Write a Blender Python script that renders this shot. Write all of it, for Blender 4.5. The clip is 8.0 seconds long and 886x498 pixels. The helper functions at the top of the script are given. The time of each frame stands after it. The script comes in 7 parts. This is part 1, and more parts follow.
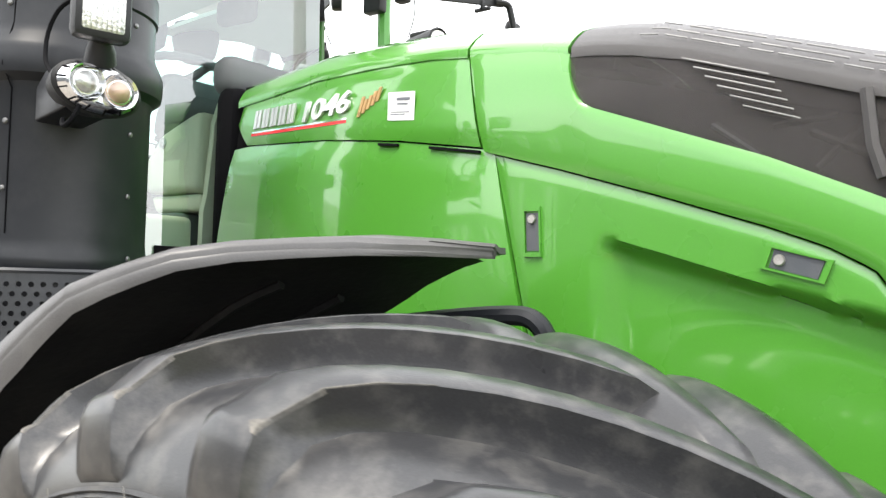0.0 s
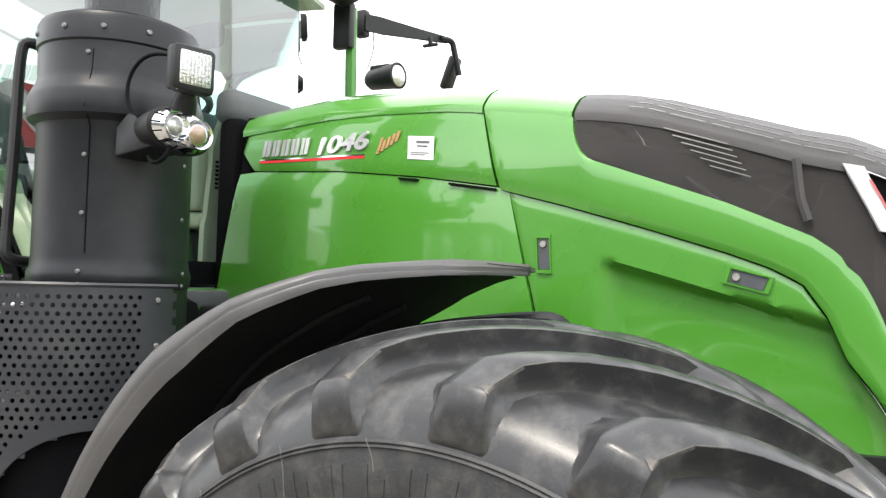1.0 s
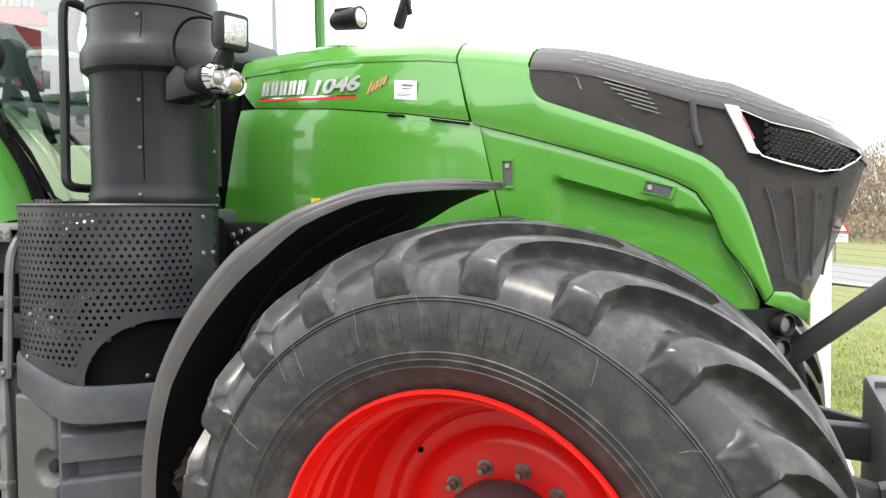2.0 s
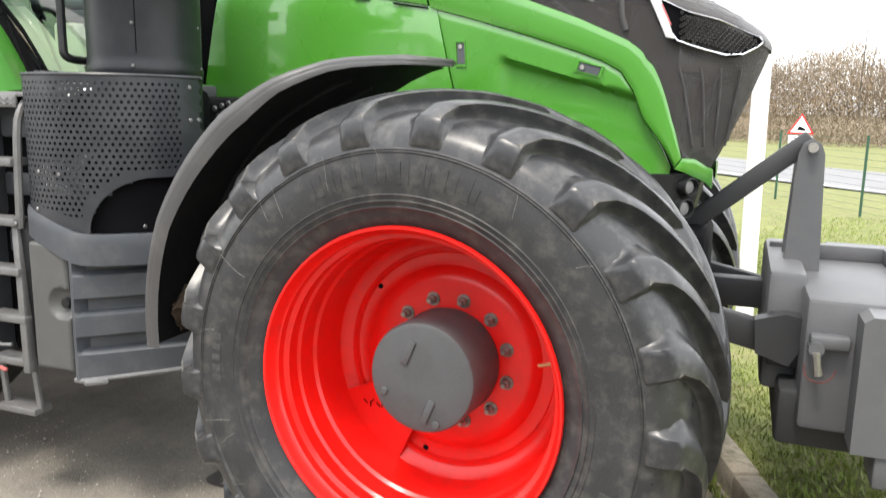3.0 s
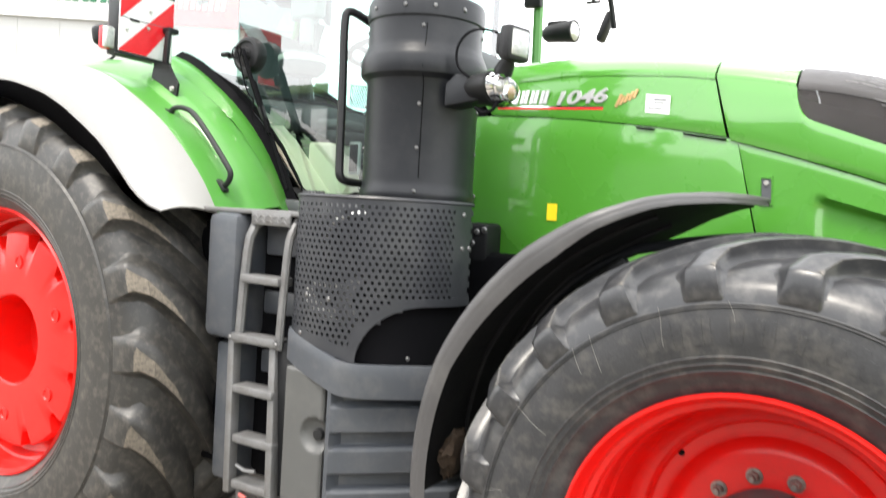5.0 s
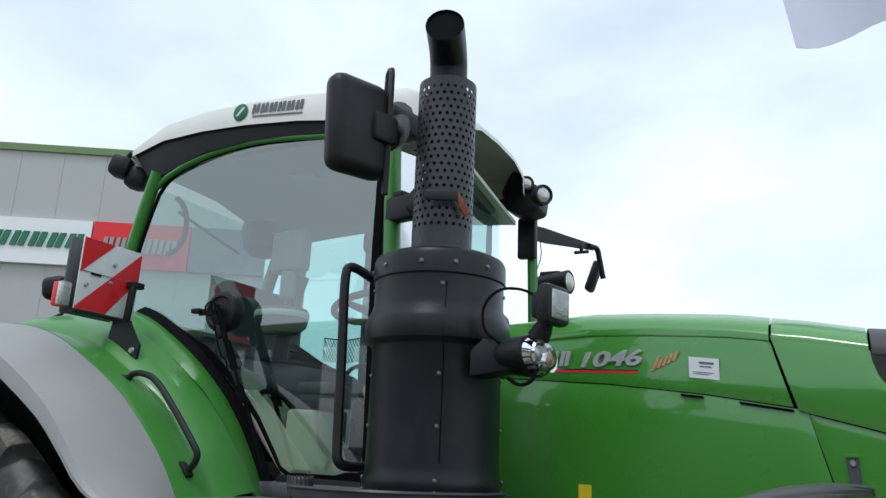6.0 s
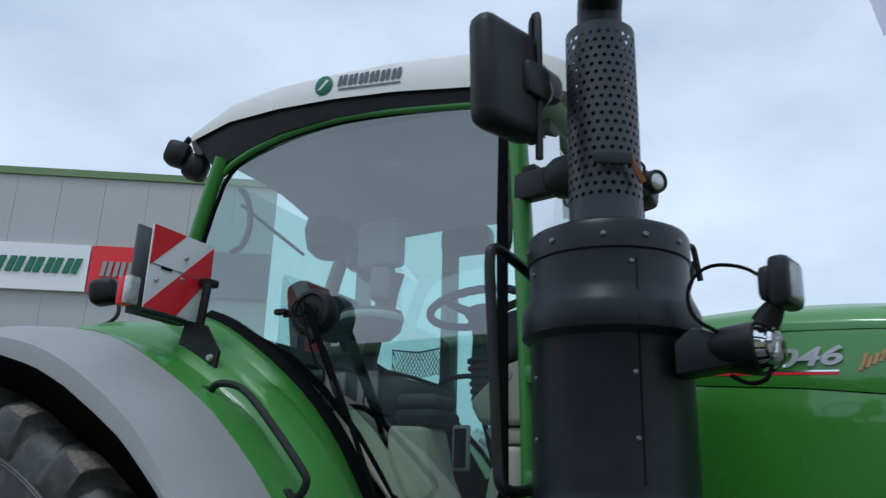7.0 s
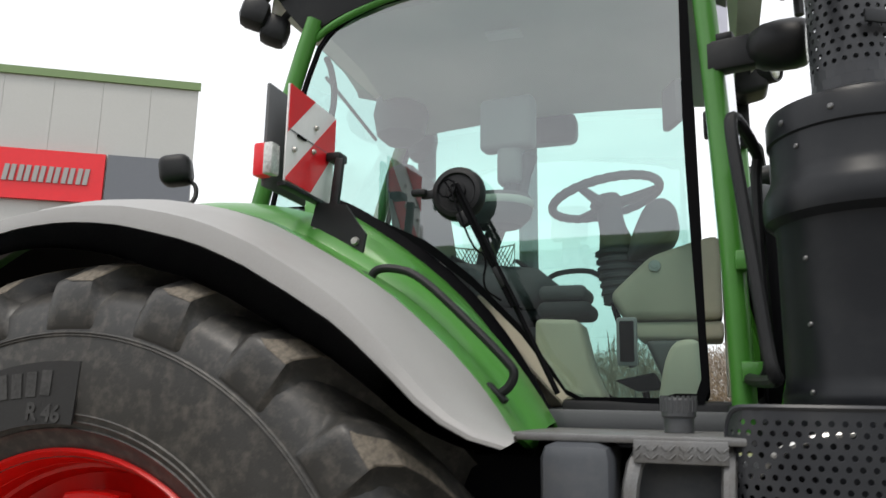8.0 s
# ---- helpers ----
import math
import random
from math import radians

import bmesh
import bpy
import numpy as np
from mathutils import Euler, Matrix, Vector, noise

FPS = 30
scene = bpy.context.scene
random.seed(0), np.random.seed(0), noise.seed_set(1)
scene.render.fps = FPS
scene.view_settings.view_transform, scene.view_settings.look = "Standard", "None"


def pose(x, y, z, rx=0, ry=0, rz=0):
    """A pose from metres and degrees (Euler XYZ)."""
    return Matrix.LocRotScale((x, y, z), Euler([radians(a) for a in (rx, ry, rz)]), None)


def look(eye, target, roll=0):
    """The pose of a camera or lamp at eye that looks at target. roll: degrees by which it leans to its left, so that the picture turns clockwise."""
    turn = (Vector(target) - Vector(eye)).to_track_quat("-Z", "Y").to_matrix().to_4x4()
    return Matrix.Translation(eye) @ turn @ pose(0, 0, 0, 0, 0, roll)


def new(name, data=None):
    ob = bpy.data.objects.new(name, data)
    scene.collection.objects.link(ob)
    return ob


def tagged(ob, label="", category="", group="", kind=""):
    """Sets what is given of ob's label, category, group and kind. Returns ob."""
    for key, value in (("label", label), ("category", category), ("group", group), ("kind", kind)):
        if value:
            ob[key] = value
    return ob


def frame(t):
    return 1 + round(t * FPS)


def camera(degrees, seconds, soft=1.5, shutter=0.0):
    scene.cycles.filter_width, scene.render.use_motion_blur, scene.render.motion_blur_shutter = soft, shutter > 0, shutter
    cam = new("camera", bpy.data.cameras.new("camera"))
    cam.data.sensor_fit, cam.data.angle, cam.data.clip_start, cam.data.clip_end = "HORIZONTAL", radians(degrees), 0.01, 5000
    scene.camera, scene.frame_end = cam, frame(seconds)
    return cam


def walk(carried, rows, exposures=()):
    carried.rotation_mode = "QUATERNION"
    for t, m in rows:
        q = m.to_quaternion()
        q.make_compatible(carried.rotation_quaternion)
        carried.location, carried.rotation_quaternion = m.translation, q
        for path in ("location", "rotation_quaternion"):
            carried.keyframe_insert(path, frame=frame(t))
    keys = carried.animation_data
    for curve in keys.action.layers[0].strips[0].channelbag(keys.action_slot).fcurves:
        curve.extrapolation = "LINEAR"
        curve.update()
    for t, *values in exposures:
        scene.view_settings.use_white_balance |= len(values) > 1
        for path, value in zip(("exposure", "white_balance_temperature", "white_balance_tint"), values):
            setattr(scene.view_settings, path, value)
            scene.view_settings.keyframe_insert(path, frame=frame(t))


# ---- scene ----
cam = camera(59.4, 8.0, soft=1.3, shutter=0.2)
PATH = [
    (0, (0.661, -0.456, 1.775), (-0.56, 1.126, 1.851), 1.7),
    (0.5, (0.532, -0.726, 1.803), (-0.495, 0.986, 1.917), 1.6),
    (1, (0.585, -1.008, 1.785), (-0.374, 0.745, 1.88), 1.4),
    (1.2, (0.61, -1.134, 1.776), (-0.335, 0.627, 1.84), 1.3),
    (2.3, (0.716, -1.811, 1.74), (-0.015, 0.045, 1.592), 0.1),
    (2.5, (0.759, -1.894, 1.731), (0.036, -0.037, 1.555), 0.4),
    (3, (0.895, -2.02, 1.665), (0.194, -0.181, 1.308), 1.0),
    (3.5, (0.888, -2.085, 1.589), (0.239, -0.288, 0.997), 3.9),
    (4, (0.704, -2.106, 1.581), (0.005, -0.345, 0.939), 5.7),
    (4.5, (0.518, -2.085, 1.628), (-0.398, -0.36, 1.201), 4.1),
    (5, (0.281, -1.997, 1.718), (-0.745, -0.282, 1.633), 3.5),
    (5.2, (0.208, -1.931, 1.762), (-0.812, -0.213, 1.847), 2.9),
    (6.3, (-0.342, -1.72, 1.872), (-1.21, -0.017, 2.461), 2.4),
    (6.5, (-0.466, -1.689, 1.861), (-1.326, 0.011, 2.468), 2.3),
    (7, (-0.834, -1.545, 1.832), (-1.694, 0.162, 2.42), 1.7),
    (7.5, (-1.301, -1.517, 1.822), (-2.09, 0.243, 2.35), 1.6),
    (8, (-1.748, -1.599, 1.762), (-2.387, 0.256, 2.151), 1.0),
]
walk(cam, [(t, look(eye, target, roll)) for t, eye, target, roll in PATH],
     [(0.0, 2.22, 6900, 10), (0.5, 2.1, 6900, 10), (1.0, 1.92, 6900, 10), (2.3, 1.98, 6900, 10), (2.5, 1.98, 6900, 10), (3.5, 2.1, 6800, 10), (4.0, 2.15, 6800, 10),
      (4.5, 2.17, 6900, 10), (4.8, 2.22, 6900, 10), (5.0, 2.28, 6900, 10), (5.2, 2.28, 6900, 10), (6.0, 0.35, 5900, 5), (6.3, -0.2, 5450, 5), (6.5, -0.2, 5450, 5),
      (7.0, -0.05, 5500, 5), (7.5, 0.35, 6100, 8), (8.0, 0.74, 6800, 10)])


# ---- sky and light ----
world = bpy.data.worlds.new("overcast_sky")
scene.world = world
world.use_nodes = True
wt = world.node_tree
wt.nodes.clear()
w_out = wt.nodes.new("ShaderNodeOutputWorld")
w_bg = wt.nodes.new("ShaderNodeBackground")
w_sky = wt.nodes.new("ShaderNodeTexSky")
w_sky.sky_type = "NISHITA"
w_sky.sun_disc = False
w_sky.sun_elevation = radians(65)
w_sky.sun_rotation = radians(160)
w_gain = wt.nodes.new("ShaderNodeMixRGB")
w_gain.blend_type = "MULTIPLY"
w_gain.inputs[0].default_value = 1.0
w_gain.inputs[2].default_value = (0.11, 0.11, 0.11, 1)
w_co = wt.nodes.new("ShaderNodeTexCoord")
w_map = wt.nodes.new("ShaderNodeMapping")
w_map.inputs["Scale"].default_value = (1.2, 1.2, 2.4)
w_noise = wt.nodes.new("ShaderNodeTexNoise")
w_noise.inputs["Scale"].default_value = 1.7
w_noise.inputs["Detail"].default_value = 6
w_noise.inputs["Roughness"].default_value = 0.52
w_ramp = wt.nodes.new("ShaderNodeValToRGB")
w_ramp.color_ramp.elements[0].position = 0.32
w_ramp.color_ramp.elements[0].color = (0.64, 0.685, 0.745, 1)
w_ramp.color_ramp.elements[1].position = 0.68
w_ramp.color_ramp.elements[1].color = (1.02, 1.035, 1.065, 1)
w_mix = wt.nodes.new("ShaderNodeMixRGB")
w_mix.inputs[0].default_value = 0.85
wt.links.new(w_sky.outputs[0], w_gain.inputs[1])
wt.links.new(w_co.outputs["Generated"], w_map.inputs[0])
wt.links.new(w_map.outputs[0], w_noise.inputs["Vector"])
wt.links.new(w_noise.outputs["Fac"], w_ramp.inputs[0])
wt.links.new(w_gain.outputs[0], w_mix.inputs[1])
wt.links.new(w_ramp.outputs[0], w_mix.inputs[2])
wt.links.new(w_mix.outputs[0], w_bg.inputs["Color"])
w_bg.inputs["Strength"].default_value = 1.0
wt.links.new(w_bg.outputs[0], w_out.inputs[0])

sun = new("sun", bpy.data.lights.new("sun", "SUN"))
sun.data.energy = 0.9
sun.data.angle = radians(14)
sun.data.color = (1.0, 0.96, 0.9)
sun.matrix_world = look((-2, -5.5, 14), (-1, 1, 0))


# ---- materials ----
def mat(name, col, rough=0.5, metal=0.0, var=0.12, scale=6.0, bump=0.0, bscale=60.0, coat=0.0, dirt=None, dirt_amount=0.0, dirt_scale=3.0, piece=0.0, rvar=0.1, spec=0.5):
    m = bpy.data.materials.new(name)
    m.use_nodes = True
    t = m.node_tree
    b = t.nodes["Principled BSDF"]
    co = t.nodes.new("ShaderNodeTexCoord")
    big = t.nodes.new("ShaderNodeTexNoise")
    big.inputs["Scale"].default_value = scale
    big.inputs["Detail"].default_value = 5
    fine = t.nodes.new("ShaderNodeTexNoise")
    fine.inputs["Scale"].default_value = bscale
    fine.inputs["Detail"].default_value = 3
    for n in (big, fine):
        t.links.new(co.outputs["Object"], n.inputs["Vector"])
    avg = t.nodes.new("ShaderNodeMath")
    avg.operation = "ADD"
    t.links.new(big.outputs["Fac"], avg.inputs[0])
    t.links.new(fine.outputs["Fac"], avg.inputs[1])
    last = avg.outputs[0]
    if piece:
        inf = t.nodes.new("ShaderNodeObjectInfo")
        pm = t.nodes.new("ShaderNodeMath")
        pm.operation = "MULTIPLY_ADD"
        pm.inputs[1].default_value = piece
        t.links.new(inf.outputs["Random"], pm.inputs[0])
        t.links.new(last, pm.inputs[2])
        last = pm.outputs[0]
    rmp = t.nodes.new("ShaderNodeMapRange")
    rmp.inputs["From Min"].default_value = 0.6
    rmp.inputs["From Max"].default_value = 1.4 + piece
    t.links.new(last, rmp.inputs["Value"])
    mix = t.nodes.new("ShaderNodeMixRGB")
    mix.inputs[1].default_value = (*[c * (1 - var) for c in col], 1)
    mix.inputs[2].default_value = (*[min(1, c * (1 + var)) for c in col], 1)
    t.links.new(rmp.outputs[0], mix.inputs[0])
    color = mix.outputs[0]
    if dirt:
        dn = t.nodes.new("ShaderNodeTexNoise")
        dn.inputs["Scale"].default_value = dirt_scale
        dn.inputs["Detail"].default_value = 8
        dn.inputs["Roughness"].default_value = 0.65
        t.links.new(co.outputs["Object"], dn.inputs["Vector"])
        dr = t.nodes.new("ShaderNodeMapRange")
        dr.inputs["From Min"].default_value = 0.48
        dr.inputs["From Max"].default_value = 0.75
        dr.inputs["To Max"].default_value = dirt_amount
        t.links.new(dn.outputs["Fac"], dr.inputs["Value"])
        dm = t.nodes.new("ShaderNodeMixRGB")
        dm.inputs[2].default_value = (*dirt, 1)
        t.links.new(dr.outputs[0], dm.inputs[0])
        t.links.new(color, dm.inputs[1])
        color = dm.outputs[0]
    t.links.new(color, b.inputs["Base Color"])
    rr = t.nodes.new("ShaderNodeMapRange")
    rr.inputs["To Min"].default_value = max(0.02, rough - rvar)
    rr.inputs["To Max"].default_value = min(1, rough + rvar)
    t.links.new(big.outputs["Fac"], rr.inputs["Value"])
    t.links.new(rr.outputs[0], b.inputs["Roughness"])
    b.inputs["Metallic"].default_value = metal
    b.inputs["Specular IOR Level"].default_value = spec
    b.inputs["Coat Weight"].default_value = coat
    b.inputs["Coat Roughness"].default_value = 0.05
    if bump:
        bn = t.nodes.new("ShaderNodeBump")
        bn.inputs["Strength"].default_value = bump
        bn.inputs["Distance"].default_value = 0.004
        t.links.new(fine.outputs["Fac"], bn.inputs["Height"])
        t.links.new(bn.outputs[0], b.inputs["Normal"])
    return m


def glass(name, tint, gloss=0.08):
    m = bpy.data.materials.new(name)
    m.use_nodes = True
    t = m.node_tree
    t.nodes.clear()
    o = t.nodes.new("ShaderNodeOutputMaterial")
    tr = t.nodes.new("ShaderNodeBsdfTransparent")
    tr.inputs[0].default_value = (*tint, 1)
    gl = t.nodes.new("ShaderNodeBsdfGlossy")
    gl.inputs["Roughness"].default_value = 0.02
    lw = t.nodes.new("ShaderNodeFresnel")
    lw.inputs[0].default_value = 1.5
    mx = t.nodes.new("ShaderNodeMixShader")
    ad = t.nodes.new("ShaderNodeMath")
    ad.operation = "ADD"
    ad.inputs[1].default_value = gloss
    t.links.new(lw.outputs[0], ad.inputs[0])
    t.links.new(ad.outputs[0], mx.inputs[0])
    t.links.new(tr.outputs[0], mx.inputs[1])
    t.links.new(gl.outputs[0], mx.inputs[2])
    t.links.new(mx.outputs[0], o.inputs[0])
    return m


GREEN = mat("green_paint", (0.062, 0.255, 0.026), 0.28, 0, 0.05, 3, 0.03, 300, coat=1.0)
GREEN_IN = mat("green_cab_paint", (0.055, 0.23, 0.03), 0.42, 0, 0.08, 4, 0.03, 300, coat=0.25)
RED = mat("red_paint", (0.74, 0.009, 0.007), 0.31, 0, 0.05, 4, 0.03, 200, coat=0.15, dirt=(0.45, 0.02, 0.015), dirt_amount=0.45, dirt_scale=9, rvar=0.05, spec=0.42)
RUBBER = mat("tyre_rubber", (0.030, 0.0305, 0.032), 0.50, 0, 0.35, 7, 0.16, 220, dirt=(0.112, 0.104, 0.092), dirt_amount=0.6, dirt_scale=17, spec=0.36)
RUBBER_R = mat("dusty_tyre_rubber", (0.034, 0.0325, 0.030), 0.46, 0, 0.25, 14, 0.12, 260, dirt=(0.14, 0.124, 0.105), dirt_amount=0.6, dirt_scale=30)
RUBBER_D = mat("dark_panel_rubber", (0.016, 0.0155, 0.015), 0.6, 0, 0.2, 12, 0.15, 150)
TREAD = mat("tread_rubber", (0.024, 0.0245, 0.0265), 0.31, 0, 0.3, 9, 0.06, 400, dirt=(0.125, 0.12, 0.112), dirt_amount=0.55, dirt_scale=18)
SCUFF = mat("scuffed_lug_edge", (0.075, 0.072, 0.068), 0.75, 0, 0.5, 40, 0.5, 90, dirt=(0.20, 0.18, 0.15), dirt_amount=0.9, dirt_scale=26)
RUB_GLOSS = mat("dark_raised_rubber", (0.018, 0.018, 0.020), 0.35, 0, 0.25, 20, 0.1, 100)
TREAD_R = mat("worn_tread_rubber", (0.030, 0.029, 0.027), 0.45, 0, 0.25, 14, 0.1, 300, dirt=(0.14, 0.124, 0.105), dirt_amount=0.55, dirt_scale=30)
WORN = mat("worn_lug_edge", (0.16, 0.137, 0.108), 0.85, 0, 0.5, 34, 0.6, 90, dirt=(0.035, 0.032, 0.03), dirt_amount=1.0, dirt_scale=34)
RUB_TXT = mat("raised_rubber", (0.043, 0.042, 0.041), 0.65, 0, 0.5, 26, 0.2, 100)
PLASTIC = mat("black_plastic", (0.0095, 0.010, 0.011), 0.45, 0, 0.15, 8, 0.15, 400, dirt=(0.05, 0.05, 0.05), dirt_amount=0.25, dirt_scale=6, spec=0.32)
# Grey base lifted to hold the sky sheen on the mudguard top.
FENDER_M = mat("mudguard_plastic", (0.062, 0.060, 0.061), 0.42, 0, 0.15, 6, 0.10, 300, dirt=(0.11, 0.106, 0.10), dirt_amount=0.45, dirt_scale=8)
GREYBOX = mat("grey_plastic", (0.058, 0.064, 0.074), 0.45, 0, 0.1, 5, 0.12, 350, dirt=(0.17, 0.165, 0.16), dirt_amount=0.35, dirt_scale=8)
STACK = mat("dark_coated_steel", (0.0115, 0.0128, 0.0155), 0.37, 0.0, 0.12, 5, 0.08, 500, dirt=(0.045, 0.046, 0.048), dirt_amount=0.25, dirt_scale=9, spec=0.30)
PERF = mat("perforated_steel", (0.027, 0.029, 0.034), 0.40, 0.0, 0.1, 6, 0.05, 300, dirt=(0.08, 0.08, 0.08), dirt_amount=0.3, dirt_scale=6)
DOORGREY = mat("warm_grey_plastic", (0.078, 0.079, 0.077), 0.5, 0, 0.1, 5, 0.12, 350, dirt=(0.14, 0.135, 0.125), dirt_amount=0.3, dirt_scale=8)
GREY_M = mat("hub_grey_paint", (0.07, 0.073, 0.077), 0.45, 0, 0.15, 10, 0.1, 200, dirt=(0.04, 0.035, 0.03), dirt_amount=0.4, dirt_scale=8)
ALU = mat("weathered_aluminium", (0.19, 0.19, 0.19), 0.5, 0.45, 0.2, 14, 0.15, 200, dirt=(0.12, 0.105, 0.09), dirt_amount=0.6, dirt_scale=12)
STEEL = mat("zinc_steel", (0.52, 0.50, 0.47), 0.38, 0.85, 0.3, 60, 0.1, 300, dirt=(0.10, 0.07, 0.05), dirt_amount=0.6, dirt_scale=60)
SCREW_M = mat("dull_screw_steel", (0.16, 0.16, 0.16), 0.4, 0.7, 0.3, 60)
EMBLEM_M = mat("bright_emblem_metal", (0.86, 0.86, 0.88), 0.22, 0.55, 0.05, 20)
CHROME = mat("chrome", (0.85, 0.86, 0.88), 0.08, 1.0, 0.03, 10)
SILVER = mat("silver_grey_fender_paint", (0.315, 0.31, 0.302), 0.5, 0.05, 0.05, 4, 0.05, 250, dirt=(0.25, 0.24, 0.225), dirt_amount=0.3, dirt_scale=6)
WHITE = mat("white_roof_paint", (0.80, 0.78, 0.72), 0.4, 0, 0.05, 4, 0.02, 200, dirt=(0.5, 0.48, 0.42), dirt_amount=0.3, dirt_scale=5)
WHITE_P = mat("white_print", (0.82, 0.82, 0.82), 0.4, 0, 0.03, 5)
CORD = mat("dull_red_cord", (0.14, 0.03, 0.025), 0.8, 0, 0.4, 60)
FADED_RED = mat("faded_red_paint", (0.42, 0.10, 0.09), 0.6, 0, 0.4, 40)
RED_P = mat("red_reflective", (0.72, 0.012, 0.02), 0.35, 0, 0.05, 8)
PINK_P = mat("faded_red_print", (0.62, 0.16, 0.17), 0.4, 0, 0.05, 8)
GREY_P = mat("dark_grey_print", (0.13, 0.14, 0.16), 0.5, 0, 0.05, 8)
GREEN_P = mat("dark_green_print", (0.02, 0.16, 0.08), 0.5, 0, 0.05, 8)
GOLD_P = mat("bronze_script", (0.66, 0.42, 0.20), 0.3, 0.4, 0.1, 30)
YELLOW_P = mat("yellow_print", (0.85, 0.62, 0.02), 0.45, 0, 0.05, 10)
# Near-black for black parts and for shade in gaps, holes and recesses.
BLACK = mat("black_and_unlit_depth", (0.004, 0.004, 0.005), 0.8, 0, 0.1, 5, spec=0.08)
MESHM = mat("black_grille_mesh", (0.062, 0.056, 0.056), 0.5, 0.1, 0.3, 8, 0.9, 900)
# fine wire mesh lets part of the view through
mesh_t = MESHM.node_tree
see = mesh_t.nodes.new("ShaderNodeBsdfTransparent")
weave = mesh_t.nodes.new("ShaderNodeMixShader")
weave.inputs[0].default_value = 0.38
mesh_t.links.new(mesh_t.nodes["Principled BSDF"].outputs[0], weave.inputs[1])
mesh_t.links.new(see.outputs[0], weave.inputs[2])
mesh_t.links.new(weave.outputs[0], mesh_t.nodes["Material Output"].inputs[0])
GRILLE_TOP = mat("grille_frame_plastic", (0.055, 0.052, 0.053), 0.45, 0.1, 0.15, 8, 0.6, 700)
# Pale strips that stand for daylight through the grille slits.
SLIT_LIGHT = mat("slit_skylight", (0.20, 0.20, 0.20), 0.4, 0.3, 0.15, 20)
WEIGHT = mat("grey_weight_paint", (0.095, 0.097, 0.103), 0.5, 0, 0.12, 5, 0.1, 200, dirt=(0.16, 0.155, 0.148), dirt_amount=0.3, dirt_scale=6)
# Dark copy of the weight paint that carries the underside shade.
WEIGHT_SHADE = mat("shaded_weight_paint", (0.02, 0.0205, 0.022), 0.6, 0, 0.15, 8, 0.2, 150)
LINK = mat("dark_link_paint", (0.028, 0.0285, 0.031), 0.5, 0, 0.15, 8, 0.1, 200)
SCRATCH = mat("pale_scratch", (0.17, 0.165, 0.15), 0.8, 0, 0.3, 60)
BRASS = mat("dull_brass", (0.55, 0.36, 0.17), 0.4, 0.5, 0.15, 40)
# Near-black that puts the mudguard's underside shade into the colour.
UNDERSIDE_SHADE = mat("underside_shade_black", (0.008, 0.008, 0.009), 0.7, 0, 0.4, 10, 0.3, 60, dirt=(0.03, 0.027, 0.024), dirt_amount=0.4, dirt_scale=6, spec=0.3)
NUT_STEEL = mat("oily_steel", (0.30, 0.28, 0.26), 0.36, 0.8, 0.35, 90, 0.1, 300, dirt=(0.05, 0.03, 0.02), dirt_amount=0.7, dirt_scale=70)
SHINY = mat("bare_shiny_steel", (0.75, 0.74, 0.72), 0.3, 0.6, 0.15, 30)
RUST = mat("rusty_steel", (0.22, 0.075, 0.03), 0.85, 0.1, 0.35, 20, 0.5, 120)
MUD = mat("dried_mud", (0.042, 0.026, 0.015), 0.95, 0, 0.5, 30, 1.0, 80)
BEIGE = mat("beige_cab_plastic", (0.60, 0.545, 0.43), 0.65, 0, 0.08, 6, 0.1, 300)
CREAM = mat("cream_cab_plastic", (0.66, 0.61, 0.49), 0.6, 0, 0.08, 8, 0.1, 300)
SEAT = mat("grey_seat_cloth", (0.10, 0.103, 0.11), 0.9, 0, 0.2, 14, 0.3, 300)
CABPALE = mat("pale_cab_plastic", (0.30, 0.305, 0.31), 0.6, 0, 0.08, 8, 0.1, 300)
SEAT_D = mat("dark_seat_rubber", (0.035, 0.036, 0.04), 0.8, 0, 0.2, 14, 0.2, 200)
CABGREY = mat("cab_grey_plastic", (0.10, 0.105, 0.11), 0.65, 0, 0.1, 8, 0.1, 300)
HEADLINER = mat("cab_headliner", (0.64, 0.69, 0.63), 0.9, 0, 0.06, 5, 0.1, 300)
GLASS = glass("tinted_cab_glass", (0.68, 0.90, 0.85), 0.18)
CLEAR = glass("clear_lens", (0.92, 0.94, 0.95), 0.06)
LENS = mat("lamp_reflector", (0.55, 0.55, 0.52), 0.2, 0.6, 0.25, 60, 0.5, 120)
AMBER = mat("amber_lens", (0.62, 0.40, 0.28), 0.2, 0.2, 0.1, 20)
ASPHALT = mat("worn_asphalt", (0.18, 0.163, 0.138), 0.85, 0, 0.5, 3.0, 1.0, 120, dirt=(0.29, 0.262, 0.218), dirt_amount=0.75, dirt_scale=1.6)
CONCRETE = mat("mossy_concrete", (0.25, 0.22, 0.175), 0.9, 0, 0.35, 12, 1.0, 90, dirt=(0.06, 0.06, 0.03), dirt_amount=0.9, dirt_scale=11, piece=0.3)
SOIL = mat("grass_soil", (0.14, 0.155, 0.045), 0.95, 0, 0.5, 6, 0.9, 60, dirt=(0.16, 0.13, 0.07), dirt_amount=0.8, dirt_scale=4)
GRASS = mat("grass_blade", (0.19, 0.255, 0.048), 0.6, 0, 0.45, 2.5, 0, 30, dirt=(0.38, 0.32, 0.16), dirt_amount=0.7, dirt_scale=6)
GRIT = mat("pale_grit", (0.30, 0.275, 0.235), 0.9, 0, 0.6, 14, 0, 30)
DARK_PATCH = mat("dark_asphalt", (0.022, 0.020, 0.018), 0.5, 0, 0.4, 9, 0.8, 120)
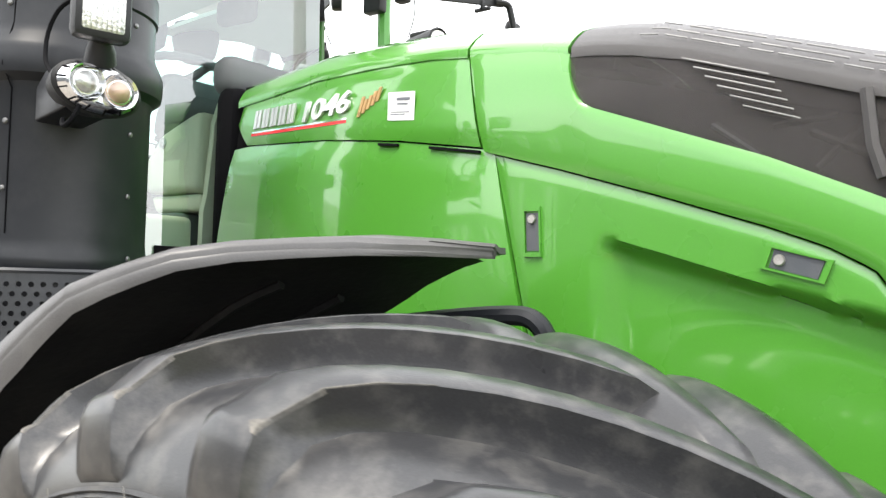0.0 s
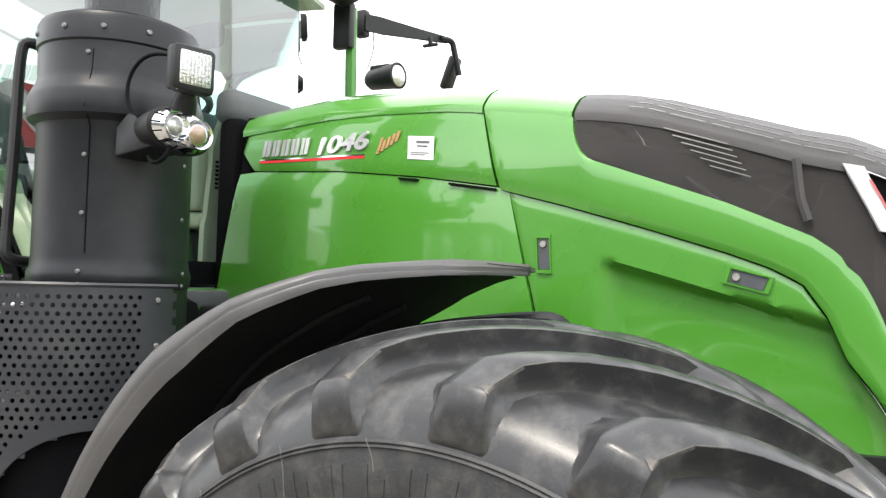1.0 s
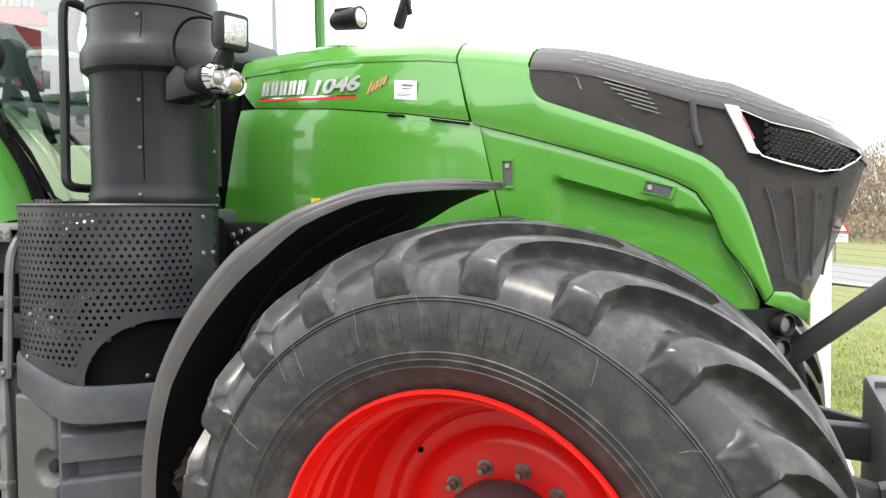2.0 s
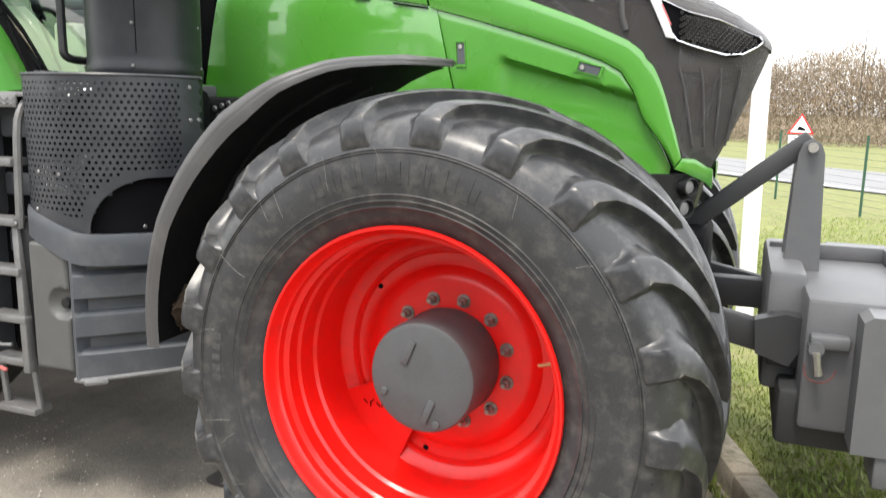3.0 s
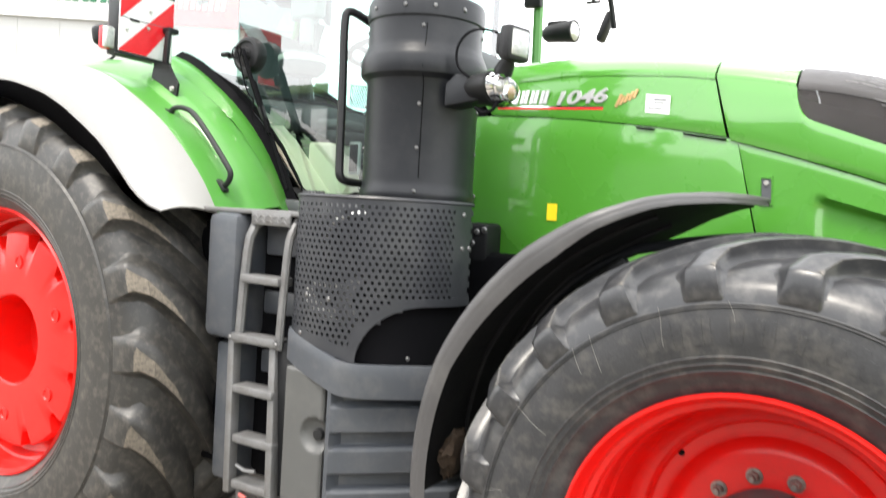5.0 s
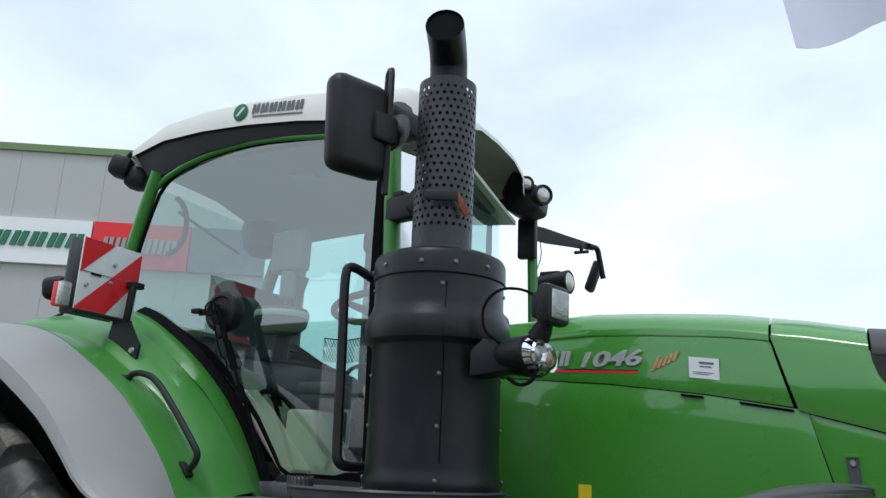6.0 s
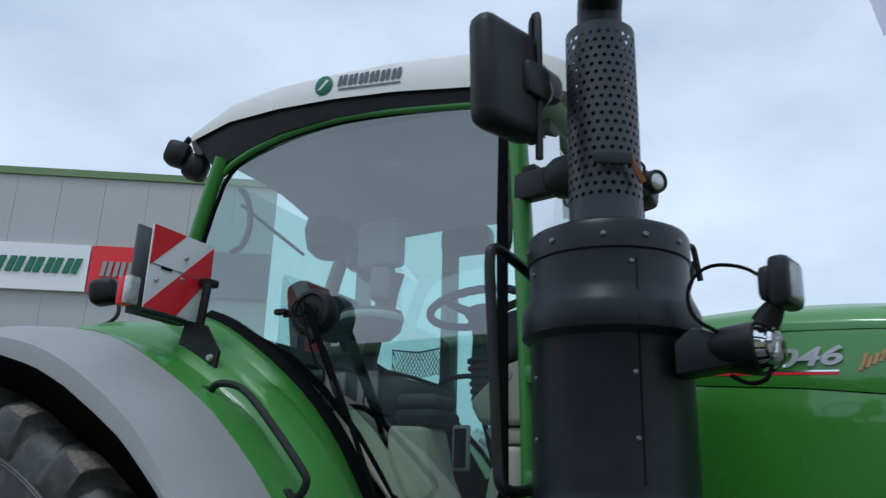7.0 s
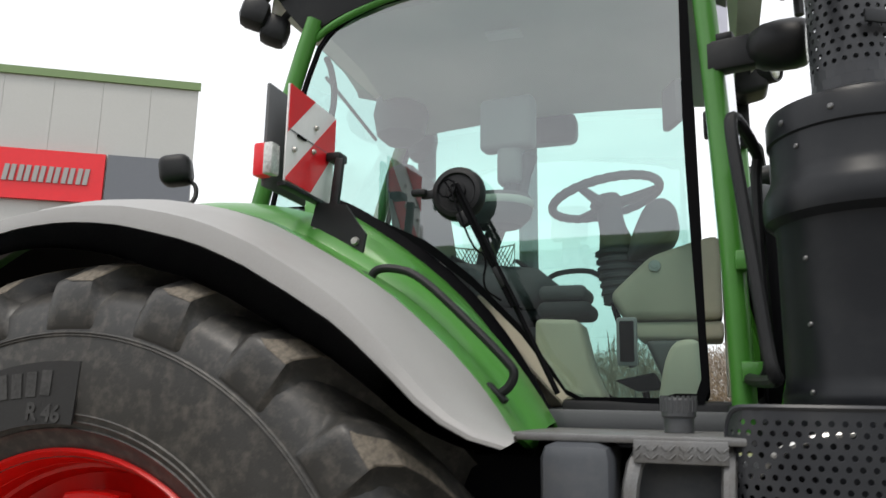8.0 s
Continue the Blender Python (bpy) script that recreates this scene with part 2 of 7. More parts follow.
ROAD_M = mat("road_asphalt", (0.17, 0.17, 0.175), 0.85, 0, 0.15, 0.8, 0.4, 60)
BRUSH = mat("brown_winter_brush", (0.235, 0.185, 0.135), 0.95, 0, 0.35, 0.25, 0, 3)
BRUSH2 = mat("rusty_winter_leaves", (0.36, 0.25, 0.14), 0.95, 0, 0.4, 0.4, 0, 3)
BARK = mat("grey_bark", (0.13, 0.11, 0.09), 0.95, 0, 0.3, 2, 0, 20)
CLAD = mat("grey_cladding", (0.44, 0.44, 0.425), 0.55, 0.1, 0.05, 0.6, 0.05, 30)
# Wall colour of the added hall, which only shows in reflections.
CLAD_D = mat("dark_cladding", (0.13, 0.135, 0.14), 0.6, 0.0, 0.06, 0.6, 0.05, 30)
TRIM_G = mat("green_roof_trim", (0.16, 0.24, 0.10), 0.5, 0, 0.08, 2)
POLE_W = mat("white_pole_paint", (0.78, 0.78, 0.77), 0.4, 0, 0.05, 4)
FENCE_M = mat("green_fence_wire", (0.03, 0.085, 0.05), 0.5, 0.1, 0.1, 10)
FLAG_M = mat("pale_flag_cloth", (0.66, 0.66, 0.78), 0.8, 0, 0.05, 6, 0.1, 200)


# ---- mesh tools ----
class Build:
    def __init__(self):
        self.v, self.f = [], []

    def add(self, verts, faces):
        n = len(self.v)
        self.v += [tuple(p) for p in verts]
        self.f += [tuple(i + n for i in q) for q in faces]
        return self

    def grid(self, rows, close_u=False, close_v=False, flip=False):
        nu, nv = len(rows), len(rows[0])
        fs = []
        for i in range(nu if close_u else nu - 1):
            for j in range(nv if close_v else nv - 1):
                q = (i * nv + j, ((i + 1) % nu) * nv + j, ((i + 1) % nu) * nv + (j + 1) % nv, i * nv + (j + 1) % nv)
                fs.append(q[::-1] if flip else q)
        return self.add([p for r in rows for p in r], fs)

    def sheet(self, rows, t, inward):
        """A thick sheet: rows of points, thickness t towards the point or direction function inward(p)."""
        back = [[Vector(p) + inward(Vector(p)).normalized() * t for p in r] for r in rows]
        self.grid(rows)
        self.grid(back, flip=True)
        edge = [(a, b) for a, b in zip(rows[0], back[0])]
        self.grid([[a, b] for a, b in zip(rows[0], back[0])])
        self.grid([[a, b] for a, b in zip(rows[-1], back[-1])], flip=True)
        self.grid([[r[0], q[0]] for r, q in zip(rows, back)], flip=True)
        self.grid([[r[-1], q[-1]] for r, q in zip(rows, back)])
        return self

    def box(self, c, s, bevel=0.006, m=None, seg=2):
        bm = bmesh.new()
        bmesh.ops.create_cube(bm, size=1)
        bmesh.ops.scale(bm, vec=s, verts=bm.verts)
        if bevel:
            bmesh.ops.bevel(bm, geom=bm.edges[:], offset=min(bevel, min(s) * 0.45), segments=seg, profile=0.5, affect="EDGES")
        x = Matrix.Translation(c) @ (m if m else Matrix())
        bm.verts.index_update()
        self.add([x @ v.co for v in bm.verts], [[v.index for v in f.verts] for f in bm.faces])
        bm.free()
        return self

    def tube(self, path, r, n=10, caps=True):
        pts = [Vector(p) for p in path]
        rad = r if isinstance(r, (list, tuple)) else [r] * len(pts)
        d0 = (pts[1] - pts[0]).normalized()
        up = Vector((0, 0, 1)) if abs(d0.z) < 0.9 else Vector((1, 0, 0))
        u = d0.cross(up).normalized()
        rows = []
        for i, p in enumerate(pts):
            d = (pts[min(i + 1, len(pts) - 1)] - pts[max(i - 1, 0)]).normalized()
            u = (u - d * u.dot(d)).normalized()
            w = d.cross(u)
            rows.append([p + (u * math.cos(6.28318 * k / n) + w * math.sin(6.28318 * k / n)) * rad[i] for k in range(n)])
        self.grid(rows, close_v=True, flip=True)
        if caps:
            self.add(rows[0], [tuple(range(n))])
            self.add(rows[-1], [tuple(range(n))[::-1]])
        return self

    def revolve(self, profile, m, n=48, a0=0.0, a1=360.0, close=False):
        """profile of (r, h): r from the axis, h along the axis z of m."""
        full = abs(a1 - a0) >= 359.9
        rows = []
        for k in range(n if full else n + 1):
            a = radians(a0 + (a1 - a0) * k / n)
            rows.append([m @ Vector((r * math.cos(a), r * math.sin(a), h)) for r, h in profile])
        return self.grid(rows, close_u=full, close_v=close)

    def prism(self, pts, m, t):
        """A flat outline pts (x, y) with thickness t along z of m, face at z = 0 .. t."""
        n = len(pts)
        a = [m @ Vector((x, y, 0)) for x, y in pts]
        b = [m @ Vector((x, y, t)) for x, y in pts]
        self.add(a + b, [tuple(range(n))[::-1], tuple(range(n, 2 * n))] + [(i, (i + 1) % n, n + (i + 1) % n, n + i) for i in range(n)])
        return self

    def slab(self, pts, ya, yb, bevel=0.02, seg=3):
        """An outline of (x, z) from ya to yb with rounded edges."""
        bm = bmesh.new()
        face = bm.faces.new([bm.verts.new((x, ya, z)) for x, z in pts])
        ext = bmesh.ops.extrude_face_region(bm, geom=[face])
        bmesh.ops.translate(bm, vec=(0, yb - ya, 0), verts=[e for e in ext["geom"] if isinstance(e, bmesh.types.BMVert)])
        bmesh.ops.bevel(bm, geom=bm.edges[:], offset=bevel, segments=seg, profile=0.5, affect="EDGES")
        bm.verts.index_update()
        self.add([v.co for v in bm.verts], [[v.index for v in q.verts] for q in bm.faces])
        bm.free()
        return self

    def mesh(self, name, material, angle=35, smooth=True):
        me = bpy.data.meshes.new(name)
        me.from_pydata([tuple(p) for p in self.v], [], self.f)
        bm = bmesh.new()
        bm.from_mesh(me)
        bmesh.ops.remove_doubles(bm, verts=bm.verts, dist=0.00005)
        bmesh.ops.recalc_face_normals(bm, faces=bm.faces)
        bm.to_mesh(me)
        bm.free()
        me.materials.append(material)
        if smooth:
            me.shade_smooth()
            me.set_sharp_from_angle(angle=radians(angle))
        me.update()
        return me


BASE = {}


def thing(name, loc, label, category, group="", kind=""):
    ob = new(name)
    ob.location = loc
    ob.empty_display_size = 0.2
    BASE[ob] = Matrix.Translation(loc)
    return tagged(ob, label, category, group, kind)


def attach(ob, parent, label=""):
    if parent is not None:
        ob.parent = parent
        ob.matrix_parent_inverse = BASE.get(parent, Matrix()).inverted()
    if label:
        ob["label"] = label
    return ob


def part(name, b, material, parent, label="", angle=35, smooth=True):
    return attach(new(name, b.mesh(name, material, angle, smooth)), parent, label)


def piece(name, me, m, parent):
    """One of many alike pieces that share a mesh."""
    ob = attach(new(name, me), parent)
    ob.matrix_basis = m
    return ob


def resample(pts, n):
    p = [Vector((*q, 0)) if len(q) == 2 else Vector(q) for q in pts]
    d = [0.0]
    for a, b in zip(p, p[1:]):
        d.append(d[-1] + (b - a).length)
    out = []
    for k in range(n):
        s = d[-1] * k / (n - 1)
        i = min(max(int(np.searchsorted(d, s)) - 1, 0), len(p) - 2)
        out.append(p[i].lerp(p[i + 1], (s - d[i]) / max(d[i + 1] - d[i], 1e-9)))
    return out


def smooth(pts, times=2):
    p = [Vector(q) for q in pts]
    for _ in range(times):
        q = [p[0]]
        for a, b in zip(p, p[1:]):
            q += [a.lerp(b, 0.25), a.lerp(b, 0.75)]
        p = q + [p[-1]]
    return p


def curve(x, xs, ys):
    return float(np.interp(x, xs, ys))


def lettering(body, size, m, material, name, parent, extrude=0.002, shear=0.0, label="", bold=0.0):
    c = bpy.data.curves.new(name, "FONT")
    c.body, c.size, c.extrude, c.shear = body, size, extrude, shear
    c.offset = bold
    o = bpy.data.objects.new(name, c)
    scene.collection.objects.link(o)
    bpy.context.view_layer.update()
    me = bpy.data.meshes.new_from_object(o)
    bpy.data.objects.remove(o)
    me.transform(m)
    me.materials.append(material)
    return attach(new(name, me), parent, label)


MID = 1.32          # the tractor's middle plane
UP = Vector((0, 0, 1))


# ---- ground, kerb, road ----
KERB = Vector((0.885, 1.571, 0))
ALONG = Vector((0.338, -0.941, 0))
ACROSS = Vector((0.941, 0.338, 0))


def kerb_point(a, s, z):
    return KERB + ALONG * a + ACROSS * s + UP * z


def lawn_height(s):
    return 0.10 - 0.017 * max(0, s - 2.5) if s < 60 else -0.88


b = Build()
rows = []
for a in (-3000, -300, -80, -40, -25, -16, -10, -6, -3, -1, 1, 3, 6, 12, 40, 300, 3000):
    row = [kerb_point(a, -3000, -0.06), kerb_point(a, -200, -0.06), kerb_point(a, 0.04, -0.06), kerb_point(a, 0.1, 0.10)]
    row += [kerb_point(a, s, lawn_height(s) + 0.02 * math.sin(a * 1.3 + s)) for s in (0.5, 1.2, 2.5, 4, 6, 9, 14, 20, 30, 45, 60, 90)]
    row += [kerb_point(a, s, -0.88) for s in (300, 3000)]
    rows.append(row)
b.grid(rows)
tagged(part("ground", b, SOIL, None), "patchy green and straw coloured lawn ground", "ground", kind="structure")

b = Build()
b.grid([[kerb_point(a, s, 0.004 * math.sin(a * 0.7 + s * 0.5)) for s in (-90, -60, -30, -15, -8, -5, -3, -2, -1, -0.5, 0.03)] for a in (-60, -30, -15, -8, -5, -3, -1, 0, 1, 2, 3, 5, 8, 15, 30, 60)])
tagged(part("pavement", b, ASPHALT, None), "worn grey-brown asphalt yard with dusty patches", "pavement", kind="structure")

# Flat dark oval laid just above the asphalt.
b = Build()
ring = [(0.12 + 0.012 * math.sin(2 * a) + 0.006 * math.sin(5 * a + 1)) for a in np.linspace(0, 6.283, 28, endpoint=False)]
b.prism([(r * math.cos(6.283 * k / 28), 0.75 * r * math.sin(6.283 * k / 28)) for k, r in enumerate(ring)], Matrix.Translation((-1.13, 0.70, 0.004)), 0.003)
tagged(part("dark_patch", b, DARK_PATCH, None), "dark oval patch on the asphalt", "stain", kind="structure")

kerb = thing("kerb", kerb_point(0, 0.07, 0), "weathered concrete kerb stones beside the lawn", "kerb", kind="structure")
b = Build()
b.box((0, 0, 0.0), (0.13, 0.99, 0.26), 0.02)
stone = b.mesh("kerb_stone", CONCRETE)
for k in range(22):
    a = -12.3 + k
    piece("kerb_stone", stone, Matrix.Translation(kerb_point(a, 0.07 + random.uniform(-0.006, 0.006), random.uniform(-0.006, 0.006))) @ Matrix.Rotation(math.atan2(ALONG.y, ALONG.x) - math.pi / 2 + random.uniform(-0.006, 0.006), 4, "Z"), kerb)

ROAD_AT, ROAD_DIR = Vector((0.7, 19.6, 0)), Vector((0.72, -0.69, 0)).normalized()
ROAD_N = Vector((0.69, 0.72, 0))


def road_point(a, s, lift):
    p = ROAD_AT + ROAD_DIR * a + ROAD_N * s
    return Vector((p.x, p.y, lawn_height((p - KERB).dot(ACROSS)) + lift))


b = Build()
b.grid([[road_point(a, s, 0.03) for s in (0, 1.5, 3.2, 5, 6.6)] for a in range(-80, 81, 5)])
tagged(part("road", b, ROAD_M, None), "pale grey country road behind the lawn", "road", kind="structure")
b = Build()
b.grid([[road_point(a, s, 0.04) for s in (0.25, 0.4)] for a in range(-80, 81, 5)])
tagged(part("road_marking", b, WHITE_P, None), "white edge line painted on the road", "road marking", kind="structure")

# ---- tractor ----
tractor = thing("tractor", (-1.6, MID, 0), "large green tractor with red rims and grey rear fenders on asphalt", "tractor")


def wheel(name, hub, m, side, spec, label):
    """A wheel in local coordinates, x forward, y inward, z up; side +1 for the near wheels, -1 for the far ones (mirrored)."""
    flip = Matrix.Diagonal((1, side, 1, 1))
    lay = Matrix.Translation(hub) @ m @ flip

    def ax(r, a, y):
        return Vector((r * math.cos(a), y, r * math.sin(a)))

    R, RR, y0, y1, lugs, lug_h, dust = spec["R"], spec["rim"], spec["y0"], spec["y1"], spec["lugs"], spec["lug"], spec["rubber"]
    Rc = R - lug_h
    ym = (y0 + y1) / 2
    half = (y1 - y0) / 2

    def crown(y):
        t = abs(y - ym) / half
        return Rc - spec["drop"] * t * t - 0.02 * max(0, t - 0.85) / 0.15

    def sit(p):
        q = lay @ p
        if q.z < 0.006:
            q.z = 0.006 + 0.02 * (q.z - 0.006)
        return q

    # rim, hub
    spin = lay @ Matrix.Rotation(radians(-90), 4, "X")    # z of the revolve -> local +y
    rim_b = Build().revolve([(q[0], q[1]) for q in spec["profile"]], spin, 72)
    rim = part(name, rim_b, RED, tractor, label, angle=28)
    # tyre body: bead, ribbed sidewall, rounded shoulder, crown
    lip = crown(y0 + 0.12)
    foot = lip - spec["nose"]

    def top(y):
        return crown(max(y, y0)) + lug_h - spec["round"] * math.exp(-max(y - y0, 0) / 0.05)

    crest = top(y0 + 0.02)
    sw = [(RR + 0.002, y0 + spec["flange"] + 0.012), (RR + 0.028, y0 + spec["flange"] - 0.004), (RR + 0.050, y0 + 0.030), (RR + 0.066, y0 + 0.020)]
    for k in (0.074, 0.092, 0.110):
        g = y0 + 0.018 * (1 - (k - 0.066) / 0.06) ** 1.5
        sw += [(RR + k - 0.003, g), (RR + k, g - 0.0035), (RR + k + 0.003, g - 0.001)]
    for f in (0.12, 0.35, 0.6, 0.8):
        sw.append((RR + 0.12 + (foot - 0.02 - RR - 0.12) * f, y0 - 0.007 * math.sin(f * math.pi)))
    sw += [(foot - 0.020, y0 - 0.001), (foot - 0.017, y0 - 0.005), (foot - 0.013, y0 - 0.001), (foot - 0.010, y0 - 0.004), (foot - 0.006, y0)]
    spec["side"] = sw
    arch = [sw[-1], (lip - 0.073, y0 + 0.009), (lip - 0.050, y0 + 0.027), (lip - 0.027, y0 + 0.055), (lip - 0.010, y0 + 0.085), (lip, y0 + 0.12)]
    arch = arch + [(crown(y0 + f * 2 * half), y0 + f * 2 * half) for f in (0.25, 0.4, 0.5, 0.6, 0.75)] + [(r, 2 * ym - y) for r, y in arch[::-1]]
    n = 144
    turns = [6.283185 * i / n for i in range(n)]
    wall = Build().grid([[sit(ax(r, q, y)) for r, y in sw] for q in turns], close_u=True)
    wall.grid([[sit(ax(r, q, 2 * ym - y)) for r, y in sw] for q in turns], close_u=True)
    part("tyre", wall, dust, rim, spec["tyre_label"], angle=30)
    part("tread_base", Build().grid([[sit(ax(r, q, y)) for r, y in arch] for q in turns], close_u=True), spec["tread"], rim)

    # lugs: curved bars from a nose on the shoulder to past the middle, with scooped flanks
    def lug_rows(s):
        wide, (fl, fr) = spec["lugw"], spec["scoop"]
        rise = crest - foot
        st = [((foot - 0.004, y0 + 0.002), (foot - 0.006, y0 + 0.007), 1.30, 0.20),
              ((foot + 0.010, y0 - 0.005), (foot + 0.004, y0 + 0.007), 1.26, 0.22),
              ((foot + rise * 0.40, y0 - 0.006), (lip - 0.070, y0 + 0.014), 1.16, 0.26),
              ((foot + rise * 0.72, y0 - 0.003), (lip - 0.056, y0 + 0.027), 1.08, 0.32),
              ((foot + rise * 0.90, y0 + 0.003), (lip - 0.044, y0 + 0.038), 1.03, 0.40),
              ((foot + rise * 0.97, y0 + 0.010), (lip - 0.036, y0 + 0.048), 1.0, 0.48),
              ((crest + 0.001, y0 + 0.022), (lip - 0.028, y0 + 0.060), 0.98, 0.6)]
        out = [(a, b_, w, f, 0.0) for a, b_, w, f in st]
        steps = 11
        for j in range(1, steps + 1):
            g = j / steps
            y = y0 + 0.022 + g * half * 1.05
            yb = y + 0.038 * (1 - g)
            sink = 0.016 if j == steps else 0.0
            out.append(((top(y) - sink, y), (min(crown(yb), lip + 0.2 * (yb - y0 - 0.12)) - 0.006, yb), 0.98 - 0.15 * g, min(1.0, 0.6 + 1.2 * g) - 0.35 * max(0, g - 0.4), -spec["sweep"] * (0.25 * g + 0.75 * g ** 1.35)))
        rows = []
        for (tr, ty), (br, by), w, f, turn in out:
            a = wide * w
            e = fr * (0.6 + 0.4 * f)
            row = []
            for k, h in ((a + fl * f, 0.0), (a + fl * f * 0.70, 0.10), (a + fl * f * 0.42, 0.34), (a + fl * f * 0.17, 0.72), (a, 0.92), (a * 0.55, 1.0), (-a * 0.2, 1.008), (-a * 0.9, 1.0), (-a, 0.982), (-(a + e * 0.22), 0.60), (-(a + e * 0.5), 0.20), (-(a + e), 0.0)):
                y = by + (ty - by) * h
                row.append(ax(br + (tr - br) * h, turn + k / crest, y if s == 0 else 2 * ym - y))
            rows.append(row)
        return rows

    def lug_mesh(rows, put):
        q = [[put(p) for p in r] for r in rows]
        b = Build().grid(q)
        b.add(q[0], [tuple(range(12))])
        b.add(q[-1], [tuple(range(12))])
        return b.mesh("tread_lug", spec["tread"], 40)

    def worn_mesh(rows, put):
        # chipped pale rim of the lug's nose and top, ragged towards the middle
        b = Build()
        span = spec["worn"]
        for i in range(len(span) - 1):
            def at(r, k):
                p = r[int(k)].lerp(r[min(int(k) + 1, 11)], k - int(k))
                return put(Vector((p.x * 1.0014, p.y - (0.0014 if i < 3 else 0), p.z * 1.0014)))
            (lo, hi), (lo2, hi2) = span[i], span[i + 1]
            ra, rb_ = rows[4 + i], rows[5 + i]
            b.grid([[at(ra, lo + (hi - lo) * f / 6) for f in range(7)], [at(rb_, lo2 + (hi2 - lo2) * f / 6) for f in range(7)]])
        return b.mesh("worn_edge", spec["worn_mat"], 40)

    for s in (0, 1):
        rows = lug_rows(s)
        shared = lug_mesh(rows, lambda p: p)
        worn = worn_mesh(rows, lambda p: p) if spec["worn"] and s == 0 else None
        for i in range(lugs):
            m = lay @ Matrix.Rotation(-(2 * math.pi / lugs * (i + 0.5 * s) + spec["phase"]), 4, "Y")
            low = min((m @ p).z for r in rows for p in r)
            if low < 0.01:
                def put(p):
                    q = m @ p
                    q.z = q.z if q.z > 0.004 else 0.004 + 0.02 * (q.z - 0.004)
                    return q
                attach(new("tread_lug", lug_mesh(rows, put)), rim)
            else:
                piece("tread_lug", shared, m, rim)
                if worn:
                    piece("worn_edge", worn, m, rim)
    return rim, lay, spin


fr_prof = [(0.455, -0.30), (0.484, -0.318), (0.495, -0.352), (0.501, -0.374), (0.498, -0.383), (0.491, -0.382), (0.485, -0.370), (0.480, -0.345), (0.472, -0.335), (0.470, -0.300), (0.463, -0.292), (0.461, -0.245), (0.453, -0.236), (0.450, -0.165), (0.441, -0.154), (0.438, -0.09), (0.434, -0.05), (0.426, -0.022), (0.408, -0.004), (0.388, 0.004), (0.374, 0.002), (0.366, 0.014), (0.345, 0.02), (0.325, 0.016), (0.300, -0.006), (0.275, -0.012), (0.15, -0.012), (0.15, 0.02), (0.43, 0.05), (0.445, 0.10), (0.455, 0.28), (0.49, 0.29), (0.495, 0.31), (0.455, 0.26), (0.445, 0.0)]
FRONT = dict(R=0.908, rim=0.484, y0=-0.415, y1=0.315, flange=0.050, lugs=21, lug=0.052, round=0.034, lugw=0.037, scoop=(0.105, 0.030), sweep=0.56, nose=0.10, phase=0.267, drop=0.05, worn=((7.4, 8.2), (6.6, 8.3), (7.2, 8.3), (7.7, 8.3), (7.5, 8.2), (7.8, 8.2)), worn_mat=SCUFF, profile=fr_prof, rubber=RUBBER, tread=TREAD, tyre_label="black tractor tyre with curved lugs, scuffed and dusty")
re_prof = [(0.575, -0.27), (0.600, -0.285), (0.612, -0.315), (0.616, -0.34), (0.608, -0.348), (0.598, -0.335), (0.588, -0.305), (0.577, -0.28), (0.570, -0.22), (0.560, -0.215), (0.545, -0.17), (0.50, -0.15), (0.30, -0.15), (0.212, -0.15), (0.200, -0.05), (0.0, -0.04), (0.0, 0.0), (0.3, 0.02), (0.56, 0.05), (0.575, 0.45), (0.615, 0.47), (0.62, 0.49), (0.575, 0.40), (0.56, 0.0)]
REAR = dict(R=1.135, rim=0.590, y0=-0.385, y1=0.50, flange=0.05, lugs=21, lug=0.062, round=0.030, lugw=0.058, scoop=(0.130, 0.050), sweep=0.50, nose=0.13, phase=0.077, drop=0.06, worn=((5.6, 8.0), (4.8, 8.2), (5.2, 8.2), (5.6, 8.2), (6.1, 8.2), (6.3, 8.1), (7.2, 8.1)), worn_mat=WORN, profile=re_prof, rubber=RUBBER_R, tread=TREAD_R, tyre_label="wide dusty rear tractor tyre with worn pale lug edges")

STEER = Matrix.Rotation(radians(-2.8), 4, "Z") @ Matrix.Rotation(radians(-1.2), 4, "X")
FHUB = Vector((0.013, 0.385, 0.818))
RHUB = Vector((-3.285, 0.345, 1.02))


def nut_mesh():
    b = Build()
    m = Matrix.Rotation(radians(90), 4, "X")          # z -> -y, outward
    b.revolve([(0.0, 0.004), (0.024, 0.004), (0.024, 0.0)], m, 20)
    b.revolve([(0.0, 0.026), (0.013, 0.026), (0.0165, 0.022), (0.0165, 0.0)], m, 6)
    b.revolve([(0.0, 0.044), (0.008, 0.044), (0.0095, 0.041), (0.0095, 0.02)], m, 10)
    return b.mesh("wheel_nut", NUT_STEEL, 25)


NUT = nut_mesh()


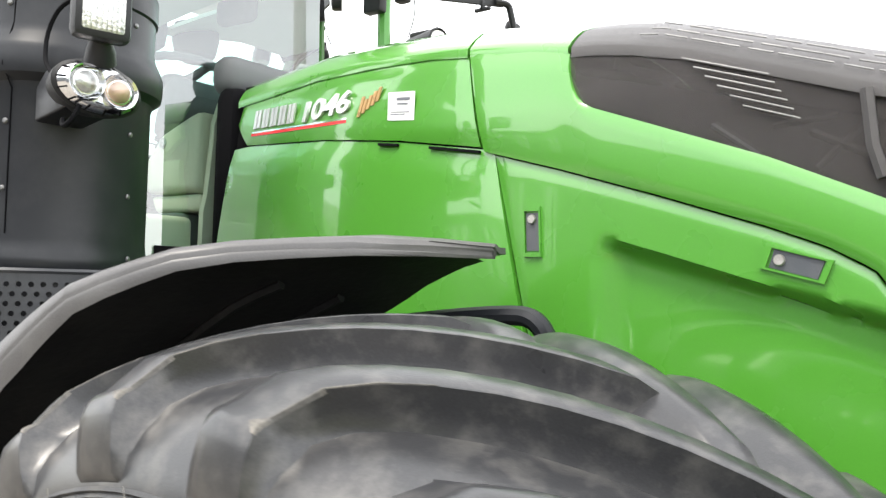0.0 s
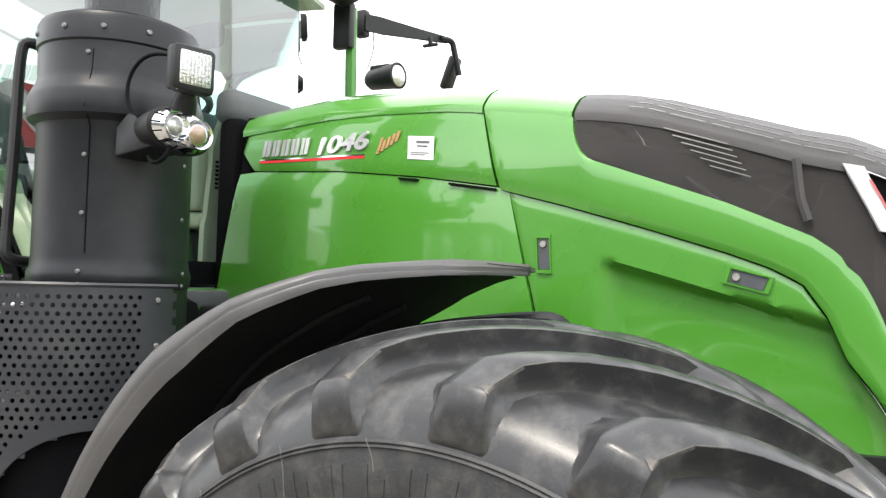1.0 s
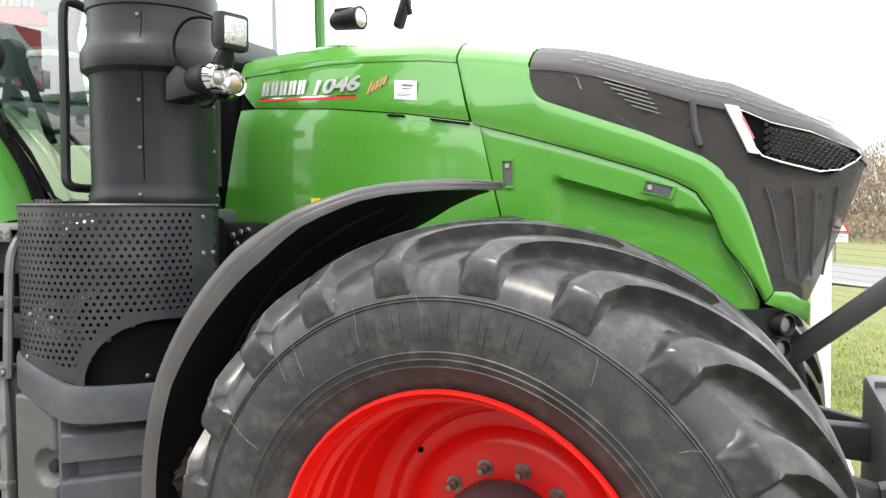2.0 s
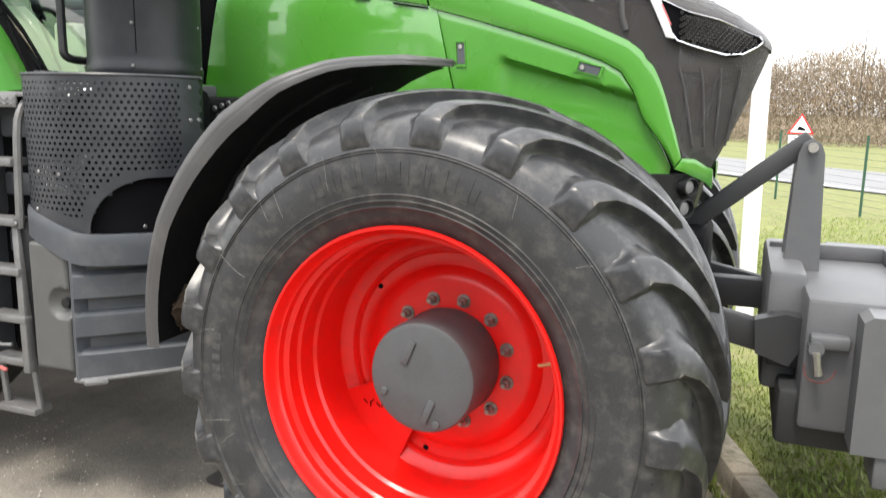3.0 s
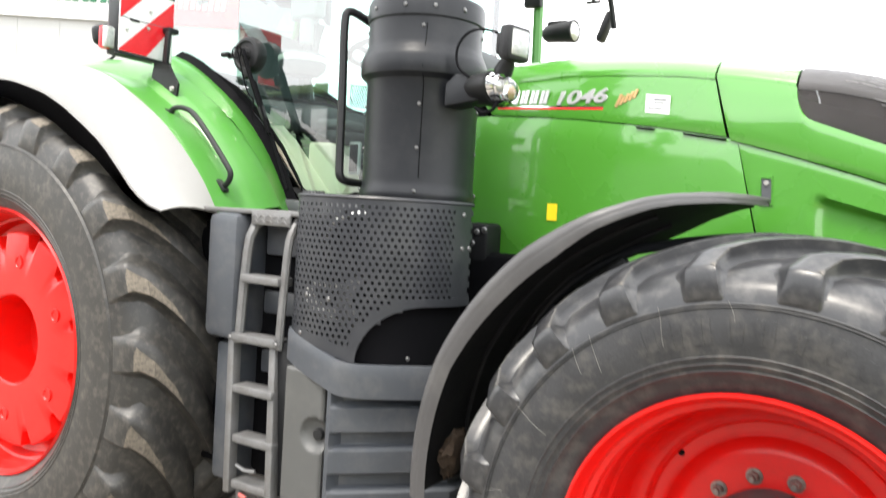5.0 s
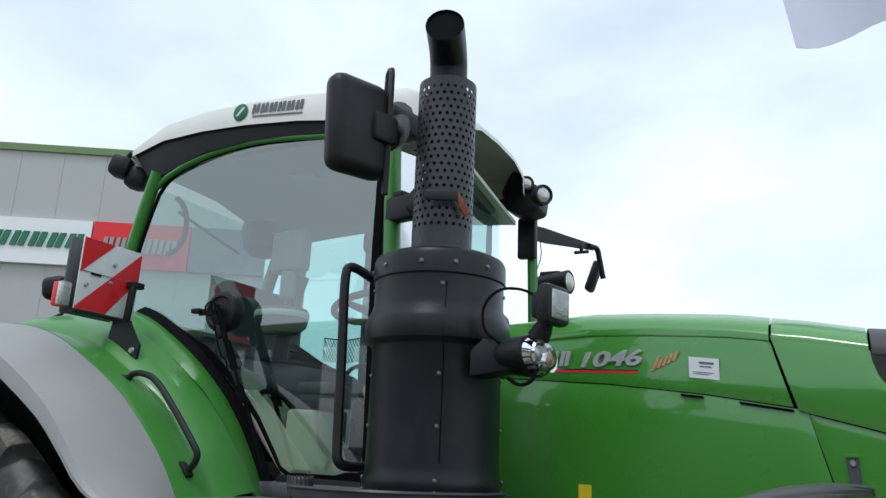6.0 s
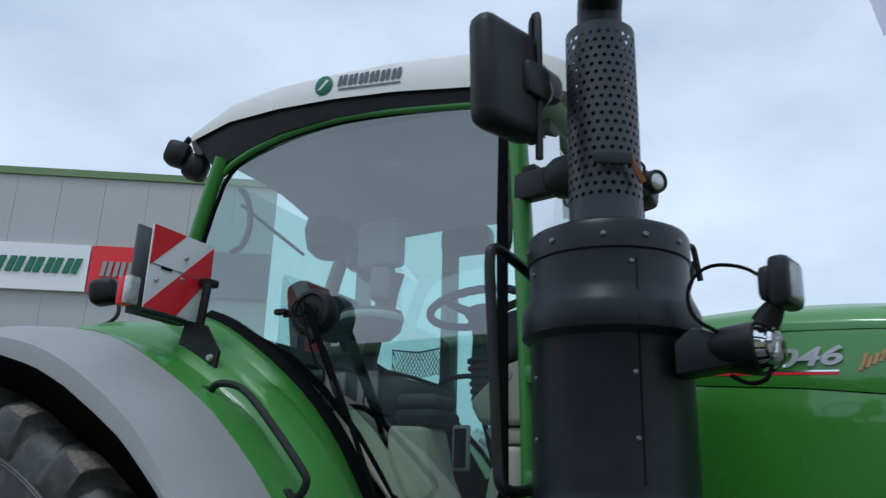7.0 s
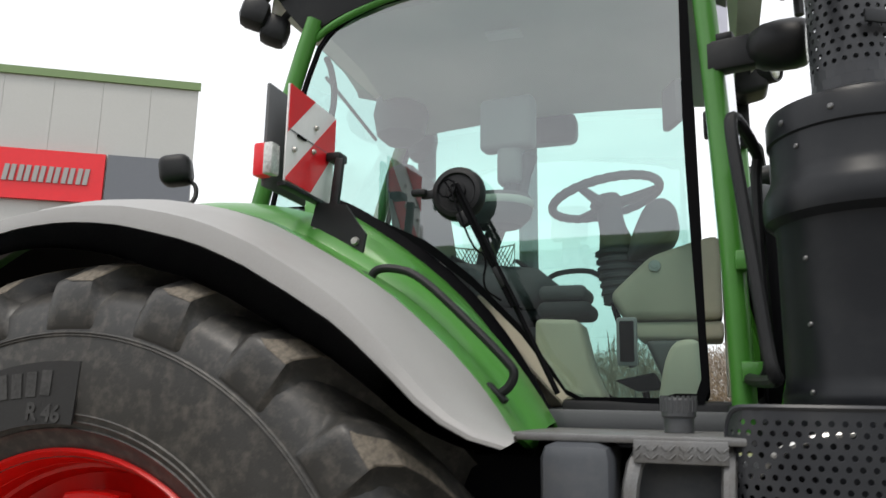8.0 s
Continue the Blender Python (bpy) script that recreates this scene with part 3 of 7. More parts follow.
def front_wheel(side):
    hub = FHUB if side > 0 else Vector((FHUB.x, 2 * MID - FHUB.y, FHUB.z))
    m = STEER if side > 0 else Matrix.Rotation(radians(-5.7), 4, "Z") @ Matrix.Rotation(radians(1.5), 4, "X")
    rim, lay, spin = wheel("front_wheel", hub, m, side, FRONT, "glossy red front wheel rim with a grey hub")
    hb = Build().revolve([(0.182, -0.012), (0.186, -0.03), (0.186, -0.06), (0.183, -0.07), (0.183, -0.222), (0.177, -0.236), (0.163, -0.242), (0.05, -0.244), (0.0, -0.244)], spin, 56)
    part("hub", hb, GREY_M, rim, "grey cast planetary hub cover", angle=40)
    for k in range(12):
        a = radians(17 + 30 * k)
        piece("wheel_nut", NUT, lay @ Matrix.Translation((0.2165 * math.cos(a), -0.012, 0.2165 * math.sin(a))) @ Matrix.Rotation(random.uniform(0, 1), 4, "Y"), rim)
    if side < 0:
        return
    # raised foundry marks and plugs on the hub cover
    for ang, rr in ((118, 0.09), (285, 0.11)):
        p = lay @ Vector((rr * math.cos(radians(ang)), -0.246, rr * math.sin(radians(ang))))
        b = Build().box((0, 0, 0), (0.024, 0.010, 0.085), 0.005)
        part("foundry_mark", Build().add([Matrix.Translation(p) @ lay.to_3x3().to_4x4() @ Matrix.Rotation(radians(22), 4, "Y") @ Vector(v) for v in b.v], b.f), GREY_M, rim)
    for ang, rr in ((205, 0.14), (292, 0.155)):
        p = lay @ Vector((rr * math.cos(radians(ang)), -0.244, rr * math.sin(radians(ang))))
        part("plug_screw", Build().revolve([(0.0, 0.007), (0.011, 0.006), (0.014, 0.0)], Matrix.Translation(p) @ lay.to_3x3().to_4x4() @ Matrix.Rotation(radians(90), 4, "X"), 14), GREY_M, rim)
    # small drain holes in the disc, black discs for their unlit depth
    for ang, rr in ((142, 0.36), (95, 0.415), (15, 0.405), (318, 0.385), (205, 0.37), (255, 0.36)):
        yy = curve(rr, [0.345, 0.392, 0.416, 0.43], [0.02, 0.012, -0.005, -0.02]) - 0.002
        p = lay @ Vector((rr * math.cos(radians(ang)), yy, rr * math.sin(radians(ang))))
        part("drain_hole", Build().revolve([(0.0, 0.003), (0.0085, 0.003), (0.0105, 0.0)], Matrix.Translation(p) @ lay.to_3x3().to_4x4() @ Matrix.Rotation(radians(90), 4, "X"), 12), BLACK, rim)
    # wedge shaped cover plate in the disc with a black scribble
    b = Build()
    rows = [[lay @ Vector((r * math.cos(radians(a)), -0.026 - 0.02 * (0.42 - r), r * math.sin(radians(a)))) for r in (0.19, 0.27, 0.35, 0.432)] for a in range(203, 246, 3)]
    b.sheet(rows, 0.008, lambda p: lay.to_3x3() @ Vector((0, 1, 0)))
    part("rim_plate", b, RED, rim)
    for k in range(10):
        a = radians(212 + 1.6 * k + 1.5 * math.sin(k * 2.3))
        r = 0.37 - 0.013 * k
        p = lay @ Vector((r * math.cos(a), -0.031, r * math.sin(a)))
        part("marker_stroke", Build().add([Matrix.Translation(p) @ lay.to_3x3().to_4x4() @ Matrix.Rotation(radians(-50 + 45 * (k % 3)), 4, "Y") @ Vector(v) for v in Build().box((0, 0, 0), (0.003, 0.002, 0.02), 0).v], Build().box((0, 0, 0), (0.003, 0.002, 0.02), 0).f), BLACK, rim)
    side_r, side_y = [q[0] for q in FRONT["side"][4:-5]], [q[1] for q in FRONT["side"][4:-5]]
    for a0, r0, da, dr in ((126, 0.735, 2, -0.10), (131, 0.73, 1.5, -0.07), (150, 0.735, 1, -0.12), (172, 0.73, -2, -0.06), (196, 0.735, 1, -0.10), (203, 0.70, -2, -0.07), (110, 0.735, 1, -0.10), (96, 0.73, -1, -0.05), (60, 0.71, -2, -0.06), (214, 0.73, 2, -0.05), (38, 0.72, 2, -0.04)):
        pts = []
        for k in range(9):
            f = k / 8
            a = radians(a0 + da * f + 0.12 * math.sin(5 * f + a0))
            r = r0 + dr * f
            pts.append(lay @ Vector((r * math.cos(a), FRONT["y0"] + curve(r, side_r, side_y) - FRONT["y0"] - 0.0004, r * math.sin(a))))
        part("scratch", Build().tube(pts, 0.0006, 4), SCRATCH, rim)

    def side_block(a, r0, r1, w, lean, mt):
        """A raised plain block on the sidewall, across the angle a from r0 to r1."""
        rows = []
        for r in np.linspace(r0, r1, 4):
            q = a - lean * (r - r0) / r0
            rows.append([lay @ Vector((r * math.cos(q + e * w / r), curve(r, side_r, side_y) - 0.0016, r * math.sin(q + e * w / r))) for e in (0.5, 0, -0.5)])
        part("sidewall_block", Build().sheet(rows, 0.003, lambda p: lay.to_3x3() @ Vector((0, 1, 0))), mt, rim)

    # worn maker's lettering as plain blocks, and the small size marks
    for c0, n_, mt in ((92, 8, RUBBER), (262, 9, RUB_GLOSS)):
        for k in range(n_):
            a = radians(c0 - (k - n_ / 2 + 0.5) * 6.4)
            side_block(a + 0.024, 0.625, 0.690, 0.012 + 0.006 * (k % 3), 0.02, mt)
            side_block(a - 0.018 + 0.006 * (k % 2), 0.625, 0.690 - 0.02 * (k % 2), 0.022 - 0.006 * (k % 3), 0.02 + 0.06 * (k % 2), mt)
    for c0, n_ in ((-28, 9), (178, 5)):
        for k in range(n_):
            side_block(radians(c0 - (k - n_ / 2 + 0.5) * 3.1), 0.640, 0.672, 0.020, 0.01, RUB_TXT)
    a = radians(12.5)
    p0 = lay @ Vector((0.446 * math.cos(a), -0.165, 0.446 * math.sin(a)))
    p1 = lay @ Vector((0.375 * math.cos(a), -0.19, 0.375 * math.sin(a) + 0.002))
    part("valve_stem", Build().tube([p0, p0.lerp(p1, 0.55), p1], [0.0085, 0.0065, 0.005], 10), BRASS, rim, "brass tyre valve stem")


def rear_wheel(side):
    hub = RHUB if side > 0 else Vector((RHUB.x, 2 * MID - RHUB.y, RHUB.z))
    rim, lay, spin = wheel("rear_wheel", hub, Matrix(), side, REAR, "red rear wheel rim with a dished hub")
    # dished disc with U-shaped notches round its edge and a wide hub bore
    prof = []
    for i in range(360):
        f = (i % 30) - 15
        edge = 0.502 if abs(f) > 4 else 0.432 + 0.07 * (abs(f) / 4.5) ** 4
        a = radians(i)
        prof.append([lay @ Vector((r * math.cos(a), y, r * math.sin(a))) for r, y in ((edge, -0.20), (edge, -0.246), (edge - 0.006, -0.252), (0.40, -0.262), (0.30, -0.268), (0.216, -0.268), (0.208, -0.262), (0.204, -0.05))])
    disc = part("wheel_disc", Build().grid(prof, close_u=True), RED, rim, "red disc with notched edge", angle=30)
    for k in range(6):
        a = radians(60 * k + 24)
        m = lay @ Matrix.Translation((0.365 * math.cos(a), -0.264, 0.365 * math.sin(a))) @ Matrix.Rotation(radians(90), 4, "X")
        part("bolt_socket", Build().revolve([(0.0, -0.004), (0.018, -0.002), (0.024, 0.006), (0.030, 0.006), (0.032, 0.0)], m, 16), RED, disc)
    if side < 0:
        return
    rows = [[lay @ Vector((r * math.cos(radians(a)), REAR["y0"] - 0.0085, r * math.sin(radians(a)))) for r in (0.675, 0.73, 0.78, 0.83)] for a in range(86, 127, 4)]
    panel = part("size_panel", Build().sheet(rows, 0.006, lambda p: Vector((0, 1, 0))), RUBBER_D, rim, "dark sidewall panel with the tyre size")
    flat = Matrix(((1, 0, 0, 0), (0, 0, -1, RHUB.y + REAR["y0"] - 0.009), (0, 1, 0, 0), (0, 0, 0, 1)))
    lettering("R 46", 0.058, Matrix.Translation((-3.385, 0, 1.705)) @ flat @ Matrix.Rotation(radians(-3), 4, "Z"), RUB_TXT, "size_lettering", panel, 0.002, 0.0, "", 0.0018)
    for k in range(5):
        part("sidewall_block", Build().prism([(0, 0), (0.032, 0), (0.032, 0.062), (0, 0.062)], Matrix.Translation((-3.345 - 0.045 * k, 0, 1.765 - 0.006 * k)) @ flat @ Matrix.Rotation(radians(-2 + 4 * k), 4, "Z"), 0.002), RUB_TXT, panel)


front_wheel(1)
rear_wheel(1)
front_wheel(-1)
rear_wheel(-1)

# ---- hood ----
PLAN_X = (-1.6, -1.3, -0.8, -0.36, -0.1, 0.15, 0.35, 0.55)
PLAN_Y = (1.15, 1.10, 1.0, 0.928, 0.892, 0.885, 0.893, 0.905)
CREASE_X = (-1.6, -1.42, -1.0, -0.59, -0.37, -0.08, 0.104, 0.3, 0.45, 0.556, 0.66, 0.8, 0.93, 0.97)
CREASE_Z = (2.335, 2.343, 2.351, 2.329, 2.30, 2.246, 2.216, 2.15, 2.10, 2.073, 2.03, 1.985, 1.93, 1.915)


def nose_x(z):
    return 0.97 - 0.27 * (1.93 - z)


def along_hood(x, z):
    """The hood's own lengthwise coordinate, which goes round the nose, of a place seen at x, z."""
    if x <= 0.55:
        return x
    k = min(1, (x - 0.55) / (nose_x(z) - 0.55))
    return 0.55 + 0.42 * math.asin(k ** 1.2) / (math.pi / 2)


def hood(a, z, out=0.0, side=1):
    if a <= 0.55:
        x = a
        e = 0.02
        y = curve(a, PLAN_X, PLAN_Y) * 0.5 + 0.25 * (curve(a - 0.08, PLAN_X, PLAN_Y) + curve(a + 0.08, PLAN_X, PLAN_Y))
        n = Vector((0, -1, 0))
    else:
        p = min(1, (a - 0.55) / 0.42) * math.pi / 2
        x = 0.55 + (nose_x(z) - 0.55) * math.sin(p) ** (1 / 1.2)
        y = MID - (MID - 0.905) * max(0, math.cos(p)) ** (1 / 1.2)
        n = Vector((math.sin(p), -math.cos(p), 0))
    y += 0.15 * max(0, z - 2.12)
    v = Vector((x, y, z)) + n * out
    if side < 0:
        v.y = 2 * MID - v.y
    return v


def hood_panel(name, low, high, material, side, nu=36, nv=8, out=0.0, label="", t=0.02, bulge=0.0, depth=None):
    lo = resample([(along_hood(*p), p[1]) for p in low], nu)
    hi = resample([(along_hood(*p), p[1]) for p in high], nu)
    rows = []
    for i, (p, q) in enumerate(zip(lo, hi)):
        row = []
        for j in range(nv + 1):
            f = j / nv
            a, z = p.x + (q.x - p.x) * f, p.y + (q.y - p.y) * f
            edge = min(f, 1 - f, i / (nu - 1) * 3, (1 - i / (nu - 1)) * 3)
            lip = -0.004 * max(0, 1 - edge / 0.05) ** 2
            o = out + lip + bulge * (1 - (2 * f - 1) ** 2)
            if depth:
                o -= depth(a, z)
            row.append(hood(a, z, o, side))
        rows.append(row)
    b = Build().sheet(rows, t, lambda p: Vector((-0.3 if p.x > 0.6 else 0, side, 0)))
    return part(name, b, material, tractor, label, angle=50)


STRIP_LOW = [(-1.37, 2.185), (-0.92, 2.150), (-0.58, 2.108), (-0.31, 2.064)]
BAND_LOW = [(-0.295, 2.052), (-0.10, 2.000), (0.11, 1.938), (0.30, 1.878), (0.39, 1.845), (0.46, 1.808), (0.51, 1.735), (0.58, 1.60), (0.665, 1.47)]
GRILLE_LOW = [(-0.083, 2.238), (-0.076, 2.19), (-0.062, 2.15), (-0.035, 2.121), (0.11, 2.068), (0.303, 1.998), (0.48, 1.92), (0.535, 1.88), (0.575, 1.83), (0.605, 1.77), (0.648, 1.645), (0.69, 1.505)]


def crease(x, dz=0.0):
    return (x, curve(x, CREASE_X, CREASE_Z) + dz)


def recess(a, z):
    """Depth of the stamped recess in the lower front panel."""
    top = curve(a, (-0.02, 0.0, 0.52), (1.70, 1.862, 1.722))
    if a < -0.01:
        return 0.0
    return 0.036 * min(1, max(0, (top - z) / 0.016)) * min(1, (a + 0.01) / 0.05)


for side in (1, -1):
    hood_panel("hood_strip", STRIP_LOW, [(-1.45, 2.262), crease(-1.43, -0.006), crease(-1.0, -0.006), crease(-0.59, -0.006), crease(-0.375, -0.006)], GREEN, side, label="glossy green upper hood strip", bulge=0.004)
    hood_panel("hood_band", BAND_LOW, [(-0.367, 2.293), crease(-0.2, -0.006), crease(-0.088, -0.008)] + [(p[0] - 0.003, p[1] - 0.004) for p in GRILLE_LOW[1:]], GREEN, side, 60, 8, out=0.006, label="glossy green arched hood band", bulge=0.003)
    hood_panel("engine_door", [(-1.60, 1.50), (-0.9, 1.50), (-0.13, 1.50)], [(-1.455, 2.179), (-1.36, 2.181), (-0.92, 2.1465), (-0.58, 2.1045), (-0.272, 2.0535)], GREEN, side, 40, 14, out=-0.004, bulge=0.012, label="glossy green side engine door")
    hood_panel("engine_door", [(-0.122, 1.50), (0.1, 1.45), (0.45, 1.40), (0.66, 1.42)], [(-0.268, 2.042), (-0.10, 1.997), (0.11, 1.935), (0.30, 1.875), (0.39, 1.842), (0.457, 1.805), (0.507, 1.732), (0.577, 1.597), (0.663, 1.467)], GREEN, side, 64, 34, out=-0.003, depth=recess, label="glossy green front engine door with a stamped recess")
    hood_panel("grille_screen", [(p[0] - 0.006, p[1] - 0.010) for p in GRILLE_LOW] + [(0.79, 1.46)], [crease(-0.083, -0.004), crease(0.02, -0.004), crease(0.104, -0.004), crease(0.3, -0.004), crease(0.45, -0.004), crease(0.556, -0.004), crease(0.66, -0.004), crease(0.8, -0.004), crease(0.93, -0.003), crease(0.97, -0.003)], MESHM, side, 70, 14, out=0.001, label="dark wire mesh grille screen")
    # chin under the grille
    hood_panel("hood_chin", [(0.665, 1.462), (0.72, 1.438), (0.765, 1.412), (0.79, 1.38)], [(0.69, 1.50), (0.73, 1.498), (0.765, 1.472), (0.79, 1.458)], GREEN, side, 16, 5, out=0.012, label="green lower hood chin")
    # near-black backing behind the gaps, their shade put into its colour
    hood_panel("gap_shade_backing", [(-1.5, 1.45), (0.0, 1.40), (0.60, 1.38)], [crease(-1.42, -0.03), crease(-0.3, -0.03), crease(0.6, -0.03)], BLACK, side, 40, 4, out=-0.055, t=0.01)

# hood top: green cover behind, dark grille cover in front
for name, xs, material, label in (("hood_top", (-1.46, -1.42, -1.3, -1.0, -0.75, -0.5, -0.371), GREEN, "glossy green rear hood top"), ("hood_top", (-0.363, -0.25, -0.09), GREEN, "glossy green hood top cap"),
                                  ("grille_top", (-0.082, -0.03, 0.05, 0.15, 0.25, 0.35, 0.45, 0.55, 0.64, 0.72, 0.79, 0.85, 0.90, 0.94, 0.962, 0.968), GRILLE_TOP, "dark perforated grille cover over the nose")):
    rows = []
    for x in xs:
        z0 = curve(x, CREASE_X, CREASE_Z)
        p = hood(along_hood(x, z0), z0, 0.006)
        w_half = MID - p.y
        hgt = curve(x, (-1.45, -1.0, -0.3, 0.6, 0.97), (0.115, 0.09, 0.09, 0.10, 0.03)) * min(1, w_half / 0.25)
        row = []
        for f in (0, 0.03, 0.07, 0.14, 0.3, 0.6, 1.0, 1.4, 1.7, 1.86, 1.93, 1.97, 2.0):
            g = f if f <= 1 else 2 - f
            lip = -0.01 if (x in (xs[0], xs[-1]) and x > -1.46) else 0
            row.append(Vector((x, p.y + w_half * f, z0 + 0.3 * lip + hgt * (1 - (1 - g) ** 5))))
        rows.append(row)
    part(name, Build().sheet(rows, 0.02, lambda p: Vector((0, 0, -1))), material, tractor, label, angle=60)
rows = []
for z in (1.45, 1.8, 2.1, 2.30, 2.40):
    rows.append([Vector((-1.47, MID + (f - 1) * (MID - hood(-1.47, z, -0.02).y), z)) for f in (0, 0.5, 1, 1.5, 2)])
part("bulkhead", Build().sheet(rows, 0.06, lambda p: Vector((1, 0, 0))), BLACK, tractor, "black firewall behind the hood")

# louvre slits: pale strips along the grille top stand for sky light through them
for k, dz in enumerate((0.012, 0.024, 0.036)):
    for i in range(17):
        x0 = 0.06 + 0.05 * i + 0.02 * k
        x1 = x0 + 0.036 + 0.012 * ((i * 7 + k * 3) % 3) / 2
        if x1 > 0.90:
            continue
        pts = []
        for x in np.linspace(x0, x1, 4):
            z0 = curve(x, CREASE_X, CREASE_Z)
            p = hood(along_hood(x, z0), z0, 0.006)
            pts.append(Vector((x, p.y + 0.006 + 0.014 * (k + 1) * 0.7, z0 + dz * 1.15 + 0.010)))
        part("slit_light_strip", Build().tube(pts, 0.0017, 5), SLIT_LIGHT, tractor)
# lower pale strips, also for daylight coming through the mesh
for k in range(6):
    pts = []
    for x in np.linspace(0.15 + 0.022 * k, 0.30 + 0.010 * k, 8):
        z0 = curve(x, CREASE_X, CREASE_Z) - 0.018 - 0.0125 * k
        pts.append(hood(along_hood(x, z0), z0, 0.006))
    part("slit_light_strip", Build().tube(pts, 0.0014, 5), SLIT_LIGHT, tractor)

# headlamp in the nose
HL = [(0.571, 2.060), (0.668, 2.012), (0.774, 1.983), (0.905, 1.932), (0.920, 1.913), (0.833, 1.858), (0.70, 1.892), (0.627, 1.920)]
for side in (1, -1):
    ring = [hood(along_hood(*p), p[1], 0.016, side) for p in HL]
    lamp = part("headlamp", Build().add([hood(along_hood(*p), p[1], 0.011, side) for p in HL], [tuple(range(8))]).sheet([[hood(along_hood(*HL[i]), HL[i][1], o, side) for i in (0, 1, 2, 3, 4, 5, 6, 7, 0)] for o in (0.02, 0.004)], 0.004, lambda p: Vector((0, side, 0))), BLACK, tractor, "dark honeycomb headlamp in a chrome frame")
    part("chrome_frame", Build().tube(smooth([ring[0], ring[7], ring[6], ring[5], ring[4], ring[3]], 1), 0.0042, 8), CHROME, lamp)
    part("chrome_frame", Build().tube([ring[0], ring[1], ring[2], ring[3]], 0.0022, 8), CHROME, lamp)
    wedge = [(0.538, 2.075), (0.578, 2.064), (0.640, 1.918), (0.612, 1.925)]
    rows = [[hood(along_hood(wedge[0][0] + (wedge[3][0] - wedge[0][0]) * f, 2.0), wedge[0][1] + (wedge[3][1] - wedge[0][1]) * f, 0.014, side), hood(along_hood(wedge[1][0] + (wedge[2][0] - wedge[1][0]) * f, 2.0), wedge[1][1] + (wedge[2][1] - wedge[1][1]) * f, 0.026, side)] for f in (0, 0.33, 0.66, 1)]
    part("light_blade", Build().sheet(rows, 0.012, lambda p: Vector((-0.3, side, 0))), WHITE_P, lamp, "white daytime light blade")
    rows = [[hood(along_hood(0.583 + 0.035 * f + 0.003, 2.0), 2.035 - 0.07 * f, 0.028, side), hood(along_hood(0.585 + 0.035 * f + 0.006, 2.0), 2.035 - 0.07 * f, 0.029, side)] for f in (0, 0.5, 1)]
    part("red_stripe", Build().sheet(rows, 0.002, lambda p: Vector((0, side, 0))), PINK_P, lamp)
    cells = Build()
    for r_ in range(10):
        for c_ in range(20):
            x = 0.655 + c_ * 0.0132 + (r_ % 2) * 0.0066
            zt = curve(x, (0.627, 0.668, 0.774, 0.905), (2.04, 2.0, 1.972, 1.92))
            zb = curve(x, (0.627, 0.70, 0.833, 0.92), (1.93, 1.902, 1.868, 1.91))
            z = zt - 0.006 - r_ * 0.0115
            if z > zb + 0.003 and x < 0.902:
                cells.revolve([(0.0025, -0.002), (0.0045, 0.003), (0.0062, 0.004), (0.0066, 0.0)], Matrix.Translation(hood(along_hood(x, z), z, 0.013, side)) @ (Vector((0.5, -side * 0.8, 0.2)).to_track_quat("Z", "Y").to_matrix().to_4x4()), 6)
    part("honeycomb", cells, GRILLE_TOP, lamp, "dark honeycomb lamp insert")
    # vertical ribs of the lower grille
    for k in (0.22, 0.42, 0.60, 0.78):
        pts = []
        for z in np.linspace(1.82, 1.545, 6):
            e = curve(z, (1.505, 1.645, 1.77, 1.83), (0.69, 0.648, 0.605, 0.575))
            x = e + (nose_x(z) - e) * k
            pts.append(hood(along_hood(x, z), z, 0.006, side))
        part("grille_rib", Build().tube(pts, 0.0045, 6), GRILLE_TOP, tractor)
    pts = [hood(along_hood(x, z), z, 0.008, side) for x, z in ((0.445, 2.09), (0.455, 2.0), (0.47, 1.95))]
    part("grille_rib", Build().tube(pts, 0.011, 6), GRILLE_TOP, tractor)
    # struts and cooler edges behind the mesh
    for (xa, za), (xb, zb), r in (((0.36, 2.035), (0.46, 1.985), 0.010), ((0.37, 1.975), (0.45, 2.055), 0.009), ((0.30, 2.05), (0.40, 2.06), 0.008), ((0.50, 2.04), (0.47, 1.95), 0.010)):
        part("grille_strut", Build().tube([hood(along_hood(xa + (xb - xa) * q, 2.0), za + (zb - za) * q, -0.026, side) for q in (0, 0.5, 1)], r * 0.7, 6), ALU, tractor, "pale strut behind the grille mesh")
    for (xa, za), (xb, zb) in (((0.70, 1.80), (0.72, 1.56)), ((0.80, 1.80), (0.78, 1.58)), ((0.66, 1.80), (0.84, 1.79)), ((0.20, 2.06), (0.28, 2.0))):
        part("cooler_frame", Build().tube([hood(along_hood(xa + (xb - xa) * q, 1.8), za + (zb - za) * q, -0.028, side) for q in (0, 0.5, 1)], 0.012, 6), GREYBOX, tractor, "grey cooler frame behind the grille mesh")
    # work light cluster in the black chin
    rows = [[hood(along_hood(x, 1.45), z, -0.01, side) for x in (0.50, 0.58, 0.66, 0.72, 0.77)] for z in (1.44, 1.35, 1.25, 1.15)]
    part("front_bumper_panel", Build().sheet(rows, 0.05, lambda p: Vector((-0.3, side, 0))), PLASTIC, tractor, "black moulded lamp housing under the hood")
    for z, r in ((1.395, 0.032), (1.315, 0.034)):
        p = hood(along_hood(0.725, 1.45), z, 0.0, side)
        m = Matrix.Translation(p) @ Vector((0.75, -side * 0.65, 0)).to_track_quat("Z", "Y").to_matrix().to_4x4()
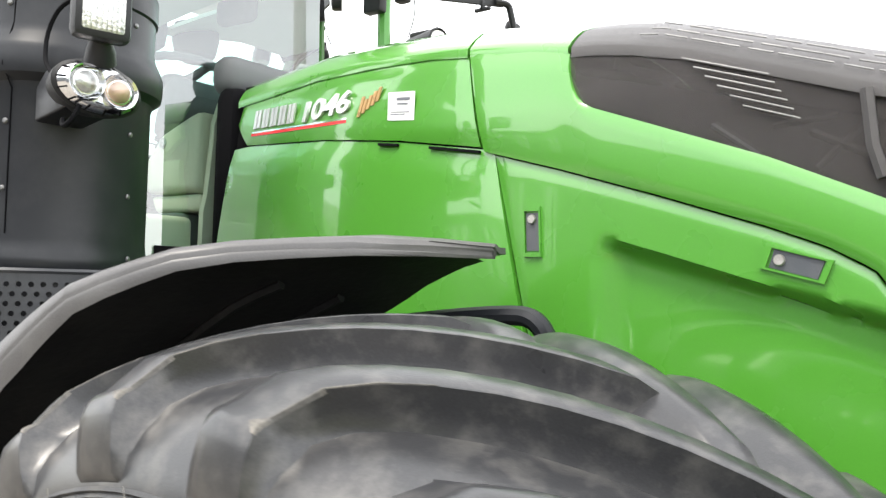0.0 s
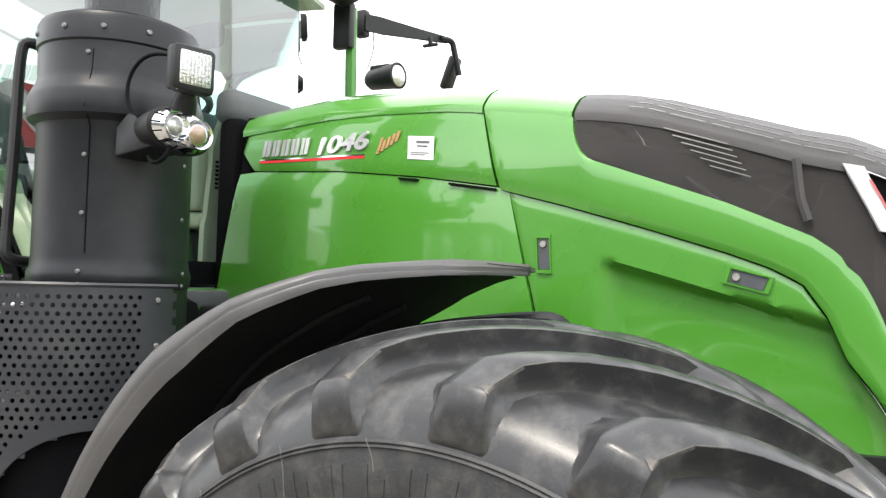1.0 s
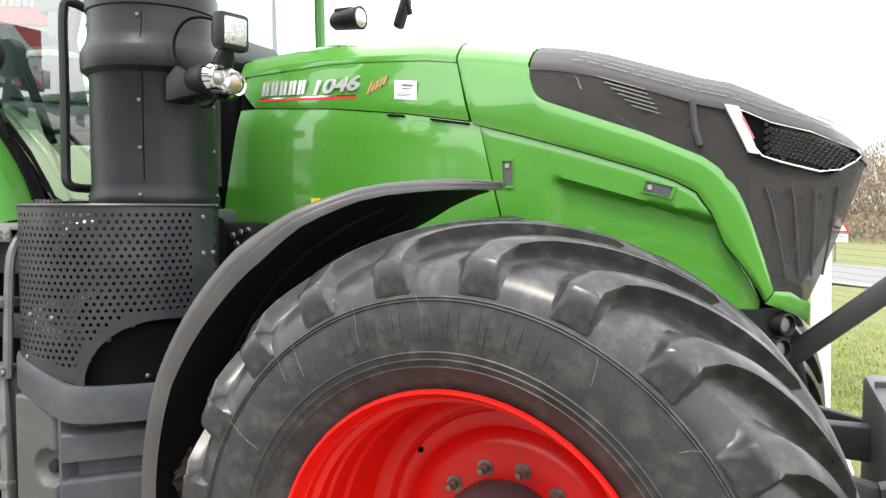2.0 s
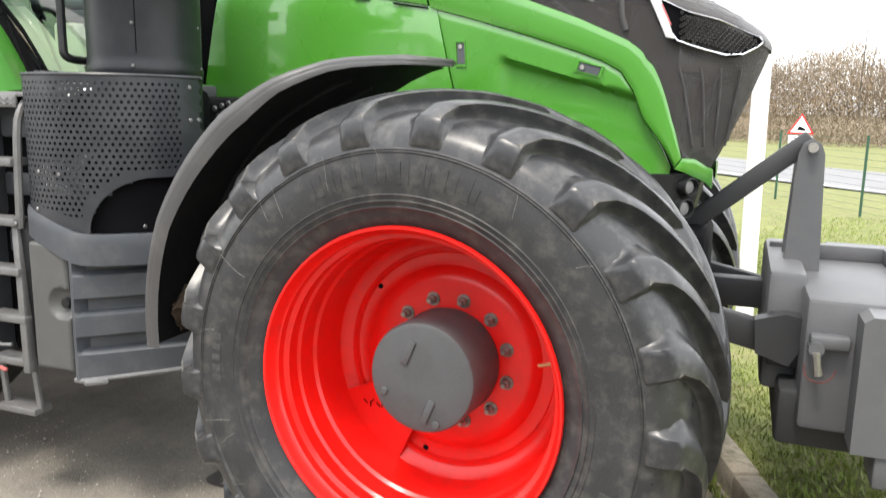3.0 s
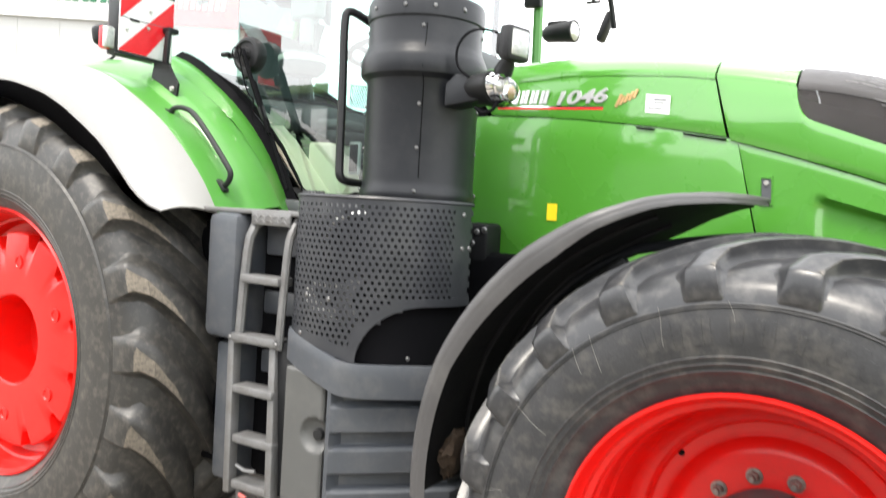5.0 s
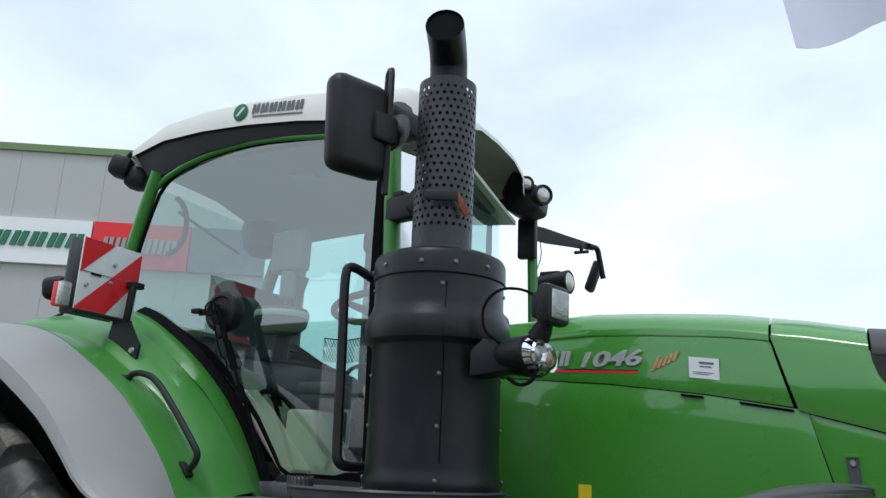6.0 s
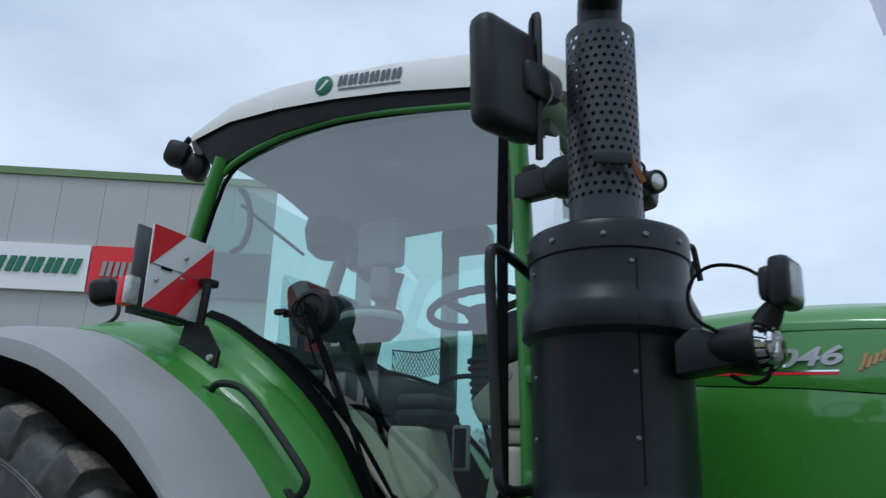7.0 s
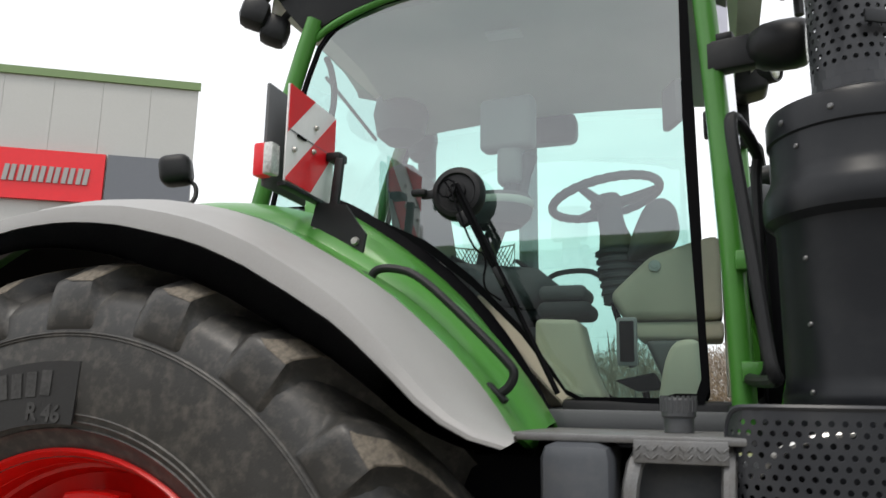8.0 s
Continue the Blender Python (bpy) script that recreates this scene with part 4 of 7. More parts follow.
        wl = part("work_lamp", Build().revolve([(0.0, 0.006), (r * 0.9, 0.006), (r, 0.022), (r * 1.12, 0.02), (r * 1.15, -0.03)], m, 22), PLASTIC, tractor, "round work lamp in a black housing")
        part("lens", Build().revolve([(0.0, 0.010), (r * 0.5, 0.010), (r * 0.7, 0.008)], m, 22), ALU, wl)

# door latches in recessed frames
for corners, horizontal in ((((-0.183, 1.927), (-0.140, 1.926), (-0.134, 1.823), (-0.177, 1.823)), False), (((0.300, 1.848), (0.402, 1.822), (0.388, 1.783), (0.288, 1.808)), True)):
    c = Vector((sum(p[0] for p in corners) / 4, 0, sum(p[1] for p in corners) / 4))

    def quad(k, o):
        return [hood(c.x + (p[0] - c.x) * k, c.z + (p[1] - c.z) * k, o) for p in corners]
    fr = Build()
    fr.grid([quad(1.0, -0.004) + quad(1.0, -0.004)[:1], quad(0.98, 0.003) + quad(0.98, 0.003)[:1], quad(0.82, 0.003) + quad(0.82, 0.003)[:1], quad(0.8, -0.012) + quad(0.8, -0.012)[:1]])
    frame_ob = part("door_latch", fr, GREEN, tractor, "dark grey latch in a stamped green frame", angle=30)
    q1, q2 = quad(0.79, -0.010), quad(0.74, -0.001)
    part("latch_handle", Build().add(q1 + q2, [(4, 5, 6, 7), (0, 1, 5, 4), (1, 2, 6, 5), (2, 3, 7, 6), (3, 0, 4, 7)]), GREYBOX, frame_ob)
    kx = quad(0.5, 0.001)
    kp = (kx[0] + kx[3]) / 2 if horizontal else (kx[0] + kx[1]) / 2
    part("key_lock", Build().revolve([(0, 0.004), (0.008, 0.004), (0.010, 0.0)], Matrix.Translation(kp) @ Matrix.Rotation(radians(90), 4, "X"), 16), STEEL, frame_ob)

# vents under the strip
for x0, x1 in ((-0.66, -0.585), (-0.47, -0.31)):
    z = curve(x0, [p[0] for p in STRIP_LOW], [p[1] for p in STRIP_LOW])
    rows = [[hood(x, curve(x, [p[0] for p in STRIP_LOW], [p[1] for p in STRIP_LOW]) + dz, 0.003) for x in np.linspace(x0, x1, 5)] for dz in (-0.008, -0.011, -0.014)]
    part("hood_vent", Build().sheet(rows, 0.012, lambda p: Vector((0, 1, 0))), BLACK, tractor, "dark slotted hood vent")


def on_hood(x, z, out=0.004):
    """A frame on the hood's side: x along the hood, y up, z outward."""
    p = hood(x, z, out)
    e = (hood(x + 0.05, z, out) - hood(x - 0.05, z, out)).normalized()
    n = Vector((e.y, -e.x, 0)).normalized()
    u = n.cross(e)
    return Matrix(((e.x, u.x, n.x, p.x), (e.y, u.y, n.y, p.y), (e.z, u.z, n.z, p.z), (0, 0, 0, 1)))


def slanted_block(m, w, h, shear, t, holes=()):
    return Build().prism([(0, 0), (w, 0), (w + shear * h, h), (shear * h, h)], m, t)


# emblem: chrome wordmark as plain slanted blocks, number, bronze script blocks, red underline
emblem = part("emblem", Build().sheet([[on_hood(x, 2.222 - 0.028 * (x + 1.34) / 0.54 - 0.004, 0.004).translation, on_hood(x, 2.214 - 0.028 * (x + 1.34) / 0.54 - 0.004, 0.004).translation] for x in np.linspace(-1.34, -0.81, 9)], 0.003, lambda p: Vector((0, 1, 0))), RED_P, tractor, "red underline of the chrome hood lettering")
part("chrome_line", Build().sheet([[on_hood(x, 2.228 - 0.028 * (x + 1.34) / 0.54 - 0.004, 0.004).translation, on_hood(x, 2.223 - 0.028 * (x + 1.34) / 0.54 - 0.004, 0.004).translation] for x in np.linspace(-1.34, -0.81, 9)], 0.003, lambda p: Vector((0, 1, 0))), CHROME, emblem)
for k in range(5):
    x = -1.325 + k * 0.051
    z = 2.232 - 0.028 * (x + 1.34) / 0.54
    m = on_hood(x, z)
    for bar in ((0, 0, 0.017, 0.056), (0.022, 0, 0.017, 0.056)):
        sh = 0.25
        o = m @ Matrix.Translation((bar[0] + sh * bar[1], bar[1], 0))
        part("wordmark_block", slanted_block(o, bar[2], bar[3], sh, 0.005), EMBLEM_M, emblem)
lettering("1046", 0.088, on_hood(-1.052, 2.214) @ Matrix.Translation((0, 0, 0.002)) @ Matrix.Diagonal((1.46, 0.86, 1, 1)), EMBLEM_M, "number", emblem, 0.004, 0.25, "chrome raised number 1046", 0.0022)
for k in range(5):
    m = on_hood(-0.760 + 0.018 * k, 2.190 + 0.008 * k)
    part("script_block", slanted_block(m, 0.012, 0.05 if k == 0 else 0.034, 0.45, 0.003), GOLD_P, emblem)
sticker = part("sticker", Build().prism([(0, 0), (0.100, -0.012), (0.101, 0.058), (0.0, 0.070)], on_hood(-0.628, 2.164, 0.0045), 0.0012), WHITE_P, tractor, "small white dealer sticker with printed bars")
for bar in ((0.034, 0.045, 0.050, 0.007), (0.036, 0.034, 0.040, 0.004), (0.012, 0.018, 0.07, 0.002), (0.012, 0.012, 0.055, 0.002)):
    part("print_bar", Build().prism([(bar[0], bar[1]), (bar[0] + bar[2], bar[1] - bar[2] * 0.12), (bar[0] + bar[2], bar[1] + bar[3] - bar[2] * 0.12), (bar[0], bar[1] + bar[3])], on_hood(-0.628, 2.164, 0.006), 0.0008), GREY_P, sticker)
part("print_dot", Build().revolve([(0, 0.001), (0.009, 0.001), (0.01, 0)], on_hood(-0.612, 2.216, 0.006), 16), GREEN_P, sticker)
part("sticker", Build().prism([(0, 0), (0.05, 0), (0.05, 0.07), (0, 0.07)], on_hood(-1.035, 1.727, 0.010), 0.001), YELLOW_P, tractor, "small yellow warning sticker")

# ---- front mudguard over the wheel ----
b = Build()
rows = []
NA = 30
for i in range(NA + 1):
    f = i / NA
    a = radians(180.5 - 83.5 * f)
    r = curve(f, (0, 0.3, 0.6, 0.75, 0.86, 0.94, 1.0), (1.062, 1.092, 1.088, 1.076, 1.068, 1.052, 1.030))
    yo = curve(f, (0, 0.6, 0.74, 0.84, 0.93, 0.98, 1.0), (0.105, 0.10, 0.13, 0.22, 0.43, 0.62, 0.70))
    lipd = curve(f, (0, 0.3, 0.5, 0.62, 0.74, 0.85, 0.93, 1.0), (0.050, 0.055, 0.066, 0.068, 0.040, 0.026, 0.022, 0.010))
    fall = curve(f, (0, 0.5, 0.68, 0.82, 0.92, 0.98, 1.0), (0.02, 0.05, 0.085, 0.070, 0.032, 0.006, 0.0))
    yi = 0.74
    row = []
    for g, dy, dr in ((0, 0.004, lipd), (0, -0.002, lipd * 0.55), (0, 0.001, 0.010), (0, 0.010, 0.002), (0.06, 0, 0.0), (0.25, 0, -0.006), (0.5, 0, fall * 0.25), (0.75, 0, fall * 0.6), (1, 0, fall)):
        rr = r - dr
        row.append(Vector((0.008 + rr * math.cos(a), yo + dy + (yi - yo) * g, 0.812 + rr * math.sin(a))))
    rows.append(row)
b.sheet(rows, 0.012, lambda p: Vector((0.008 - p.x, 0, 0.812 - p.z)))
guard = part("front_mudguard", b, FENDER_M, tractor, "black plastic mudguard arched over the front tyre", angle=50)
# Sheet and ribs under the guard, coloured near-black for the shade there.
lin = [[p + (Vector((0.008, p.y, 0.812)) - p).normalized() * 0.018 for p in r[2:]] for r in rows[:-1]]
part("shaded_underside", Build().grid(lin), UNDERSIDE_SHADE, guard, "ribbed underside of the mudguard with its shade in the colour")
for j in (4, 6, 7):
    part("mudguard_rib", Build().tube([p[j] + (Vector((0.008, p[j].y, 0.812)) - p[j]).normalized() * 0.022 for p in rows[2:25]], 0.011, 6), UNDERSIDE_SHADE, guard)
part("mudguard_stay", Build().tube(smooth([(-0.95, 0.62, 0.95), (-0.90, 0.6, 1.35), (-0.62, 0.6, 1.62), (-0.35, 0.72, 1.685), (-0.10, 0.75, 1.715), (-0.05, 0.75, 1.705), (-0.03, 0.76, 1.66), (-0.03, 0.95, 1.50)], 2), 0.019, 10), STACK, guard, "bent black tube stay")
part("mudguard_rib", Build().box((-0.60, 0.42, 1.52), (0.30, 0.05, 0.03), 0.008, Matrix.Rotation(radians(-38), 4, "Y")), PLASTIC, guard)
clod = Build()
rows = []
for k in range(15):
    f = k / 14
    ring = []
    for j in range(16):
        a = 2 * math.pi * j / 16
        w = math.sin(math.pi * min(max(f, 0.03), 0.97)) ** 0.5 * (1 + random.uniform(-0.24, 0.24))
        ring.append(Vector((-0.985 + 0.028 * f + 0.030 * w * math.cos(a), 0.25 + 0.075 * w * math.sin(a) + random.uniform(-0.006, 0.006), 0.845 + 0.17 * f + random.uniform(-0.006, 0.006))))
    rows.append(ring)
clod.grid(rows, close_v=True)
part("mudguard_bracket", clod, MUD, guard, "bracket caked with brown mud")

# ---- exhaust stack ----
SX, SY = -1.36, 0.525
AX = Matrix.Translation((SX, SY, 0))
stack = part("exhaust_drum", Build().revolve([(0.0, 1.42), (0.214, 1.42), (0.214, 1.755), (0.219, 1.765), (0.222, 1.785), (0.222, 1.797), (0.216, 1.812), (0.213, 1.84), (0.213, 2.195), (0.217, 2.208), (0.238, 2.225), (0.241, 2.24), (0.241, 2.282), (0.235, 2.298), (0.222, 2.325), (0.217, 2.345), (0.217, 2.425), (0.223, 2.43), (0.223, 2.49), (0.216, 2.505), (0.18, 2.522), (0.115, 2.535), (0.0, 2.535)], AX, 64), STACK, tractor, "dark grey exhaust aftertreatment drum", angle=25)
part("drum_seam", Build().tube([(SX + 0.12, SY - 0.181, 2.40), (SX + 0.118, SY - 0.181, 2.345), (SX + 0.125, SY - 0.200, 2.28), (SX + 0.125, SY - 0.205, 2.24), (SX + 0.117, SY - 0.179, 2.19), (SX + 0.117, SY - 0.179, 1.85)], 0.002, 5), BLACK, stack)


def perforated(name, n_u, n_v, pos, hole, mask, material, parent, label="", thick=0.003):
    """Sheet with real round holes in staggered rows; pos(u, v) gives the place, u and v in cells."""
    b = Build()
    for j in range(n_v):
        off = 0.5 * (j % 2)
        for i in range(n_u):
            u, v = i + off, j
            if not mask(u + 0.5, v + 0.5, False):
                continue
            sq = [(u, v), (u + 0.5, v), (u + 1, v), (u + 1, v + 0.5), (u + 1, v + 1), (u + 0.5, v + 1), (u, v + 1), (u, v + 0.5)]
            if mask(u + 0.5, v + 0.5, True):
                ci = []
                for k in range(8):
                    a = radians(225 + 45 * k)
                    ci.append((u + 0.5 + hole[0] * math.cos(a), v + 0.5 + hole[1] * math.sin(a)))
                for back in (0, thick):
                    o, c = [pos(*q, back) for q in sq], [pos(*q, back) for q in ci]
                    b.add(o + c, [(k, (k + 1) % 8, 8 + (k + 1) % 8, 8 + k) for k in range(8)])
                c0, c1 = [pos(*q, 0) for q in ci], [pos(*q, thick) for q in ci]
                b.add(c0 + c1, [(k, (k + 1) % 8, 8 + (k + 1) % 8, 8 + k) for k in range(8)])
            else:
                for back in (0, thick):
                    b.add([pos(*sq[k], back) for k in (0, 2, 4, 6)], [(0, 1, 2, 3)])
    me = bpy.data.meshes.new(name)
    me.from_pydata([tuple(p) for p in b.v], [], b.f)
    me.materials.append(material)
    me.shade_smooth()
    me.set_sharp_from_angle(angle=radians(30))
    return attach(new(name, me), parent, label)


def guard_pos(u, v, back):
    a = 6.283185 * u / 26
    r = 0.104 - back
    return Vector((SX + r * math.cos(a), SY + r * math.sin(a), 2.53 + 0.0265 * v))


perforated("heat_guard", 26, 24, guard_pos, (0.26, 0.26), lambda u, v, h: (2.6 < v < 23) if h else True, PERF, stack, "black perforated heat guard tube")
part("exhaust_pipe", Build().tube(smooth([(SX, SY, 2.5), (SX, SY, 3.13), (SX, SY, 3.21), (SX + 0.008, SY - 0.02, 3.27), (SX + 0.035, SY - 0.09, 3.30), (SX + 0.065, SY - 0.17, 3.315)], 2), 0.068, 28, caps=False), STACK, stack, "dark curved exhaust tail pipe")
# Black plug stands for the unlit inside of the tail pipe.
part("pipe_mouth", Build().tube([(SX + 0.035, SY - 0.09, 3.30), (SX + 0.062, SY - 0.162, 3.313)], 0.0655, 28), BLACK, stack)
part("guard_clamp", Build().box((SX + 0.055, SY - 0.12, 2.708), (0.11, 0.008, 0.035), 0.003, Matrix.Rotation(radians(28), 4, "Z")), STACK, stack)
part("rusty_strap", Build().box((SX + 0.108, SY - 0.075, 2.685), (0.085, 0.006, 0.026), 0.002, Matrix.Rotation(radians(58), 4, "Z") @ Matrix.Rotation(radians(55), 4, "Y")), RUST, stack, "rusty steel strap")
SCREW = Build().revolve([(0, 0.005), (0.006, 0.0045), (0.009, 0.002), (0.0095, 0.0)], Matrix.Rotation(radians(90), 4, "X"), 12).mesh("screw", SCREW_M)


def screw_at(x, y, z, parent, yaw=0, s=1.0):
    piece("screw", SCREW, Matrix.Translation((x, y, z)) @ Matrix.Rotation(radians(yaw), 4, "Z") @ Matrix.Diagonal((s * 0.75, s, s * 0.75, 1)), parent)


for z, r in ((2.391, 0.2175), (2.113, 0.2135), (1.956, 0.2135), (1.80, 0.222), (1.765, 0.22)):
    for a in (-60, -140, 20):
        screw_at(SX + r * math.cos(radians(a)), SY + r * math.sin(radians(a)), z, stack, a + 90)
for a in (-78, -50, -115, -20, -150):
    screw_at(SX + 0.2235 * math.cos(radians(a)), SY + 0.2235 * math.sin(radians(a)), 2.462, stack, a + 90, 1.15)


def lamp_frame(p, d):
    return Matrix.Translation(p) @ Vector(d).to_track_quat("Z", "Y").to_matrix().to_4x4()


# lamps on the drum: oval twin lamp on a bracket, square work lamp above it
part("lamp_bracket", Build().slab([(-1.165, 2.105), (-1.165, 2.185), (-1.122, 2.22), (-1.06, 2.203), (-1.02, 2.195), (-1.02, 2.125)], 0.365, 0.475, 0.006), STACK, stack, "black lamp bracket")
TD = (0.985, -0.13, -0.02)
m = lamp_frame((-0.995, 0.413, 2.167), TD)
m = m @ Matrix.Rotation(radians(-8), 4, "Z")
oval = Matrix.Diagonal((1.14, 0.70, 1, 1))
twin = part("twin_lamp", Build().revolve([(0.0, -0.095), (0.050, -0.09), (0.072, -0.06), (0.084, 0.0), (0.086, 0.02), (0.078, 0.026)], m @ oval, 32), PLASTIC, tractor, "oval twin headlamp with clear lens and amber bulb")
part("chrome_shell", Build().revolve([(0.0, 0.050), (0.055, 0.052), (0.064, 0.048), (0.076, 0.030), (0.083, 0.004)], m @ oval, 32), CHROME, twin, "chrome lamp shell with dark slots")
for k in range(14):
    q = m @ oval @ Matrix.Rotation(6.2832 * k / 14, 4, "Z")
    part("slot", Build().tube([q @ Vector((0.0815, 0, 0.012)), q @ Vector((0.077, 0, 0.030)), q @ Vector((0.067, 0, 0.047))], 0.0018, 5), BLACK, twin)
for s, mt in ((-0.036, LENS), (0.036, AMBER)):
    part("lamp_bowl", Build().revolve([(0.0, 0.018), (0.018, 0.02), (0.033, 0.036), (0.038, 0.038), (0.041, 0.030)], m @ Matrix.Translation((s, 0, 0.022)), 24), CHROME, twin)
    part("bulb", Build().revolve([(0.0, 0.040), (0.018, 0.036), (0.028, 0.026)], m @ Matrix.Translation((s, 0, 0.022)), 16), mt, twin)
part("lens_cover", Build().revolve([(0.0, 0.076), (0.03, 0.074), (0.052, 0.066), (0.064, 0.050)], m @ oval, 32), CLEAR, twin)
SD = (0.965, -0.25, -0.02)
m = lamp_frame((-0.905, 0.374, 2.310), SD)
sq = Build().box((0, 0, 0.0), (0.118, 0.118, 0.05), 0.016)
sq.box((0, 0, -0.035), (0.085, 0.085, 0.04), 0.02)
square = part("square_lamp", Build().add([m @ Vector(v) for v in sq.v], sq.f), PLASTIC, tractor, "square black work lamp with ribbed clear glass")
lens = Build().box((0, 0, 0.020), (0.088, 0.088, 0.014), 0.008)
part("lens", Build().add([m @ Vector(v) for v in lens.v], lens.f), LENS, square)
for k in range(8):
    rib = Build().box((-0.036 + 0.0103 * k, 0, 0.028), (0.004, 0.080, 0.003), 0.001)
    part("lens_rib", Build().add([m @ Vector(v) for v in rib.v], rib.f), CLEAR, square)
part("lamp_foot", Build().tube([(-0.93, 0.388, 2.265), (-0.945, 0.398, 2.245), (-0.96, 0.405, 2.222)], [0.022, 0.03, 0.034], 12), PLASTIC, square)
part("cable", Build().tube(smooth([(-0.95, 0.39, 2.33), (-1.0, 0.40, 2.37), (-1.08, 0.38, 2.375), (-1.13, 0.37, 2.32), (-1.12, 0.36, 2.24), (-1.06, 0.35, 2.20)], 2), 0.005, 6), BLACK, square)
part("cable", Build().tube(smooth([(-1.04, 0.37, 2.10), (-1.0, 0.35, 2.075), (-0.96, 0.35, 2.085), (-0.95, 0.36, 2.12)], 2), 0.006, 6), BLACK, square)

# ---- perforated guard beside the drum, moulded boxes below ----
PX = (-1.725, -1.695, -1.58, -1.48, -1.38, -1.28, -1.20, -1.15, -1.13, -1.125)
PY = (0.29, 0.215, 0.186, 0.178, 0.195, 0.245, 0.325, 0.42, 0.50, 0.56)
PL = [(Vector((x, y, 0))) for x, y in zip(PX, PY)]
PPTS = resample(smooth(PL, 2), 60)


def panel_point(s, z, back=0.0):
    i = min(max(s * 59, 0), 58.999)
    p = PPTS[int(i)].lerp(PPTS[int(i) + 1], i - int(i))
    d = (PPTS[int(i) + 1] - PPTS[int(i)]).normalized()
    n = Vector((d.y, -d.x, 0))
    return Vector((p.x, p.y, z)) - n * back


NU, NVP = 34, 27


def panel_pos(u, v, back):
    return panel_point(u / (NU + 0.5), 1.165 + v * 0.0223, back)


def panel_mask(u, v, h):
    s, z = u / (NU + 0.5), 1.165 + v * 0.0223
    low = curve(s, (0, 0.08, 0.10, 0.55, 0.60, 1), (1.50, 1.262, 1.252, 1.172, 1.165, 1.165))
    cx, cz = 0.075 - s * 0.86, z - 1.692
    if z < low or (cx > 0 and cz > 0 and math.hypot(cx, cz) > 0.075):
        return False
    cut = math.hypot((min(s, 0.75) - 0.75) / 0.29, (z - 1.175) / 0.215)
    if s > 0.44 and cut < 1:
        return False
    if not h:
        return True
    return 0.035 < s < 0.87 and not (cx > -0.02 and cz > -0.02 and math.hypot(max(cx, 0), max(cz, 0)) > 0.045) and low + 0.03 < z < 1.735 and (s < 0.44 or cut > 1.14)


shield = perforated("perforated_guard", NU, NVP, panel_pos, (0.255, 0.30), panel_mask, PERF, tractor, "black perforated steel guard with rounded corners")
part("guard_edge", Build().tube([panel_point((0.075 - 0.072 * math.cos(radians(a))) / 0.86, 1.692 + 0.072 * math.sin(radians(a)), 0.002) for a in range(0, 91, 9)] + [panel_point(q, 1.765, 0.002) for q in np.linspace(0.12, 1, 18)], 0.007, 6), PERF, shield)
part("guard_edge", Build().tube([panel_point(0.46 + 0.29 * (1 - math.cos(radians(a))), 1.175 + 0.215 * math.sin(radians(a)), 0.002) for a in range(0, 91, 6)] + [panel_point(1, 1.39, 0.002)], 0.004, 6), PERF, shield)
part("guard_edge", Build().tube([panel_point(0.003, 1.50, 0.002), panel_point(0.003, 1.60, 0.002), panel_point(0.003, 1.695, 0.002)], 0.005, 6), PERF, shield)
def cut_arc(k, back):
    return [panel_point(0.75 - 0.29 * k * math.cos(radians(a)), 1.175 + 0.215 * k * math.sin(radians(a)), back) for a in range(0, 91, 5)] + [panel_point(q, 1.175 + 0.215 * k, back) for q in (0.82, 0.90, 1.0)]


part("guard_rim", Build().sheet([cut_arc(0.985, -0.002), cut_arc(1.05, -0.002), cut_arc(1.13, -0.002)], 0.004, lambda p: Vector((-0.2, 1, 0))), PERF, shield)
low_s = np.linspace(0.075, 0.45, 14)
part("guard_rim", Build().sheet([[panel_point(q, curve(q, (0, 0.08, 0.10, 0.55, 0.60), (1.50, 1.262, 1.252, 1.172, 1.165)) + d, -0.002) for q in low_s] for d in (-0.012, 0.012, 0.036)], 0.004, lambda p: Vector((-0.2, 1, 0))), PERF, shield)
# Flat recess panel; its near-black colour stands for the shade inside.
part("recess_plate", Build().grid([[panel_point(q, z, 0.035) for q in np.linspace(0.45, 1.0, 12)] for z in (1.14, 1.28, 1.41)]), BLACK, shield, "black recess panel with the depth shade in its colour")
recess_screw = panel_point(0.70, 1.195, 0.035)
screw_at(recess_screw.x, recess_screw.y, recess_screw.z, shield, 60, 1.2)
for s, z in ((0.17, 1.255), (0.93, 1.725), (0.93, 1.60), (0.98, 1.60), (0.20, 1.40), (0.33, 1.395)):
    p = panel_point(s, z)
    screw_at(p.x, p.y, p.z, shield, 0 if s < 0.5 else 60, 1.3)
# Plain near-black box filling the space behind the guard.
part("exhaust_box", Build().box((-1.43, 0.58, 1.575), (0.42, 0.36, 0.31), 0.04), BLACK, tractor, "near-black box behind the guard")
part("exhaust_silver_band", Build().revolve([(0.10, 0), (0.105, 0.01), (0.105, 0.06), (0.10, 0.07)], Matrix.Translation((-1.47, 0.30, 1.37)) @ Matrix.Rotation(radians(90), 4, "Y"), 24), ALU, tractor)

for k in range(6):
    part("heat_shield_fin", Build().box((-1.608 + 0.026 * k, 0.245, 1.43), (0.010, 0.006, 0.045), 0.002), SHINY, tractor)
part("exhaust_bend", Build().tube(smooth([(-1.66, 0.27, 1.40), (-1.60, 0.245, 1.345), (-1.50, 0.24, 1.325), (-1.40, 0.255, 1.335), (-1.34, 0.29, 1.39)], 2), 0.026, 10), SHINY, tractor, "bright exhaust clamp behind the guard")
